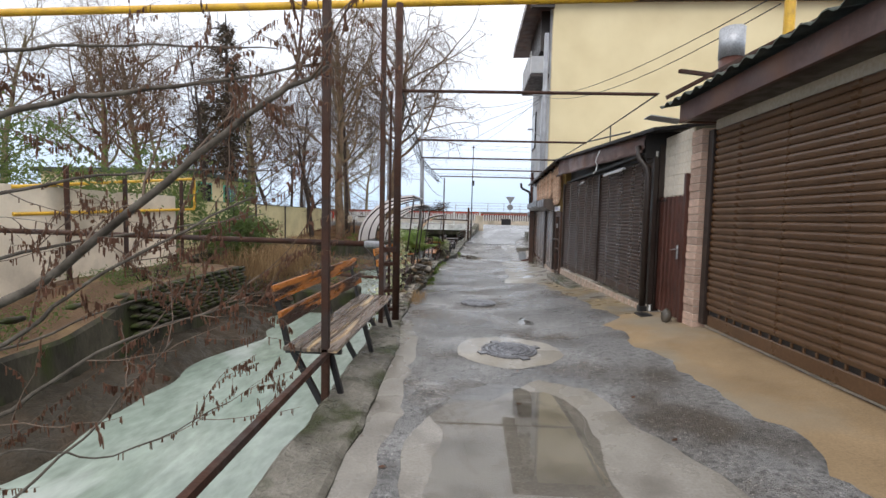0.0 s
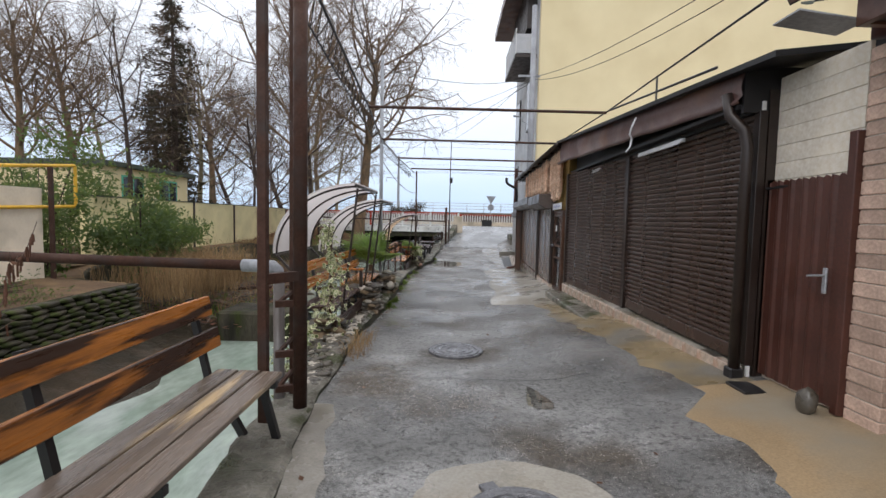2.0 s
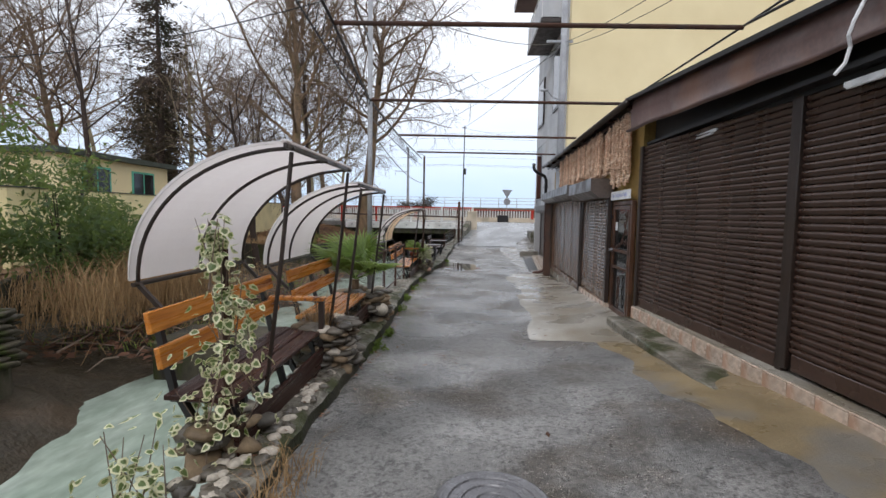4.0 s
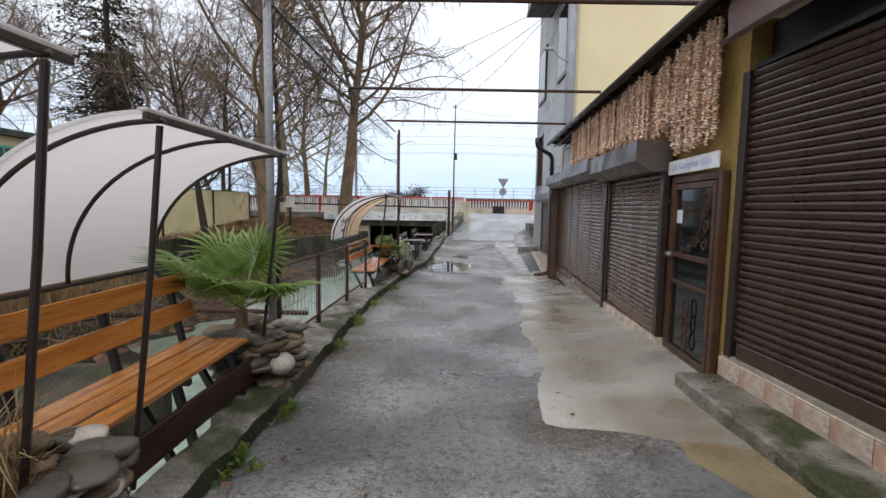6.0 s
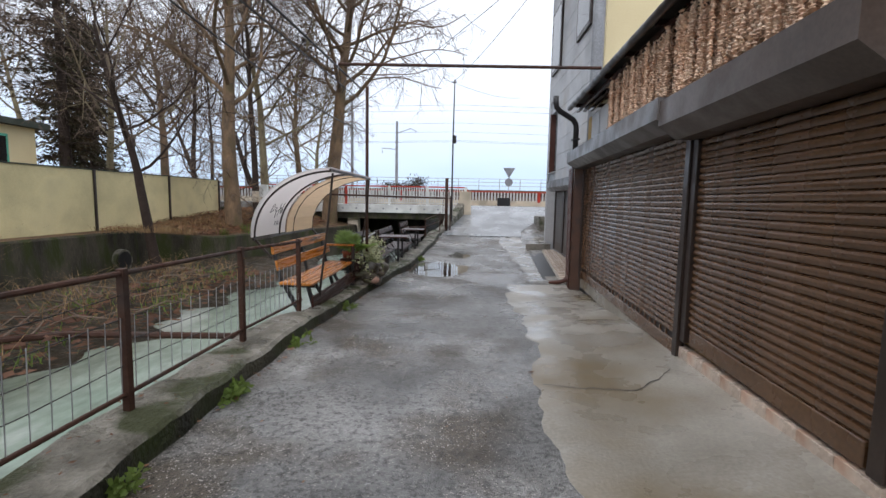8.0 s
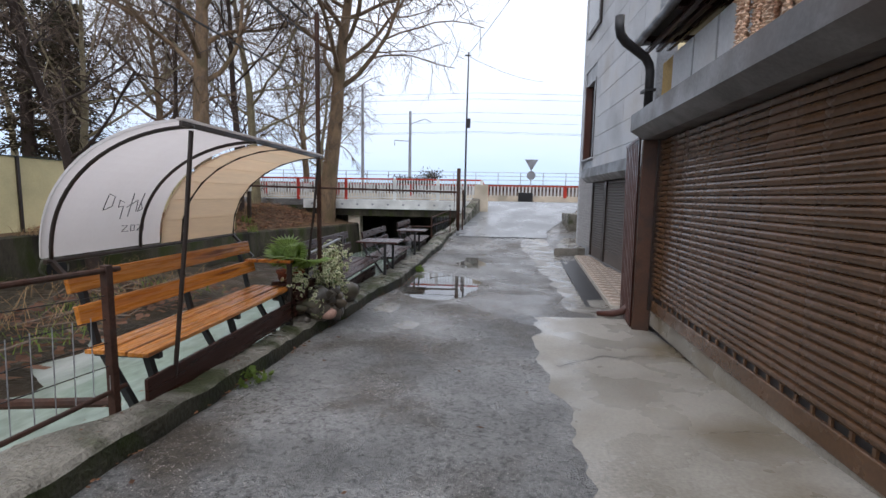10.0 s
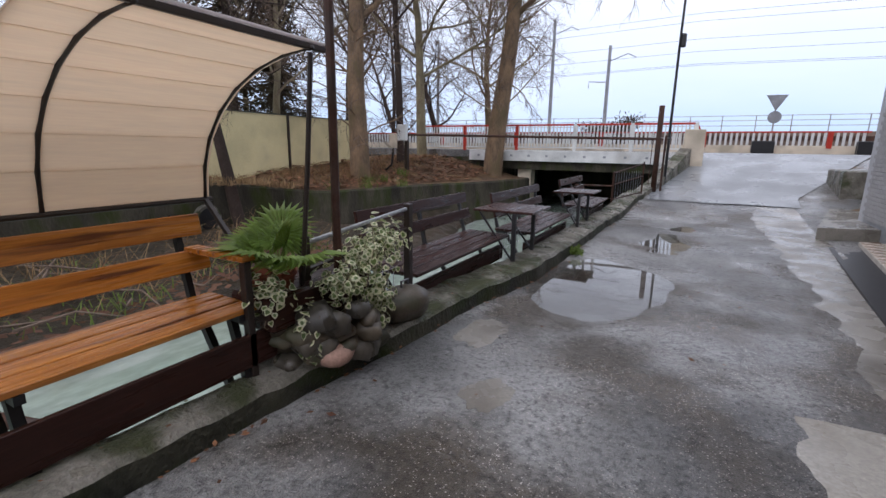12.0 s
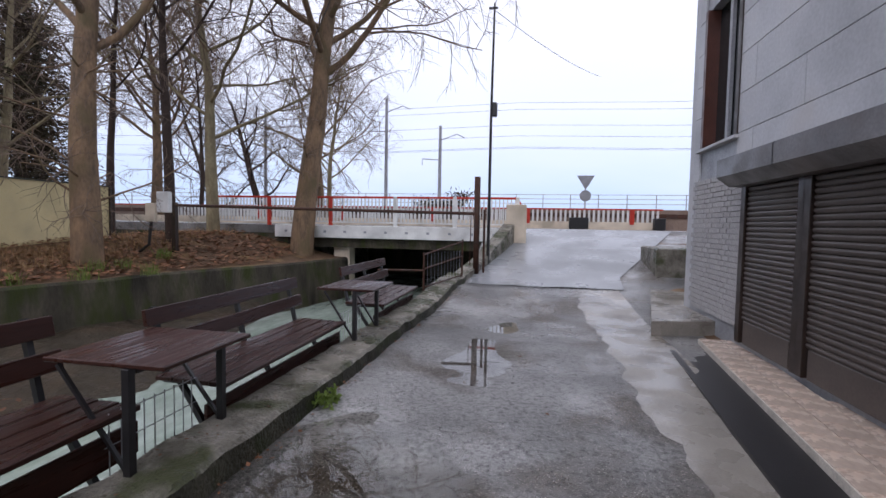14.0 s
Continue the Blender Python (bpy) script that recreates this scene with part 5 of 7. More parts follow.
table(-1.48, -0.74, 27.75, 28.6, 0.36, kz(28.1))


def canopy(y0, y1, zk, label, ribs, boards_from=None):
    L = y1 - y0
    t = thing("arched_awning", -1.2, y0, zk, label, "awning", "arched awnings")
    prof = []
    for i in range(19):
        a = math.pi / 2 * i / 18
        prof.append((0.04 - 1.12 * math.cos(a) ** 1.05 - 0.02, 0.97 + 0.95 * math.sin(a) ** 0.92))
    bm = bmesh.new()
    pr = []
    for off in (0.0, 0.018):
        pr.append([[bm.verts.new((px - off * 0.5, yy, pz + off)) for px, pz in prof] for yy in (-0.06, (L + 0.06) if boards_from is None else boards_from)])
    for lay in range(1):
        for i in range(18):
            f = (pr[lay][0][i], pr[lay][1][i], pr[lay][1][i + 1], pr[lay][0][i + 1])
            bm.faces.new(f if lay else f[::-1])
    for e in range(2):
        for i in range(18):
            bm.faces.new((pr[0][e][i], pr[0][e][i + 1], pr[1][e][i + 1], pr[1][e][i]))
    part("sheet", bm, M_AWNING, t, "white translucent awning sheet", smooth=True)
    inner = [(px + 0.02, pz - 0.025) for px, pz in prof]
    for y in (ribs if isinstance(ribs, tuple) else [L * k / (ribs - 1) for k in range(ribs)]):
        part("rib", tubed([(px, y, pz) for px, pz in inner], 0.014, 8), M_DKBROWN, t, smooth=True)
    part("front_rail", boxed(0.0, 0.03, -0.1, L + 0.12, 1.885, 1.92, 0.004), M_DKBROWN, t)
    part("edge_trim", boxed(-0.02, 0.03, -0.1, L + 0.12, 1.925, 1.94, 0.004), M_AWNING, t)
    part("lower_rail", tubed([(inner[0][0], -0.05, inner[0][1]), (inner[0][0], L + 0.05, inner[0][1])], 0.018, 8), M_DKBROWN, t)
    for y in (0.0, L):
        part("support_rod", tubed([(0.02, y, 1.87), (-0.05, y, 1.2), (-0.2, y, 0.0)], 0.016, 8), M_DKBROWN, t)
        part("brace", barred((inner[0][0], y, inner[0][1]), (inner[0][0] + 0.25, y, 0.68), 0.03, 0.03), M_DKBROWN, t)
    if boards_from is not None:
        n = 7
        for k in range(n):
            f0, f1 = k / n, (k + 0.985) / n
            bmq = bmesh.new()
            vs = []
            for f in (f0, f1):
                g = f * 18 * 0.995
                i = min(17, int(g))
                u = g - i
                px = inner[i][0] * (1 - u) + inner[i + 1][0] * u
                pz = inner[i][1] * (1 - u) + inner[i + 1][1] * u
                vs.append((px, pz))
            (xa, za), (xb, zb) = vs
            q = [bmq.verts.new(p) for p in ((xa, boards_from, za), (xb, boards_from, zb), (xb, L + 0.03, zb), (xa, L + 0.03, za), (xa - 0.008, boards_from, za + 0.01), (xb - 0.008, boards_from, zb + 0.01), (xb - 0.008, L + 0.03, zb + 0.01), (xa - 0.008, L + 0.03, za + 0.01))]
            for fc in ((3, 2, 1, 0), (4, 5, 6, 7), (0, 1, 5, 4), (1, 2, 6, 5), (2, 3, 7, 6), (3, 0, 4, 7)):
                bmq.faces.new([q[v] for v in fc])
            part("board", bmq, M_PLYWOOD, t)
    return t


canopy(9.45, 11.0, kz(10) + 0.03, "arched white awning on brown steel ribs over a bench", 3)
canopy(11.62, 13.16, kz(12), "arched white awning on brown steel ribs over a bench", (0.0, 0.68, 1.54))
aw3 = canopy(18.78, 21.2, kz(20) + 0.03, "arched white awning lined with pale boards and marked with graffiti", (0.0, 0.87, 1.44, 2.42), boards_from=1.15)
gr = bmesh.new()
for pts in (((0.42, 1.42), (0.42, 1.30), (0.50, 1.33), (0.49, 1.41), (0.42, 1.43)), ((0.62, 1.36), (0.56, 1.38), (0.57, 1.32), (0.62, 1.33), (0.62, 1.22)), ((0.68, 1.44), (0.70, 1.24)), ((0.66, 1.32), (0.76, 1.38), (0.78, 1.28)), ((0.80, 1.44), (0.80, 1.28), (0.85, 1.30), (0.81, 1.36)), ((0.66, 1.16), (0.72, 1.16), (0.66, 1.11), (0.73, 1.11)), ((0.76, 1.16), (0.76, 1.11), (0.80, 1.11), (0.80, 1.16), (0.76, 1.16)), ((0.83, 1.16), (0.88, 1.15), (0.83, 1.11), (0.88, 1.11)), ((0.91, 1.16), (0.91, 1.1))):
    def onarc(zz):
        s = max(0.0, min(1.0, (zz - 0.97) / 0.95))
        a = math.asin(min(1, s ** (1 / 0.92)))
        return 0.02 - 1.12 * math.cos(a) ** 1.05
    tube(gr, [(onarc(z) + 0.012, y, z) for y, z in pts], 0.0038, 5)
part("graffiti_marks", gr, M_BLACK, aw3, "black scribbled marker strokes")

# ---- fence along the stream ----
fence = thing("wire_fence", -1.53, 13.9, kz(14), "low rusty steel fence with wire mesh on the kerb", "fence")


def frel(y):
    return kz(y) - kz(14)


for y in (0.05, 1.4, 2.95, 4.5):
    part("post", boxed(-0.025, 0.025, y - 0.025, y + 0.025, frel(13.9 + y) - 0.05, frel(13.9 + y) + 0.93, 0.003), M_RUST, fence)
for h, r in ((0.90, 0.018), (0.12, 0.016)):
    part("rail", tubed([(0, y, frel(13.9 + y) + h) for y in (-0.1, 1.5, 3.0, 4.6)], r, 8), M_RUST, fence)
for h in (0.75, 0.6, 0.45, 0.3):
    part("wire", tubed([(0, y, frel(13.9 + y) + h - 0.015 * math.sin(y * 3)) for y in (0.0, 0.7, 1.4, 2.2, 2.95, 3.7, 4.5)], 0.0035, 4), M_BLACK, fence)
for k in range(36):
    y = 0.1 + k * 0.125
    part("wire", tubed([(0, y, frel(13.9 + y) + 0.12), (0.004, y + 0.01, frel(13.9 + y) + 0.62)], 0.003, 4), M_GALV, fence)
mesh1 = thing("wire_screen", -1.2, 24.62, kz(25), "welded wire mesh panel below the table", "screen", "wire screens")
for k in range(9):
    part("wire", tubed([(-0.1, 0.05 + k * 0.085, -0.25), (-0.1, 0.05 + k * 0.085, 0.32)], 0.004, 4), M_GALV, mesh1)
for k in range(3):
    part("wire", tubed([(-0.1, 0.02, 0.3 - k * 0.18), (-0.1, 0.78, 0.3 - k * 0.18)], 0.004, 4), M_GALV, mesh1)
copy_thing(mesh1, pose(-1.4, 21.75, kz(22)))
copy_thing(mesh1, pose(-1.1, 27.8, kz(28)))
rf = thing("bench_rail_fence", -1.42, 21.3, kz(22), "dark brown posts and rails between planter and bench", "fence")
part("post", boxed(-0.03, 0.03, -0.03, 0.03, -0.05, 0.8, 0.003), M_DKBROWN, rf)
part("post", boxed(0.1, 0.16, 1.08, 1.14, -0.05, 0.92, 0.003), M_DKBROWN, rf)
part("rail", tubed([(0, 0, 0.75), (0.13, 1.1, 0.88)], 0.016, 6), M_GALV, rf)
part("rail", tubed([(0, 0, 0.55), (0.13, 1.1, 0.7)], 0.022, 6), M_DKBROWN, rf)

# ---- posts, crossbars and pipes overhead ----
fr = thing("overhead_gantry", -1.06, 6.88, 0.0, "tall dark steel posts and crossbars spanning the lane", "frame")
part("post", tubed([(-0.04, -0.06, 0), (-0.04, -0.06, 4.66)], 0.055, 14), M_RUST, fr, "thick dark brown post", smooth=True)
part("post", boxed(-0.23, -0.165, -0.43, -0.365, -1.5, 4.6, 0.004), M_RUST, fr)
part("post", boxed(-0.21, -0.175, 0.18, 0.215, -0.2, 3.5), M_RUST, fr)
part("post_foot", boxed(-0.13, 0.05, -0.15, 0.03, -0.02, 0.05, 0.012), M_KERB, fr, "mortar collar at the post foot")
part("post", boxed(-0.15, -0.09, -3.2, -3.14, -1.4, 4.7, 0.004), M_RUST, fr, "slim dark post over the stream")
part("cross_tie", barred((-0.2, -0.41, 1.13), (-0.04, -0.06, 1.12), 0.06, 0.075), M_RUST, fr)
for tie_z in (0.9, 0.5, 0.22):
    part("cross_tie", barred((-0.215, -0.13, tie_z), (-0.04, -0.06, tie_z), 0.045, 0.05), M_RUST, fr)
    part("diagonal", barred((-0.2, -0.12, tie_z), (-0.19, 0.19, tie_z + 0.05), 0.025, 0.03), M_RUST, fr)
part("side_rail", barred((-0.11, -6.5, 0.36), (-0.11, -2.95, 0.46), 0.045, 0.045), M_RUST, fr, "dark square handrail along the kerb")
for (y, xl, xr, z) in ((6.88, -1.06, 2.62, 3.45), (10.9, -1.3, 2.6, 3.41), (13.7, -1.5, 2.42, 3.36), (16.9, -1.5, 2.5, 3.36), (19.7, -1.35, 2.6, 3.36)):
    part("crossbar", tubed([(xl + 1.06, y - 6.88, z), (xr + 1.06, y - 6.88 + 0.05, z - 0.02)], 0.024, 8), M_RUST, fr)
part("chord", tubed([(0, 0, 3.45), (-0.24, 4.0, 3.41), (-0.45, 6.8, 3.36), (-0.44, 10, 3.36), (-0.3, 14.5, 3.38)], 0.016, 6), M_BLACK, fr)
part("chord", tubed([(-0.1, 0, 3.25), (-0.34, 4.0, 3.22), (-0.52, 6.8, 3.18), (-0.5, 10, 3.18), (-0.36, 14.5, 3.2)], 0.010, 6), M_BLACK, fr)
lat = bmesh.new()
for k in range(58):
    y = 0.25 * k
    xo = -0.42 * min(1, y / 6.8)
    tube(lat, [(xo, y, 3.43 - 0.07 * min(1, y / 6)), (xo - 0.08, y + 0.125, 3.22 - 0.04 * min(1, y / 6)), (xo, y + 0.25, 3.43 - 0.07 * min(1, y / 6))], 0.005, 4)
part("lattice", lat, M_BLACK, fr, "thin zigzag lattice wire")
part("post", tubed([(-0.44, 6.85, 0.0), (-0.45, 6.85, 5.2)], 0.038, 10), M_GREYM, fr, "grey steel pole", smooth=True)
part("post", tubed([(-0.22, 14.6, -0.3), (-0.22, 14.6, 3.45)], 0.03, 8), M_RUST, fr)
part("strut", tubed([(3.66, 4.0, 3.4), (3.5, 0.6, 3.0)], 0.014, 6), M_BLACK, fr)
part("strut", tubed([(3.68, 0, 3.43), (3.66, 4.0, 3.4), (3.5, 6.9, 3.34)], 0.012, 6), M_BLACK, fr)
part("strut", tubed([(3.66, 2.2, 3.42), (3.66, 2.2, 3.1)], 0.012, 6), M_BLACK, fr)
tagged(part("gas_pipe", tubed([(-14, 6.6, 4.35), (-1.0, 6.88, 4.70), (2.2, 6.95, 4.78), (2.8, 6.95, 4.95)], 0.055, 12), M_GASPIPE, smooth=True), "yellow gas pipe crossing high over the lane", "pipe")
wp = thing("water_pipe", -1.2, 7.0, 1.16, "grey plastic pipe crossing the stream and bending down", "pipe")
part("pipe", tubed([(-8.5, 0.2, 0.1), (-0.36, -0.08, 0.02)], 0.042, 12), M_RUST, wp, smooth=True)
part("elbow", tubed([(-0.4, -0.08, 0.02), (-0.24, -0.085, 0.02), (-0.16, -0.075, 0.015), (-0.13, -0.05, -0.02), (-0.125, -0.03, -0.08)], [0.052, 0.052, 0.052, 0.05, 0.05], 12), M_GREYM, wp, "pale grey plastic elbow", smooth=True)
part("downpipe", tubed([(-0.125, -0.03, -0.06), (-0.125, -0.03, -2.6)], 0.045, 12), M_BOX, wp, smooth=True)
gp = thing("gas_pipe_loop", -8.3, 13.0, 1.7, "yellow gas pipe bent over the garden wall", "pipe")
part("pipe", tubed([(-0.1, -5, 0.3), (0, 0.42, 0.9), (0.0, 0.45, 0.88), (0.0, 0.45, 0.05), (0, 0.43, 0.0), (-0.1, -5, -0.2)], 0.035, 8), M_GASPIPE, gp)
for yy in (9.0, 10.6, 12.75):
    tagged(part("pipe_stand", tubed([(-8.25, yy, -0.1), (-8.25, yy, 2.5)], 0.05, 8), M_RUST), "rusty post beside the garden wall", "post", "wall posts")

# ---- vegetation ----


def tube_into(vs, fs, pts, r0, r1, sides):
    """Adds a tapered tube to lists of vertices and faces."""
    base = len(vs)
    n = len(pts)
    side = None
    for i, p in enumerate(pts):
        d = pts[min(i + 1, n - 1)] - pts[max(i - 1, 0)]
        if d.length < 1e-6:
            d = Vector((0, 0, 1))
        d.normalize()
        side = d.orthogonal() if side is None else side - d * side.dot(d)
        if side.length < 1e-5:
            side = d.orthogonal()
        side.normalize()
        up = d.cross(side)
        r = r0 + (r1 - r0) * i / (n - 1)
        for k in range(sides):
            a = 2 * math.pi * k / sides
            vs.append(p + side * (r * math.cos(a)) + up * (r * math.sin(a)))
    for i in range(n - 1):
        for k in range(sides):
            a, b = base + i * sides + k, base + i * sides + (k + 1) % sides
            fs.append((a, b, b + sides, a + sides))


def unit(rnd):
    v = Vector((rnd.gauss(0, 1), rnd.gauss(0, 1), rnd.gauss(0, 1)))
    return v.normalized()


def bare_tree(name, seed, height, r, fork, label, bark=M_BARK, lean=(0, 0), limbs=9, kids=(8, 7, 6), droop=0.5, wide=0.55, snags=0):
    """A leafless tree: a tapered trunk, limbs and a haze of twigs."""
    rnd = random.Random(seed)
    tv, tf, lv, lf, wv, wf = [], [], [], [], [], []
    pts = []
    p = Vector((0, 0, -0.2))
    d = Vector((lean[0], lean[1], 1)).normalized()
    n = 14
    for i in range(n + 1):
        pts.append(p.copy())
        d = (d + Vector((rnd.gauss(0, 0.032), rnd.gauss(0, 0.032), 0.02))).normalized()
        p = p + d * (height * 0.82 / n)
    tube_into(tv, tf, [pts[0] - Vector((0, 0, 0.1)), pts[0] + Vector((0, 0, 0.25))], r * 1.45, r * 1.05, 10)
    tube_into(tv, tf, pts, r, r * 0.22, 10)

    def grow(p, d, length, rad, level):
        segs = (7, 6, 4, 3)[level - 1]
        line = [p.copy()]
        bend = unit(rnd) * (0.10 + 0.03 * level)
        sag = Vector((0, 0, 0.09 if level == 1 else (0.02 if level == 2 else -0.16 * droop)))
        for i in range(segs):
            if rnd.random() < 0.3:
                bend = unit(rnd) * (0.12 + 0.04 * level)
            d = (d + bend + unit(rnd) * (0.10 + 0.04 * level) + sag).normalized()
            p = p + d * (length / segs)
            line.append(p.copy())
        if level < 3:
            tube_into(lv, lf, line, rad, rad * 0.42, 7 if level == 1 else 5)
        else:
            tube_into(wv, wf, line, rad, rad * 0.35, 3)
        if level >= 4:
            return
        for k in range(kids[level - 1]):
            f = 0.2 + 0.8 * (k + rnd.random()) / kids[level - 1]
            i = min(segs - 1, int(f * segs))
            q = line[i].lerp(line[i + 1], f * segs - i)
            dd = (line[i + 1] - line[i]).normalized()
            nd = (dd * 0.7 + unit(rnd) * 0.9 + Vector((0, 0, 0.15 - droop * 0.16 * level))).normalized()
            grow(q, nd, length * rnd.uniform(0.36, 0.6) * (1.15 - 0.35 * f), max(0.0042, rad * (0.40 if level < 3 else 0.5)), level + 1)

    for k in range(limbs):
        f = fork + (0.98 - fork) * (k + rnd.random() * 0.6) / limbs
        i = min(n - 1, int(f * n))
        q = pts[i].lerp(pts[i + 1], f * n - i)
        a = k * 2.4 + rnd.uniform(-0.4, 0.4)
        up = 0.25 + 0.8 * f
        nd = Vector((math.cos(a) * wide * 1.4, math.sin(a) * wide * 1.4, up)).normalized()
        grow(q, nd, height * rnd.uniform(0.28, 0.42) * (1.25 - 0.5 * f), r * (0.36 - 0.2 * f), 1)
    for k in range(snags):
        f = rnd.uniform(0.12, fork)
        q = pts[int(f * n)].lerp(pts[int(f * n) + 1], f * n % 1)
        a = rnd.uniform(0, 6.28)
        grow(q, Vector((math.cos(a), math.sin(a), rnd.uniform(-0.1, 0.5))).normalized(), rnd.uniform(1.0, 2.6), 0.03, 2)
    t = thing(name, 0, 0, 0, label, "tree")
    part("trunk", (tv, tf), bark, t, smooth=True)
    part("branchwork", (lv, lf), bark, t, smooth=True)
    part("crown", (wv, wf), M_TWIG, t, "fine bare twigs")
    return t


def settle(ob, x, y, z, rz=0.0, s=1.0):
    ob.matrix_world = pose(x, y, z, 0, 0, rz) @ Matrix.Diagonal((s, s, s, 1))
    return ob


def another(ob, x, y, z, rz, s):
    o = copy_thing(ob, pose(x, y, z, 0, 0, rz))
    o.matrix_basis = pose(x, y, z, 0, 0, rz) @ Matrix.Diagonal((s, s, s, 1))
    return o


PLANE = "bare winter plane tree with mottled bark on the bank"
ta = settle(bare_tree("plane_tree", 3, 17.0, 0.34, 0.36, PLANE, droop=0.5, limbs=17, lean=(-0.03, 0.0), snags=15), -8.95, 31.4, -0.02, 20)
tc = settle(bare_tree("plane_tree", 8, 19.5, 0.42, 0.40, "large bare plane tree with a broad drooping crown beside the bridge", limbs=22, wide=0.95, droop=0.9, lean=(0.02, -0.02), snags=9), -6.65, 37.2, -0.1, 0)
td = settle(bare_tree("slender_tree", 14, 14.5, 0.17, 0.45, "slender leafless tree with dark bark on the bank", bark=M_DKBARK, limbs=10, snags=2), -9.4, 34.4, 0.1, 10)
te = settle(bare_tree("slender_tree", 22, 9.0, 0.17, 0.42, "dark leaning leafless tree rooted by the stream wall", bark=M_DKBARK, lean=(-0.20, -0.16), limbs=10, droop=0.7, wide=0.8, kids=(7, 6, 5)), -9.2, 26.9, -0.9, 0)
tf_ = settle(bare_tree("plane_tree", 31, 15.5, 0.24, 0.3, "tall leafless tree with pale greenish bark and a twiggy crown", limbs=13, wide=0.7, bark=M_PALEBARK), -10.15, 37.3, 0.3, 50)
tg = settle(bare_tree("plane_tree", 47, 12.0, 0.30, 0.22, "crooked dark leafless tree beyond the road", bark=M_DKBARK, limbs=11, wide=1.0, lean=(-0.35, 0), kids=(7, 6, 5)), -17.6, 53.0, 0.9, 0)
FARLABEL = "distant leafless tree behind the boundary wall"
for src, x, y, rz, s in ((ta, -15.2, 57.0, 130, 1.0), (td, -19.0, 48.0, 140, 0.95), (tc, -24, 50, 77, 0.95), (td, -13.6, 36.5, 222, 0.9),
                         (tf_, -17.8, 36.0, 10, 0.9), (ta, -22, 27, 60, 0.8), (tc, -27, 37, 200, 0.85), (tf_, -30, 28, 260, 1.0),
                         (ta, -24, 18, 310, 0.75), (tc, -34, 20, 140, 0.8), (tf_, -32, 46, 70, 1.1), (td, -13.4, 22.5, 88, 0.75), (tg, -26, 60, 20, 1.1), (tf_, -11.5, 50.0, 222, 0.8), (ta, -26, 8, 15, 0.65)):
    o = another(src, x, y, 0.2, rz, s)
    tagged(o, FARLABEL, "tree", "trees behind the wall")


def leaf_cloud(vs, fs, centre, radii, n, size, rnd, clumps=14, aspect=0.45, droop=0.0):
    cs = [Vector((rnd.gauss(0, 0.5) * radii[0], rnd.gauss(0, 0.5) * radii[1], rnd.gauss(0, 0.5) * radii[2])) for _ in range(clumps)]
    for _ in range(n):
        c = rnd.choice(cs)
        p = Vector(centre) + c + Vector((rnd.gauss(0, 0.2) * radii[0], rnd.gauss(0, 0.2) * radii[1], rnd.gauss(0, 0.2) * radii[2]))
        d = (unit(rnd) + Vector((0, 0, -droop))).normalized()
        s = d.orthogonal().normalized()
        s = (Matrix.Rotation(rnd.uniform(0, 6.28), 3, d) @ s)
        L = size * rnd.uniform(0.6, 1.3)
        b = len(vs)
        vs.extend((p, p + d * (L * 0.5) + s * (L * aspect * 0.5), p + d * L, p + d * (L * 0.5) - s * (L * aspect * 0.5)))
        fs.append((b, b + 1, b + 2, b + 3))


def conifer(name, seed, height, rad, label, n_tier=26, low=0.08):
    rnd = random.Random(seed)
    vs, fs, tv, tf = [], [], [], []
    tube_into(tv, tf, [Vector((0, 0, -0.3)), Vector((0.1, 0, height * 0.5)), Vector((0, 0, height))], 0.3, 0.04, 8)
    for i in range(n_tier):
        f = i / n_tier
        z = height * (low + (0.98 - low) * f)
        R = rad * min(1.0, 0.55 + 1.6 * f) * (1 - f) ** 0.6 * rnd.uniform(0.5, 1.2) + 0.3
        for k in range(8):
            a = rnd.uniform(0, 6.28)
            rr = R * rnd.uniform(0.3, 1.2) * (1 + 0.35 * math.sin(a * 2 + i * 0.7))
            tip = Vector((math.cos(a) * rr, math.sin(a) * rr, z + rnd.uniform(-0.5, 0.3) - rr * 0.12))
            tube_into(tv, tf, [Vector((0, 0, z)), tip * 0.5 + Vector((0, 0, z * 0.5 + 0.1)), tip], 0.045, 0.01, 3)
            for m in range(46):
                g = rnd.uniform(0.18, 1.05)
                p = Vector((0, 0, z)).lerp(tip, g) + Vector((rnd.gauss(0, 0.15), rnd.gauss(0, 0.15), rnd.gauss(0, 0.12)))
                d = (Vector((math.cos(a), math.sin(a), -0.25)) + unit(rnd) * 0.8).normalized()
                s = Matrix.Rotation(rnd.uniform(0, 6.28), 3, d) @ d.orthogonal().normalized()
                L = rnd.uniform(0.14, 0.32)
                b = len(vs)
                vs.extend((p, p + d * L * 0.5 + s * L * 0.16, p + d * L, p + d * L * 0.5 - s * L * 0.16))
                fs.append((b, b + 1, b + 2, b + 3))
    t = thing(name, 0, 0, 0, label, "tree")
    part("trunk", (tv, tf), M_DKBARK, t, smooth=True)
    part("crown", (vs, fs), M_CONIFER, t, "dark green and browning needle sprays")
    return t


ca = settle(conifer("conifer", 5, 16.0, 3.1, "tall dark conifer with browning foliage behind the wall"), -18.4, 34.0, 0.2)
cb = settle(conifer("conifer", 6, 11.5, 2.8, "broad dark conifer behind the boundary wall"), -21.5, 39.5, 0.2)
for src, x, y, rz, s in ((cb, -26, 44, 280, 1.1),):
    another(src, x, y, 0.2, rz, s)
rnd = random.Random(9)


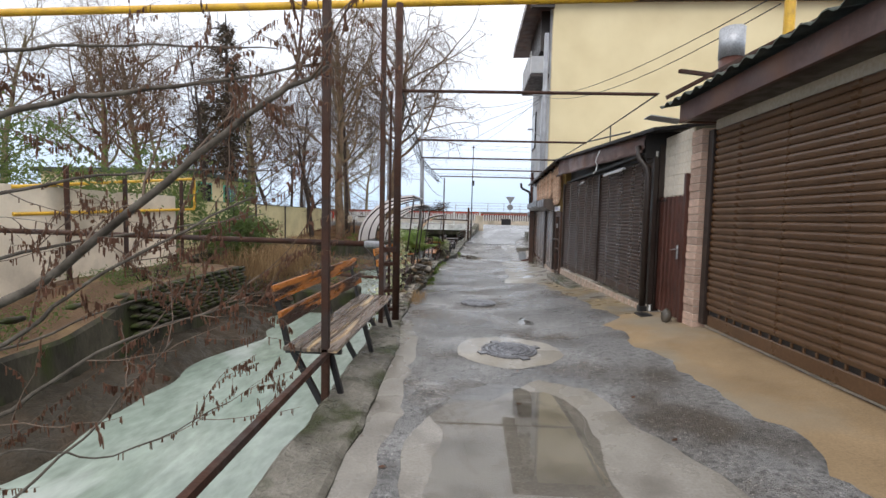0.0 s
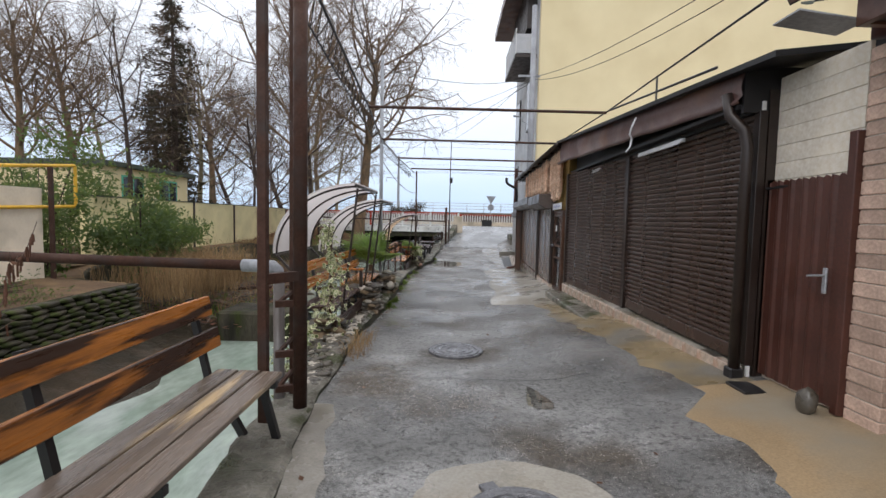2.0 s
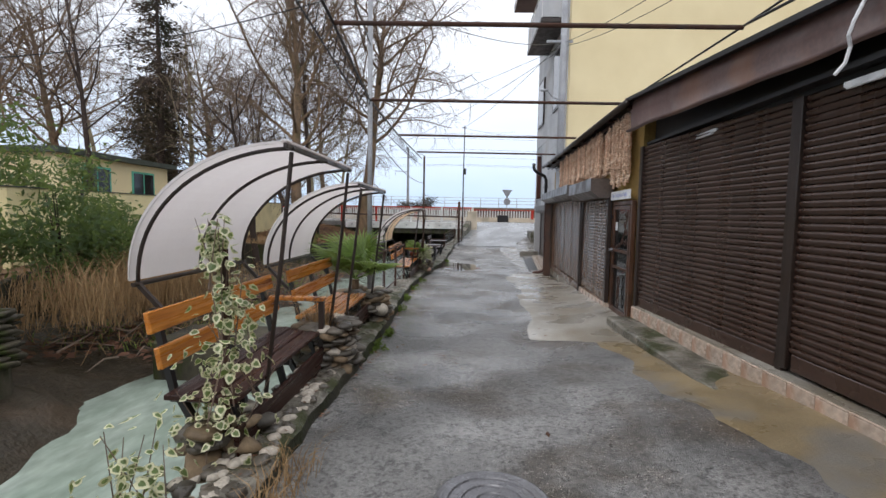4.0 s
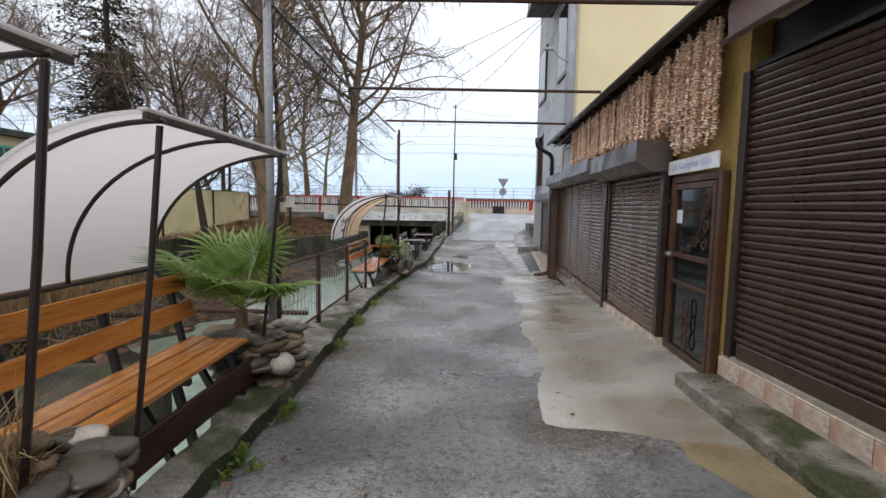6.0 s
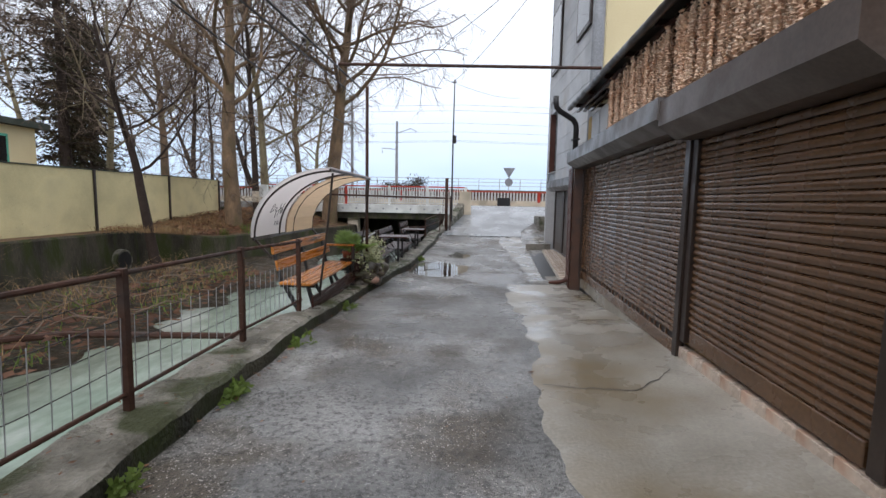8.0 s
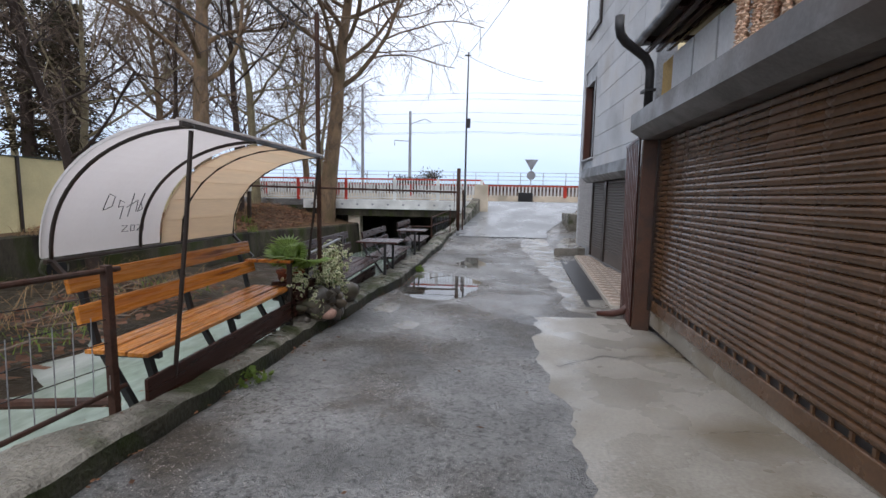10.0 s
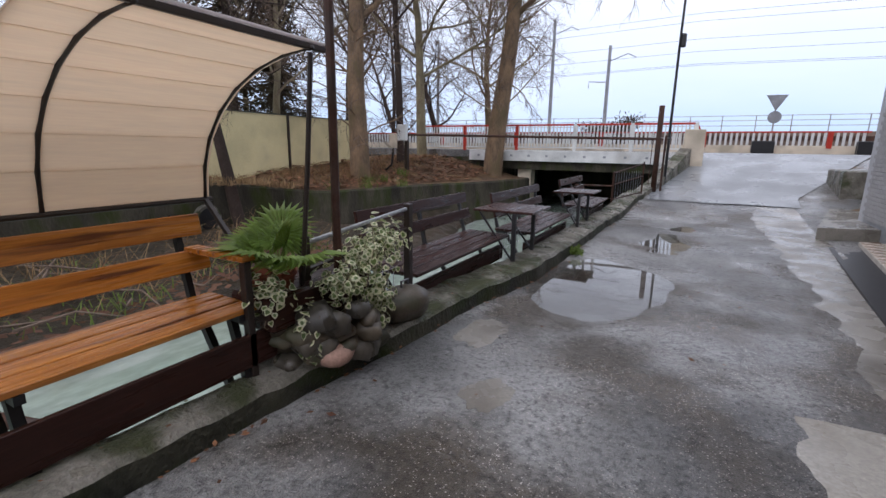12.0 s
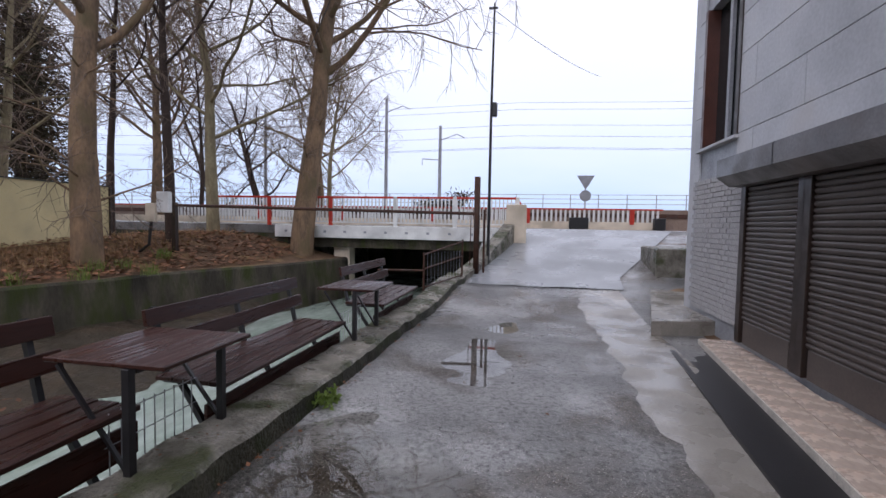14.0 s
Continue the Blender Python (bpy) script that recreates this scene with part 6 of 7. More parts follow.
def shrub(name, x, y, z, radii, n, size, label, material, seed, clumps=16, droop=0.2, stems=10):
    r = random.Random(seed)
    vs, fs, sv, sf = [], [], [], []
    leaf_cloud(vs, fs, (0, 0, radii[2] * 1.0), radii, n, size, r, clumps, 0.35, droop)
    for k in range(stems):
        a = r.uniform(0, 6.28)
        tipp = Vector((math.cos(a) * radii[0] * r.uniform(0.2, 0.8), math.sin(a) * radii[1] * r.uniform(0.2, 0.8), radii[2] * r.uniform(1.0, 1.9)))
        tube_into(sv, sf, [Vector((tipp.x * 0.15, tipp.y * 0.15, -0.15)), tipp * 0.5 + Vector((0, 0, 0.15)), tipp], 0.02, 0.006, 4)
    t = thing(name, x, y, z, label, "shrub")
    part("stemwork", (sv, sf), M_DKBARK, t)
    part("foliage", (vs, fs), material, t)
    return t


shrub("evergreen_shrub", -8.3, 15.6, -0.3, (1.1, 1.3, 1.2), 5200, 0.16, "dense green evergreen shrub by the garden wall", M_EVERGREEN, 1)
shrub("evergreen_shrub", -9.6, 13.9, 0.0, (1.0, 0.9, 1.5), 3600, 0.16, "dense green evergreen shrub by the garden wall", M_EVERGREEN, 2)
shrub("evergreen_shrub", -9.2, 18.2, 0.1, (1.0, 1.2, 1.0), 3600, 0.15, "pale green shrub before the yellow wall", M_EVERGREEN, 3)
shrub("evergreen_shrub", -12.8, 18.5, 0.0, (2.2, 1.6, 2.0), 5200, 0.2, "large evergreen behind the boundary wall", M_EVERGREEN, 4)
shrub("evergreen_shrub", -12.6, 11.0, 1.2, (3.2, 1.6, 1.4), 9500, 0.14, "green hedge showing over the cream wall", M_EVERGREEN, 5)
shrub("evergreen_shrub", -11.6, 6.0, 1.4, (2.0, 2.6, 1.2), 8500, 0.14, "green hedge showing over the cream wall", M_EVERGREEN, 6)
shrub("evergreen_shrub", -4.6, 52.0, 0.9, (1.7, 1.2, 1.25), 3600, 0.22, "rounded dark green bush beyond the road", M_CONIFER, 7)
shrub("bramble", -7.2, 4.5, -0.5, (0.8, 3.0, 0.3), 5200, 0.07, "low brambles and ivy on top of the stream wall", M_EVERGREEN, 8, stems=60, clumps=40)
shrub("bramble", -6.9, 9.6, 0.05, (0.5, 1.6, 0.2), 2200, 0.06, "low brambles and ivy on top of the stream wall", M_EVERGREEN, 18, stems=30, clumps=24)


def blades(name, spots, per, length, material, label, category, seed, kind="stuff", lean=0.5, width=0.008, spread=0.12):
    """Tufts of bent blades, one mesh."""
    r = random.Random(seed)
    vs, fs = [], []
    for (x, y, z) in spots:
        for _ in range(per):
            a = r.uniform(0, 6.28)
            L = length * r.uniform(0.5, 1.2)
            o = Vector((x + r.gauss(0, spread), y + r.gauss(0, spread), z))
            h = Vector((math.cos(a), math.sin(a), 0)) * (L * lean * r.uniform(0.4, 1.3))
            s = Vector((-math.sin(a), math.cos(a), 0)) * width
            b = len(vs)
            m1 = o + h * 0.35 + Vector((0, 0, L * 0.6))
            m2 = o + h + Vector((0, 0, L * r.uniform(0.55, 1.0)))
            vs.extend((o - s, o + s, m1 + s * 0.8, m1 - s * 0.8, m2))
            fs.extend(((b, b + 1, b + 2, b + 3), (b + 3, b + 2, b + 4)))
    return tagged(part(name, (vs, fs), material), label, category, kind=kind)


r = random.Random(77)
M_LEAFRED = mat("fallen_leaf", (0.24, 0.115, 0.06), rough=0.7, scale=4, fine=30, bump=0.1, per_island=0.45)
blades("dry_reeds", [(r.uniform(-8.3, -6.3), r.uniform(14.0, 18.6), -0.75 + r.uniform(0, 0.5)) for _ in range(110)], 22, 1.25, M_REED, "dry tan reeds bending over the stream bank", "reeds", 3, lean=0.7, width=0.007, spread=0.2)
blades("dry_grass", [(gx, gy, bank_top(gx, gy)) for gx, gy in [(r.uniform(-10.4, -8.9), r.uniform(26, 37)) for _ in range(190)]], 14, 0.28, M_REED, "straw-coloured grass on the bank", "grass", 4, lean=0.9, width=0.006, spread=0.16)
blades("green_grass", [(-8.3, 31.0, -0.02), (-8.2, 31.6, 0.0), (-7.7, 30.2, -0.08), (-7.35, 31.5, -0.1), (-8.3, 29.3, -0.1), (-8.6, 33.2, 0.15), (-8.3, 33.0, 0.12)], 40, 0.34, M_GRASS, "green grass tufts on the stream wall", "grass", 5, lean=0.8, width=0.007, spread=0.1)
blades("stream_weeds", [(r.uniform(-8.5, -5.6), r.uniform(14.5, 27), -1.15 + r.uniform(0, 0.1)) for _ in range(60)], 14, 0.26, M_GRASS, "low green and yellow weeds on the mud bank", "weeds", 15, lean=1.1, width=0.010, spread=0.22)
blades("stream_straw", [(r.uniform(-9.8, -5.6), r.uniform(14, 28), -1.1 + r.uniform(0, 0.15)) for _ in range(70)], 10, 0.6, M_REED, "flattened straw lying along the mud bank", "straw", 16, lean=1.6, width=0.006, spread=0.3)
blades("kerb_grass", [(-0.98, 8.25 + 0.14 * k, 0.03) for k in range(6)], 34, 0.22, M_REED, "dry straw tuft at the foot of the kerb", "grass", 6, lean=0.9, width=0.003, spread=0.07)
weeds_at = [(kerb_x(y) + 0.05, y, gz(-1, y)) for y in (12.1, 12.9, 14.7, 15.9, 16.0, 17.3, 26.2, 26.3, 19.4)]
wv, wf = [], []
for (x, y, z) in weeds_at:
    leaf_cloud(wv, wf, (x + 0.02, y, z + 0.05), (0.09, 0.14, 0.05), 110, 0.055, r, 6, 0.6)
tagged(part("kerb_weeds", (wv, wf), M_GRASS), "small green weeds growing at the kerb", "weeds", kind="stuff")


def litter(name, n, area, zf, size, material, label, seed, flat=True):
    q = random.Random(seed)
    vs, fs = [], []
    for _ in range(n):
        x, y = q.uniform(area[0], area[1]), q.uniform(area[2], area[3])
        if isinstance(zf, (int, float)):
            z = zf
        else:
            z = zf(x, y)
        if z is None:
            continue
        a, L = q.uniform(0, 6.28), size * q.uniform(0.5, 1.3)
        d = Vector((math.cos(a), math.sin(a), q.uniform(-0.25, 0.35)))
        s = Vector((-math.sin(a), math.cos(a), q.uniform(-0.3, 0.3)))
        p = Vector((x, y, z + 0.008 + q.uniform(0, 0.02 if flat else 0.08)))
        b = len(vs)
        vs.extend((p, p + d * L * 0.5 + s * L * 0.3, p + d * L, p + d * L * 0.5 - s * L * 0.3))
        fs.append((b, b + 1, b + 2, b + 3))
    return tagged(part(name, (vs, fs), material), label, "leaves", kind="stuff")


litter("fallen_leaves", 7500, (-11.0, -6.6, 26.5, 37.6), lambda x, y: bank_top(x, y) + 0.03 if x < lerp_table(FARW, y) - 0.1 else None, 0.14, M_LEAFRED, "brown fallen leaves covering the bank", 3, flat=False)
litter("fallen_leaves_lane", 420, (-1.2, 1.5, 1, 32), lambda x, y: (lane_z(x, y) if x > kerb_x(y) + 0.03 and (x < kerb_x(y) + 0.35 or hash((round(x * 91), round(y * 53))) % 5 == 0) else None), 0.05, M_LEAFDRY, "scattered wet brown leaves and bits on the lane", 4)
litter("kerb_foot_leaves", 4200, (-1.3, -0.2, 9.5, 32), lambda x, y: (lane_z(x, y) + 0.004 if kerb_x(y) + 0.01 < x < kerb_x(y) + 0.05 + 0.16 * abs(noise.noise(Vector((0, y * 0.8, 3)))) else None), 0.045, M_LEAFRED, "line of wet reddish leaves at the kerb foot", 14)
litter("kerb_bits", 900, (-1.65, -0.5, 8.3, 32), lambda x, y: (kz(y) + 0.008 if kerb_x(y) - 0.42 < x < kerb_x(y) - 0.06 else None), 0.035, M_LEAFDRY, "small leaf bits and grit on the kerb top", 5)
litter("stream_debris", 1500, (-8.2, -5.0, 14, 27), lambda x, y: -1.08 + 0.1 * math.sin(x * 3 + y), 0.2, M_LEAFDRY, "dead leaves and debris on the mud bank", 6, flat=False)
dead = bmesh.new()
for k in range(70):
    x, y = r.uniform(-8.0, -5.6), r.uniform(13, 26)
    a = r.uniform(0, 6.28)
    L = r.uniform(0.4, 1.6)
    z = -1.05 + r.uniform(0, 0.25)
    tube(dead, [(x, y, z), (x + math.cos(a) * L * 0.5, y + math.sin(a) * L * 0.5, z + r.uniform(0, 0.25)), (x + math.cos(a) * L, y + math.sin(a) * L, z + r.uniform(-0.05, 0.3))], [0.02, 0.014, 0.005], 5)
tagged(part("dead_branches", dead, M_TWIG), "tangle of dead branches on the mud bank", "branches", kind="stuff")

# alder reaching over the stream
al = thing("alder_tree", -3.5, 2.2, -1.5, "overhanging alder with bare branches, catkins and small dry cones", "tree")
tv, tf, bv, bf, cv, cf = [], [], [], [], [], []
tube_into(tv, tf, [Vector((0, 0, -0.2)), Vector((0.02, 0.1, 2.4)), Vector((-0.1, 0.05, 4.2)), Vector((-0.1, 0.2, 6.5))], 0.11, 0.04, 8)
q = random.Random(5)
MAIN = [((0.02, 0.1, 2.3), (0.95, 0.3, 2.63), (2.10, 0.35, 3.55), (2.66, 0.45, 3.95), 0.036), ((0, 0.1, 3.3), (0.95, 0.5, 3.75), (1.6, 0.7, 3.9), (2.5, 1.0, 4.15), 0.024),
        ((0, 0.1, 2.0), (0.9, 0.2, 2.35), (1.4, 0.3, 2.75), (2.2, 0.5, 3.2), 0.018), ((0, 0.1, 1.7), (0.9, 0.1, 1.95), (1.5, 0.3, 2.35), (2.1, 0.6, 2.55), 0.018),
        ((0, 0, 1.2), (0.8, -0.2, 1.35), (1.3, 0.1, 1.75), (1.75, 0.4, 2.35), 0.014), ((0, 0, 1.4), (0.7, 0.4, 1.6), (1.2, 0.6, 1.5), (1.8, 0.9, 1.75), 0.010),
        ((0, 0, 3.7), (0.6, 0.4, 4.0), (1.2, 0.8, 4.2), (2.0, 1.3, 4.35), 0.016), ((0, 0, 2.9), (0.5, 0.6, 3.2), (1.0, 1.2, 3.4), (1.7, 2.0, 3.5), 0.016),
        ((0, 0, 2.5), (0.4, 0.8, 2.8), (0.9, 1.6, 2.95), (1.3, 2.6, 3.1), 0.016), ((0, 0, 2.0), (0.5, 0.7, 2.2), (0.9, 1.5, 2.4), (1.5, 2.3, 2.3), 0.013)]


def bits(p):
    kind = q.random()
    if kind < 0.55:
        tube_into(cv, cf, [p, p + Vector((q.gauss(0, 0.004), q.gauss(0, 0.004), -q.uniform(0.03, 0.06)))], 0.0035, 0.003, 4)
    elif kind < 0.88:
        c = p + Vector((0, 0, -0.012))
        tube_into(cv, cf, [c + Vector((0, 0, 0.01)), c, c + Vector((0, 0, -0.016))], 0.004, 0.007, 5)
    else:
        d = (unit(q) + Vector((0, 0, -1))).normalized()
        s = d.orthogonal().normalized()
        L = q.uniform(0.018, 0.04)
        b = len(cv)
        cv.extend((p, p + d * L * 0.5 + s * L * 0.3, p + d * L, p + d * L * 0.5 - s * L * 0.3))
        cf.append((b, b + 1, b + 2, b + 3))


def twig(p, d, L, rad, level):
    line = [p.copy()]
    for i in range(5):
        d = (d + unit(q) * 0.22).normalized()
        p = p + d * (L / 5)
        line.append(p.copy())
    tube_into(bv, bf, line, rad, max(0.0012, rad * 0.4), 4)
    for k in range(9):
        f = q.random() * 4.99
        bits(line[int(f)].lerp(line[int(f) + 1], f % 1))
    if level < 2:
        for k in range(2):
            f = 0.8 + q.random() * 4.1
            twig(line[int(f)].lerp(line[min(5, int(f) + 1)], f % 1), (d + unit(q) * 0.8).normalized(), L * q.uniform(0.4, 0.65), rad * 0.55, level + 1)


for a, b, c, e2, rad in MAIN:
    P = [Vector(v) for v in (a, b, c, e2)]
    line = []
    for i in range(3):
        for k in range(6):
            f = k / 6
            p0, p1, p2, p3 = P[max(0, i - 1)], P[i], P[i + 1], P[min(3, i + 2)]
            line.append(0.5 * ((2 * p1) + (p2 - p0) * f + (2 * p0 - 5 * p1 + 4 * p2 - p3) * f * f + (3 * p1 - p0 - 3 * p2 + p3) * f ** 3) + unit(q) * 0.012)
    line.append(P[3])
    tube_into(tv, tf, line, rad, rad * 0.3, 7)
    for k in range(8):
        f = 3 + q.random() * 14.9
        i = int(f)
        dd = (line[i + 1] - line[i]).normalized()
        twig(line[i].lerp(line[i + 1], f % 1), (dd * 0.8 + unit(q) * 0.7).normalized(), q.uniform(0.35, 0.85), rad * 0.2 + 0.001, 0)
part("trunk", (tv, tf), M_ALDER, al, smooth=True)
part("twigwork", (bv, bf), M_TWIG, al)
part("foliage", (cv, cf), M_LEAFDRY, al, "brown catkins, cones and withered leaves")

# ---- planters, rocks, palms, ivy ----
M_TANSTONE = mat("tan_stone", (0.20, 0.145, 0.09), rough=0.5, rough_var=0.15, scale=6, fine=40, bump=0.35, dist=0.01, per_object=0.4)
M_MOSSSTONE = mat("mossy_boulder", (0.10, 0.078, 0.052), per_object=0.35, rough=0.45, rough_var=0.12, scale=4, fine=40, stain=(0.055, 0.052, 0.026), stain_scale=5, bump=0.3)
stones = [part("stone", boulder(0.09, 0.13, 0.04, 40 + k, 0.2), M_STONE, smooth=True) for k in range(4)] + [part("stone", boulder(0.085, 0.12, 0.038, 50 + k, 0.2), M_TANSTONE, smooth=True) for k in range(3)] + [part("stone", boulder(0.07, 0.10, 0.04, 57, 0.2), M_PALESTONE, smooth=True)]


mossy = [part("stone", boulder(0.085, 0.12, 0.042, 70 + k, 0.2), M_MOSSSTONE, smooth=True) for k in range(3)] + [part("stone", boulder(0.08, 0.11, 0.04, 75 + k, 0.2), M_STONE, smooth=True) for k in range(2)]


def rock_pile(x, y, z, rx, ry, h, n, label, seed, big=1.0, plump=1.0):
    q2 = random.Random(seed)
    t = thing("rock_planter", x, y, z, label, "planter", "stone planters")
    part("core", lathe([(0.72, -0.1), (0.66, h * 0.75), (0.55, h * 0.8)], 14), M_SOIL, t, "soil core").matrix_basis = Matrix.Diagonal((rx, ry, 1, 1))
    for k in range(n):
        f = k / n
        a = k * 2.39996 + q2.uniform(-0.3, 0.3)
        zz = h * f * 0.95 + 0.03
        sc = q2.uniform(0.75, 1.35) * big
        o = again(q2.choice(mossy if plump > 1 else stones), "stone", t)
        o.matrix_basis = pose(rx * 0.82 * math.cos(a), ry * 0.82 * math.sin(a), zz, q2.uniform(-9, 9), q2.uniform(-9, 9), q2.uniform(0, 360)) @ Matrix.Diagonal((sc, sc * q2.uniform(0.8, 1.2), sc * plump * q2.uniform(0.7, 1.2), 1))
    return t


def palm(x, y, z, n, size, label, seed, trunk=0.35):
    q2 = random.Random(seed)
    t = thing("fan_palm", x, y, z, label, "palm")
    part("trunk", tubed([(0, 0, -0.1), (0, 0, trunk)], [0.07, 0.05], 10), M_BARK, t)
    for k in range(n):
        a = k * 2.39996
        el = 0.38 + 0.95 * ((k * 0.618) % 1.0) ** 1.2
        d = Vector((math.cos(a) * math.cos(el), math.sin(a) * math.cos(el), math.sin(el)))
        L = size * q2.uniform(0.75, 1.1)
        hub = Vector((0, 0, trunk)) + d * (L * 0.55)
        vs, fs = [], []
        tube_into(vs, fs, [Vector((0, 0, trunk)), hub], 0.008, 0.006, 4)
        side = d.cross(Vector((0, 0, 1)))
        side = side.normalized() if side.length > 0.05 else Vector((1, 0, 0))
        upn = side.cross(d).normalized()
        for m in range(23):
            an = radians(-112 + 224 * m / 22)
            dr = (d * math.cos(an) + side * math.sin(an)).normalized()
            LL = L * 0.62 * (0.75 + 0.25 * math.cos(an)) * q2.uniform(0.92, 1.05)
            w = (upn.cross(dr)).normalized() * 0.018
            p1, p2 = hub + dr * LL * 0.55 + upn * 0.02, hub + dr * LL - Vector((0, 0, 0.16 * LL)) + upn * 0.01
            b = len(vs)
            vs.extend((hub - w * 0.2, hub + w * 0.2, p1 + w, p1 - w, p1 + upn * 0.012, p2))
            fs.extend(((b, b + 4, b + 3), (b + 1, b + 2, b + 4), (b + 3, b + 4, b + 5), (b + 4, b + 2, b + 5)))
        part("frond", (vs, fs), M_PALM, t)
    return t


def ivy(x, y, z, spots, n, label, seed, size=0.058):
    q2 = random.Random(seed)
    vs, fs, sv, sf, rims = [], [], [], [], []
    outline = ((0, -0.42), (0.34, -0.5), (0.52, -0.12), (0.3, 0.3), (0, 0.6), (-0.3, 0.3), (-0.52, -0.12), (-0.34, -0.5))
    for (cx, cy, cz, rr, rh) in spots:
        for k in range(n):
            d = unit(q2) * (0.3 + 1.2 * q2.random() ** 1.5)
            at = Vector((cx + d.x * rr, cy + d.y * rr, cz + d.z * rh))
            face = (d + unit(q2) * 0.7 + Vector((0, 0, 0.5))).normalized()
            tip = (Vector((0, 0, -1)) + unit(q2) * 0.6)
            tip = (tip - face * tip.dot(face)).normalized()
            side, s, b0 = tip.cross(face), size * q2.uniform(0.6, 1.1), len(vs)
            for shrink in (1.0, 0.45 + 0.3 * q2.random()):
                for u, v in outline:
                    vs.append(tuple(at + side * (u * s * shrink) + tip * (v * s * shrink) + face * (-0.25 * s * abs(u) * shrink)))
            fs.append(tuple(range(b0 + 8, b0 + 16)))
            rims.append(0)
            for e in range(8):
                fs.append((b0 + e, b0 + (e + 1) % 8, b0 + 8 + (e + 1) % 8, b0 + 8 + e))
                rims.append(1)
        for k in range(6):
            tube_into(sv, sf, [Vector((cx + q2.gauss(0, rr * 0.4), cy + q2.gauss(0, rr * 0.4), cz - rh * 1.1)), Vector((cx + q2.gauss(0, rr * 0.5), cy + q2.gauss(0, rr * 0.5), cz + rh * 0.9))], 0.005, 0.002, 4)
    t = thing("ivy_plant", x, y, z, label, "ivy", "variegated ivy")
    part("stemwork", (sv, sf), M_TWIG, t)
    lv = part("leaves", (vs, fs), M_IVY, t, "cream-edged green leaves")
    lv.data.materials.append(M_IVYRIM)
    lv.data.polygons.foreach_set("material_index", rims)
    return t


rock_pile(-1.5, 9.15, kz(9) - 0.05, 0.16, 0.3, 0.22, 16, "low pile of river stones on the kerb", 1)
ivp = thing("ivy_post", -1.42, 9.0, kz(9) - 0.05, "rusty post overgrown with ivy", "post")
part("post", tubed([(0, 0, 0), (0, 0, 1.3)], 0.02, 8), M_RUST, ivp)
ivy(-1.45, 8.9, kz(9), [(0, 0.05, 0.25, 0.28, 0.22), (0.02, 0.08, 0.6, 0.2, 0.25), (0.05, 0.1, 0.95, 0.15, 0.25), (0.0, 0.05, 1.25, 0.08, 0.2), (-0.15, -0.45, 0.1, 0.22, 0.3), (-0.2, -0.9, -0.1, 0.18, 0.3)], 110, "variegated ivy climbing a post and trailing over the wall", 3)
rock_pile(-1.40, 11.02, kz(11) - 0.05, 0.27, 0.38, 0.46, 105, "stacked flat river stones forming a planter", 2)
blades("planter_grass", [(-1.5, 11.0, kz(11) + 0.3)], 130, 0.42, M_REED, "dry grass tuft in the stone planter", "grass", 9, lean=1.0, width=0.004, spread=0.06)
rock_pile(-1.52, 13.42, kz(13.4) - 0.05, 0.36, 0.40, 0.46, 84, "round planter of stacked dark river stones", 3, 1.2)
ws = part("white_stone", boulder(0.12, 0.15, 0.095, 8, 0.1), M_PALESTONE, smooth=True)
ws.location = (-1.22, 13.2, kz(13.2) + 0.16)
tagged(ws, "smooth pale stone set in the planter wall", "stone")
palm(-1.66, 13.42, kz(13.4) + 0.33, 16, 0.85, "green fan palm in the stone planter", 4, trunk=0.25)
rock_pile(-1.34, 21.45, kz(21.4) - 0.04, 0.30, 0.46, 0.34, 46, "planter of stacked rounded mossy river stones", 5, 1.1, 1.6)
pk = part("pink_stone", boulder(0.10, 0.13, 0.08, 5, 0.15), M_PINKSTONE, smooth=True)
pk.location = (-1.08, 21.22, kz(21.2) + 0.05)
tagged(pk, "pinkish rock at the foot of the planter", "stone")
bs = thing("round_boulder", -1.14, 22.12, kz(22.1) + 0.13, "rounded mossy boulder with an iron loop resting on the kerb", "stone")
part("stone", boulder(0.20, 0.27, 0.16, 6, 0.12), M_MOSSSTONE, bs, smooth=True)
part("loop", tubed([(0, -0.05, 0.13), (0, -0.05, 0.20), (0, 0.05, 0.20), (0, 0.05, 0.13)], 0.009, 6), M_IRON, bs, "small iron lifting loop")
pot = thing("plant_pot", -1.5, 21.3, kz(21.3) + 0.22, "terracotta trough holding a palm and ivy", "pot")
part("trough", boxed(-0.16, 0.22, -0.42, 0.55, 0.04, 0.27, 0.02), M_DKWOOD, pot, "dark brown trough")
part("pot", lathe([(0.11, 0.1), (0.15, 0.34), (0.165, 0.35), (0.165, 0.38), (0.14, 0.38), (0.12, 0.3)], 18), M_TERRACOTTA, pot, smooth=True).location = (0, -0.22, 0)
palm(-1.52, 21.15, kz(21.3) + 0.5, 15, 0.5, "small bright green fan palm in a pot", 6, trunk=0.06)
ivy(-1.28, 21.6, kz(21.5) + 0.42, [(0.05, 0.1, 0.18, 0.22, 0.16), (0.0, 0.35, 0.25, 0.2, 0.16), (0.1, -0.2, 0.05, 0.16, 0.12), (0.18, 0.1, -0.12, 0.1, 0.2), (-0.1, -0.65, 0.05, 0.12, 0.14), (0.1, -0.5, -0.2, 0.08, 0.16)], 210, "variegated ivy spilling from the trough", 7)
for o in stones + mossy:
    bpy.data.objects.remove(o)
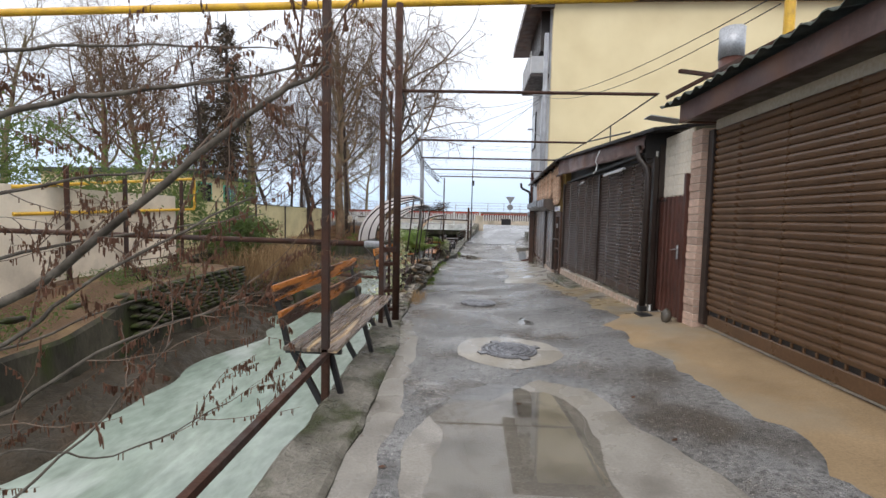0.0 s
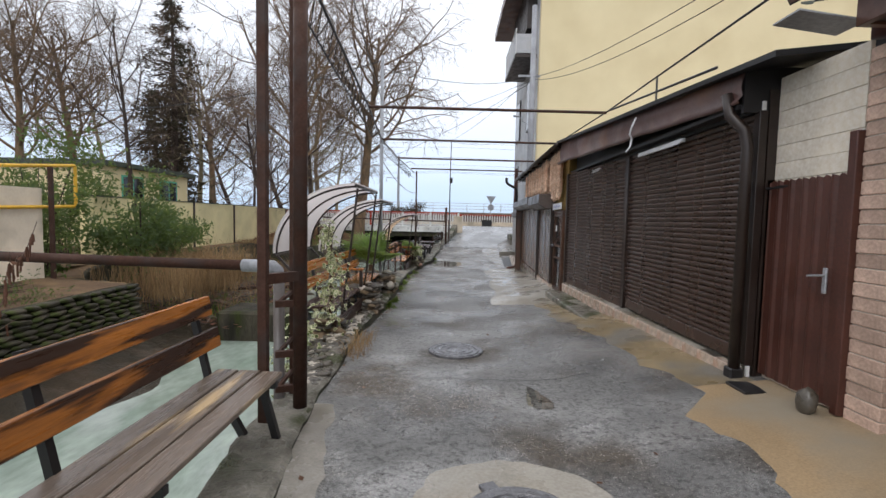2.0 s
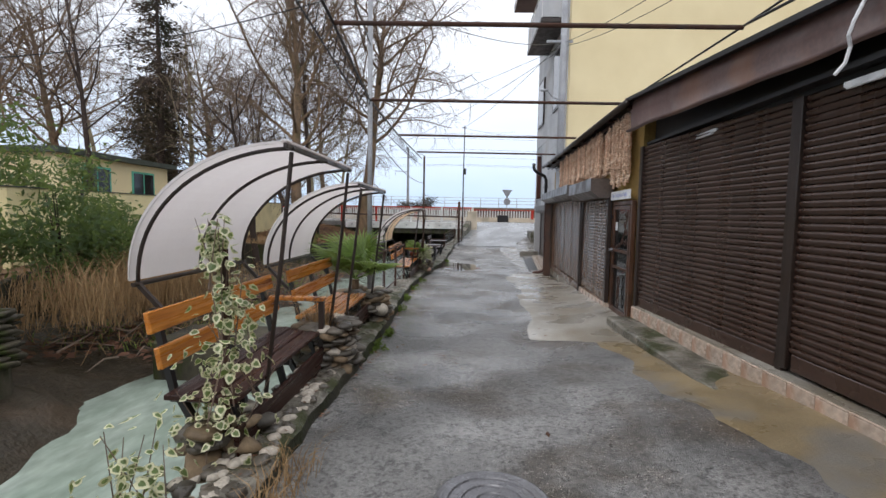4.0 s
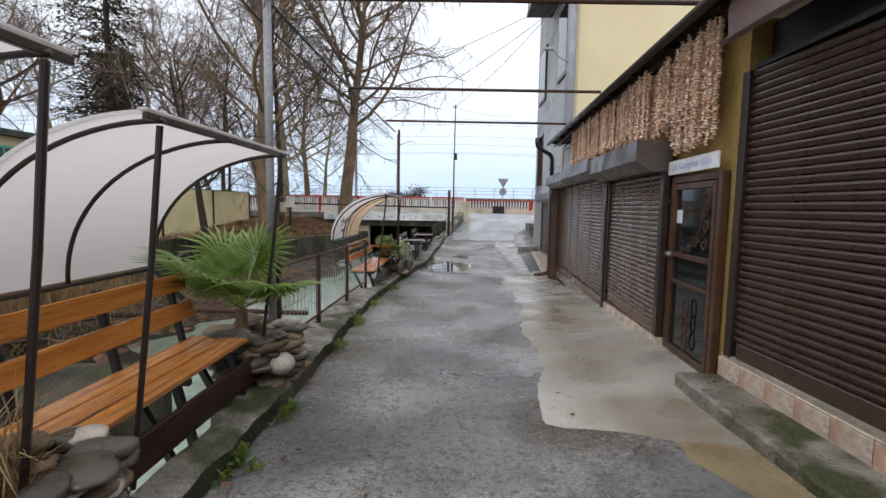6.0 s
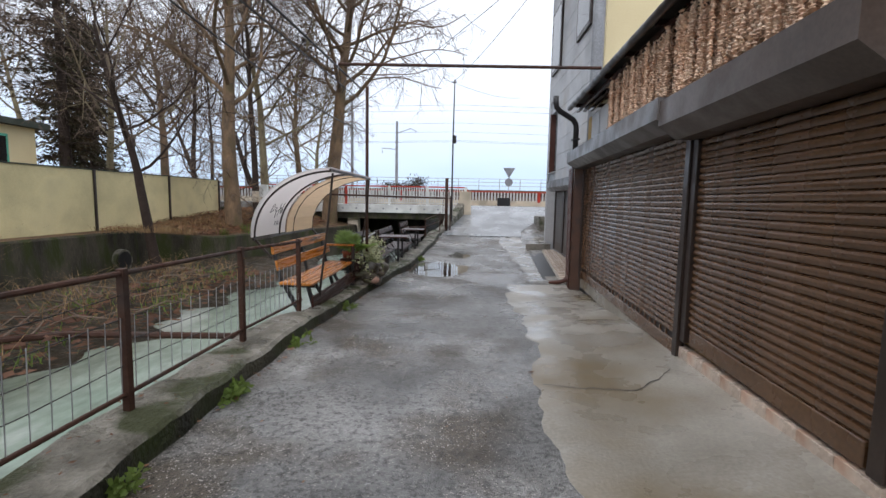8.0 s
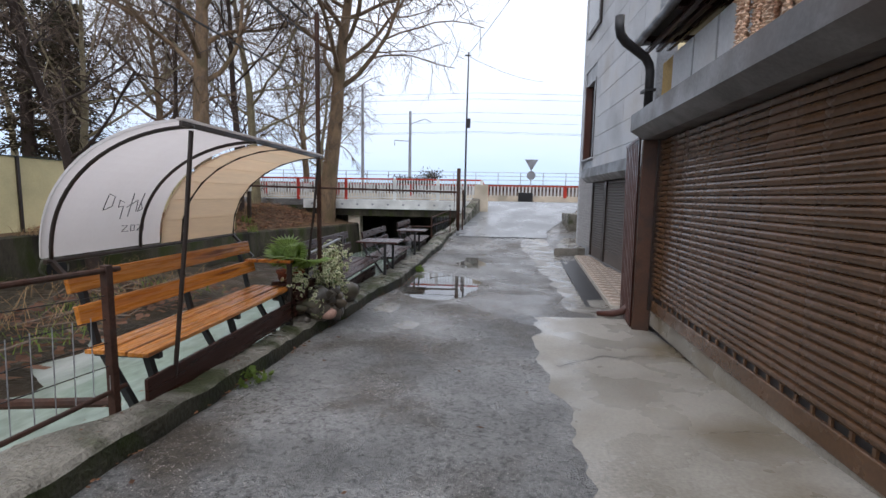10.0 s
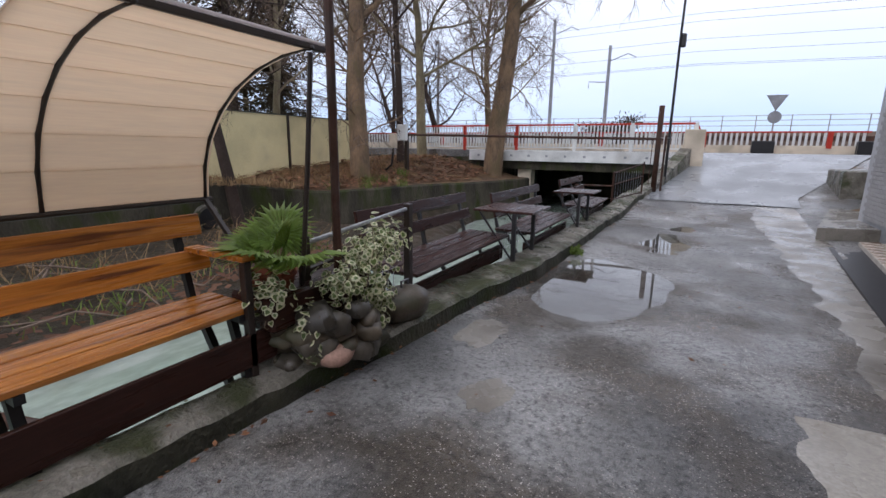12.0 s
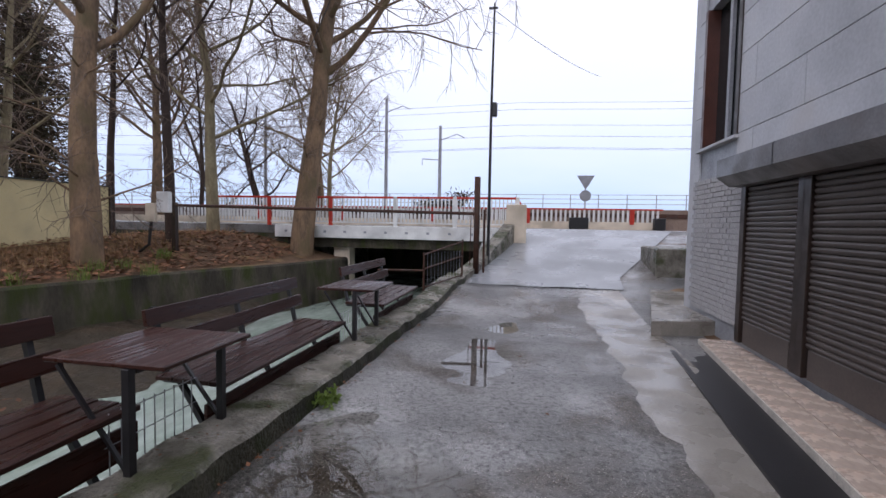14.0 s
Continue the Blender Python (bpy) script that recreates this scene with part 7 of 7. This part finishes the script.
# pebbles set in the kerb top
pb = [part("pebble", boulder(0.055, 0.07, 0.03, 60 + k, 0.2), M_STONE, bpy.data.objects["kerb"], smooth=True) for k in range(4)]
pbl = part("pebble", boulder(0.045, 0.06, 0.03, 66, 0.2), M_PALESTONE, bpy.data.objects["kerb"], smooth=True)
q = random.Random(11)
for k, o in enumerate(pb + [pbl]):
    o.location = (-1.3, 8.3 + 0.1 * k, kz(8.5))
for k in range(250):
    y = q.uniform(7.3, 11.4)
    x = kerb_x(y) - q.uniform(0.05, 0.46)
    s = q.uniform(0.5, 1.1)
    src = pbl if q.random() < 0.3 else q.choice(pb)
    o = again(src, "pebble", bpy.data.objects["kerb"])
    o.matrix_basis = pose(x, y, kerb_top(y) + 0.002, q.uniform(-15, 15), q.uniform(-15, 15), q.uniform(0, 360)) @ Matrix.Diagonal((s, s, s, 1))
# stones of the far wall
fw = bpy.data.objects["wall_stream_bank"]
M_WALLSTONE = mat("mossy_wall_stone", (0.055, 0.047, 0.032), rough=0.6, rough_var=0.15, scale=5, fine=30, stain=(0.04, 0.05, 0.012), stain_scale=3, bump=0.6, dist=0.015, per_object=0.5)
fst = [part("stone", boulder(0.07, 0.17, 0.05, 80 + k, 0.25), M_WALLSTONE, fw, smooth=True) for k in range(4)]
for k, o in enumerate(fst):
    o.location = (lerp_table(FARW, 6 + k) + 0.05, 6 + k, 0.05)
cnt = 0
for row in range(9):
    y = 8.3 + 0.17 * (row % 2)
    while y < 14.2 and cnt < 290:
        s = q.uniform(0.8, 1.2)
        o = again(q.choice(fst), "stone", fw)
        zt = lerp_table(FART, y)
        o.matrix_basis = pose(lerp_table(FARW, y) + 0.07 + 0.012 * row, y, zt - 0.05 - 0.085 * row, q.uniform(-8, 8), q.uniform(-8, 8), q.uniform(-8, 8)) @ Matrix.Diagonal((s, s, s * 0.9, 1))
        y += 0.3 * s
        cnt += 1

# ---- closing ground, bridge, road, railway ----


def side_z(x, y):
    return lerp_table([(-40, 0.05), (20, -0.3), (31, -0.35), (34, -0.1), (40, 0.98), (46, 0.98)], y) - 0.02


sheet("ground_right", [2.9, 4.4, 8, 20, 60, 200], [-60, -20, -6, 0, 8, 14, 20, 26, 30, 32, 34, 36, 38, 40, 43, 46], lambda x, y: side_z(x, y) - (0.12 if x < 4 else 0), M_SOIL, "bare earth behind the buildings", "ground")
sheet("ground_behind", [-1.3, 0, 1.5, 3.1], [-60, -30, -12, -5.9], lambda x, y: 0.09, M_ASPHALT, "wet asphalt lane behind the viewer", "road")
wall("ground_road_fill", -60, -7.6, 38.0, 46, -2, 0.75, M_MOSSWALL, "road embankment beside the stream", "ground")
wall("ground_ramp_fill", -0.2, 60, 38.0, 46, -2, 0.55, M_MOSSWALL, "road embankment beside the ramp", "ground")
br = thing("bridge", -3.6, 38.0, 0.6, "low white concrete road bridge with white and red railings", "bridge")
part("girder", boxed(-4.2, 4.0, 0.02, 7.8, -0.32, 0.14), M_MOSSWALL, br, "dark green-grey girder")
part("edge_beam", boxed(-4.4, 4.0, -0.2, 0.0, 0.02, 0.46, 0.01), M_WHITE, br, "white painted edge beam")
part("pier", boxed(-2.3, -1.7, 0.25, 0.8, -2.2, -0.3, 0.02), M_CREAM, br)
part("abutment", boxed(-4.3, -3.7, 0.1, 7.8, -2.2, 0.1), M_KERB, br)
part("abutment", boxed(3.3, 4.0, 0.1, 7.8, -2.2, 0.1), M_KERB, br)
for k in range(11):
    part("bolt_plate", boxed(-4.0 + 0.75 * k, -3.9 + 0.75 * k, -0.212, -0.2, 0.2, 0.28), M_GREYM, br)
rail = thing("bridge_railing", -4.4, 37.95, 1.08, "white steel balusters with a red top rail on the bridge", "railing")
part("top_rail", boxed(-6.2, 5.1, -0.03, 0.03, 0.95, 1.02, 0.005), M_RED, rail, "red painted top rail")
part("bottom_rail", boxed(-6.2, 5.1, -0.02, 0.02, 0.08, 0.13), M_WHITE, rail)
part("middle_rail", boxed(-6.2, 5.1, -0.015, 0.015, 0.48, 0.5), M_WHITE, rail)
bl = part("baluster", boxed(-6.13, -6.085, -0.02, 0.02, 0.13, 0.95), M_WHITE, rail)
for k in range(1, 86):
    again(bl, "baluster", rail, pose(0.131 * k, 0, 0))
for x in (-6.2, -3.9, -1.5, 0.9, 3.0, 5.1):
    part("post", boxed(x - 0.06, x + 0.06, -0.05, 0.05, -0.05, 1.02, 0.006), M_RED if x in (-3.9, -1.5, -6.2) else M_WHITE, rail)
part("end_stay", tubed([(5.1, 0, 0.99), (5.35, 0.1, 0.5), (5.35, 0.1, 0.0)], 0.03, 6), M_RED, rail)
tagged(part("end_block", boxed(0.35, 1.0, 37.5, 38.3, 0.5, 1.85, 0.03), M_CREAM), "cream concrete end block of the bridge", "block")
rw = bmesh.new()
pr = [(-0.42, 33.3, -0.1, -0.3), (-0.05, 34.5, 0.22, -0.3), (0.35, 36.2, 0.78, -0.3), (0.62, 37.5, 1.2, -0.3)]
rows = []
for x, y, zt, zb in pr:
    rows.append([rw.verts.new(v) for v in ((x, y, zb - 1.4), (x, y, zt), (x - 0.35, y, zt + 0.02), (x - 0.35, y, zb - 1.6))])
for a, b in zip(rows, rows[1:]):
    for k in range(3):
        rw.faces.new((a[k], b[k], b[k + 1], a[k + 1]))
rw.faces.new(rows[0])
tagged(part("wall_ramp_side", rw, M_KERB), "sloping concrete wall along the ramp", "wall", kind="structure")

rail2 = thing("road_railing", 0.0, 46.3, 1.0, "white baluster railing with red rail along the far roadside", "railing")
part("low_wall", boxed(-30, 7.4, 0, 0.25, -0.2, 0.42, 0.01), M_CREAM, rail2)
part("top_rail", boxed(-30, 7.4, -0.02, 0.1, 1.0, 1.07), M_RED, rail2)
bl = part("baluster", boxed(-20, -19.9, 0.0, 0.07, 0.42, 1.0), M_WHITE, rail2)
for k in range(1, 120):
    again(bl, "baluster", rail2, pose(0.228 * k, 0, 0))
for x in (-14, -9, -4, 1, 6):
    part("post", boxed(x - 0.1, x + 0.1, -0.03, 0.12, 0.3, 1.07), M_RED, rail2)
for x0, x1 in ((3.0, 3.9), (6.9, 7.4)):
    tagged(part("barrier_block", boxed(x0, x1, 45.7, 46.1, 1.05, 1.62, 0.03), M_BLACK), "black and white concrete barrier block", "block", "barrier blocks")
emb = thing("railway_embankment", 0, 58, 0.9, "railway embankment with brown retaining wall and fence", "embankment")
part("retaining_wall", boxed(-90, 90, 0, 6, -0.5, 1.55), M_RAIL, emb, "brown stained retaining wall")
part("rusty_strip", boxed(-90, 90, -0.06, 0.0, 0.95, 1.25), M_RUST, emb)
for z in (1.95, 2.3, 2.62):
    part("rail", tubed([(-60, 0.1, z), (60, 0.1, z)], 0.025, 5), M_GALV, emb)
ps = part("post", boxed(-50, -49.94, 0.07, 0.13, 1.5, 2.65), M_GALV, emb)
for k in range(1, 50):
    again(ps, "post", emb, pose(2.0 * k, 0, 0))

# gate post, crossing pipe, lamp pole
gt = thing("barrier_gate", -0.2, 34.0, -0.05, "rusty pipe barrier across the stream with a thick post", "barrier")
part("post", tubed([(0, 0, -0.1), (0, 0, 2.42)], 0.075, 12), M_RUST, gt, smooth=True)
part("post", tubed([(0.18, 0.1, -0.1), (0.18, 0.1, 1.6)], 0.03, 8), M_RUST, gt)
part("rail", tubed([(-8.4, -0.3, 1.62), (0.0, 0, 1.5)], 0.04, 8), M_RUST, gt)
part("post", boxed(-8.47, -8.35, -0.36, -0.24, -0.4, 1.7), M_DKBROWN, gt)
part("stay", tubed([(-0.15, 0.02, 1.5), (-0.16, 0.02, 0.2)], 0.012, 6), M_RUST, gt)
lp = thing("lamp_pole", 0.02, 34.9, 0.1, "slim dark lamp pole with a small black lantern", "pole")
part("shaft", tubed([(0, 0, -0.2), (0, 0, 4.0), (0.03, 0, 6.9)], [0.045, 0.035, 0.025], 8), M_BLACK, lp)
part("lantern", boxed(0.02, 0.16, -0.08, 0.08, 3.95, 4.32, 0.03), M_BLACK, lp)
part("insulator", boxed(-0.12, 0.12, -0.02, 0.02, 6.75, 6.8), M_BLACK, lp)
nf = thing("mesh_gate", -0.95, 31.4, kz(31.4), "low steel gate with netting beside the ramp", "gate")
for a, b in (((0, 0, -0.05), (0, 0, 0.78)), ((0.5, 1.9, 0.0), (0.5, 1.9, 1.0)), ((-0.9, -0.2, 0.42), (0, 0, 0.42))):
    part("post", tubed([a, b], 0.022, 8), M_RUST, nf)
for z0, z1 in ((0.74, 0.95), (0.45, 0.6), (0.08, 0.15)):
    part("rail", tubed([(0, 0, z0), (0.5, 1.9, z1)], 0.018, 8), M_RUST, nf)
for k in range(12):
    part("wire", tubed([(0.5 * k / 12, 1.9 * k / 12, 0.08), (0.5 * k / 12, 1.9 * k / 12, 0.75)], 0.004, 4), M_GALV, nf)

# yield sign seen from behind
ys_ = thing("road_sign", 4.0, 48.4, 0.93, "grey back of a triangular road sign over a round one", "sign")
part("pole", tubed([(0, 0, 0), (0, 0, 3.0)], 0.04, 8), M_GALV, ys_)
bm = bmesh.new()
tri = [(-0.46, 2.98), (0.46, 2.98), (0.0, 2.2)]
fa = [bm.verts.new((x, -0.06, z)) for x, z in tri]
fb_ = [bm.verts.new((x, -0.045, z)) for x, z in tri]
bm.faces.new(fa)
bm.faces.new(fb_[::-1])
for k in range(3):
    bm.faces.new((fa[k], fb_[k], fb_[(k + 1) % 3], fa[(k + 1) % 3]))
part("triangle_plate", bm, M_SIGNGREY, ys_)
disc = part("round_plate", tubed([(0, -0.06, 1.9), (0, -0.045, 1.9)], 0.3, 24), M_SIGNGREY, ys_)

# railway masts and wires
for k, (x, h, yy) in enumerate(((-10.9, 10.6, 60), (-6.4, 8.3, 60.5), (-22, 10, 60))):
    ms = thing("catenary_mast", x, yy, 1.0, "grey concrete railway mast with a bracket arm", "mast", "railway masts")
    part("shaft", tubed([(0, 0, 0), (0, 0, h)], [0.17, 0.12], 8), M_GREYM, ms)
    part("arm", tubed([(0, 0, h - 1.2), (1.4, 0, h - 0.7), (2.0, 0, h - 1.0)], 0.04, 5), M_GREYM, ms)
    part("arm", tubed([(0, 0, h - 2.8), (-1.5, 0, h - 2.7), (-1.5, 0, h - 3.2)], 0.04, 5), M_GREYM, ms)
wires = thing("overhead_wires", 0, 59, 1.0, "thin dark railway wires strung along the coast", "wires")
for k, (z, yo) in enumerate(((6.0, 0), (6.25, 1), (7.0, 0.3), (7.9, 0.6), (9.2, 1.0), (9.8, 1.3))):
    part("wire", tubed([(x, yo, z + 0.35 * ((x % 44 - 22) / 22) ** 2 - 0.2) for x in range(-66, 67, 11)], 0.012, 4), M_BLACK, wires)


def cable(a, b, sag, r=0.009, label="thin dark overhead cable", group="overhead cables"):
    a, b = Vector(a), Vector(b)
    pts = [a.lerp(b, i / 12) - Vector((0, 0, sag * 4 * (i / 12) * (1 - i / 12))) for i in range(13)]
    return tagged(part("cable", tubed(pts, r, 5), M_BLACK), label, "cable", group)


cable((3.3, 23.0, 7.6), (0.02, 34.9, 6.9), 0.25)
cable((3.3, 23.0, 7.6), (-1.5, 13.7, 4.9), 0.3)
cable((3.2, 23.0, 7.4), (-8.2, 29.9, 5.5), 0.4)
cable((3.2, 23.0, 7.3), (-6.0, 35.4, 5.2), 0.4)
cable((3.4, 23.0, 7.6), (4.3, 7.2, 4.9), 0.35)
cable((3.5, 23.0, 7.5), (4.4, 7.2, 4.8), 0.5)
cable((-1.5, 13.73, 5.1), (-8.4, 12.7, 3.6), 0.3)
cable((-1.5, 13.73, 4.2), (-1.06, 6.9, 4.6), 0.12)
cable((0.02, 34.9, 6.85), (4.5, 48, 9), 0.2)
cable((-1.5, 13.73, 2.9), (-1.3, 21.4, 2.6), 0.2)

# boundary wall posts, far house, bits on the bank
ywo = bpy.data.objects["wall_yellow_fence"]
yp = part("fence_post", boxed(0.1, 0.16, 2.14, 2.21, -0.3, 1.93, 0.004), M_DKBROWN, ywo)
for k in range(1, 5):
    again(yp, "fence_post", ywo, pose(0, 3.67 * k, 0))
part("coping", boxed(-0.13, 0.13, -0.05, 16.88, 1.9, 1.93), M_ROOFGREEN, ywo, "thin green coping strip")
hs = thing("low_house", -17.5, 25.0, 0.2, "low yellow house with teal framed windows behind the trees", "house")
part("wall", boxed(-4, 3.4, -3, 3, 0, 3.3), M_YELLOW, hs)
part("roof", boxed(-4.3, 3.7, -3.3, 3.3, 3.3, 3.5), M_ROOFGREEN, hs)
for yo in (-2.0, 0.6):
    wn_ = part("window", boxed(3.4, 3.44, yo, yo + 1.4, 1.9, 3.0), M_TARP, hs, "teal window frame")
    for k in range(2):
        part("pane", boxed(3.441, 3.45, yo + 0.08 + 0.66 * k, yo + 0.66 + 0.66 * k, 1.98, 2.92), M_GLASSDARK, wn_)
ob = thing("meter_box", -8.75, 33.2, 1.1, "pale electrical box on the dark tree trunk", "box")
part("case", boxed(-0.15, 0.15, -0.22, -0.1, 0, 0.5, 0.02), M_CREAM, ob)
part("case", boxed(0.18, 0.55, -0.2, -0.05, 0.25, 0.8, 0.02), M_WHITE, ob)
part("conduit", tubed([(0.0, -0.16, 0), (-0.05, -0.2, -0.6), (-0.5, -0.25, -0.95)], 0.04, 6), M_BLACK, ob)
dn = thing("drain_outlet", -10.2, 26.6, -0.75, "dark round drain outlet in the stream wall", "drain")
part("rim", tubed([(-0.1, 0, 0), (0.1, 0, 0)], 0.36, 20), M_KERB, dn)
# flat black disc on the closed rim paints the shade inside the drain
part("opening", tubed([(0.1, 0, 0), (0.112, 0, 0)], 0.29, 20), M_BLACK, dn)
blk = part("stream_block", boxed(-5.6, -3.7, 14.3, 15.6, -1.9, -0.78, 0.06), M_MOSSWALL)
tagged(blk, "mossy concrete block standing in the stream", "block")
tagged(part("stream_pipe", tubed([(-8.0, 17.2, -0.75), (-5.8, 19.6, -0.95), (-3.4, 20.6, -1.2)], 0.06, 8), M_RUST), "rusty pipe lying across the stream bank", "pipe")
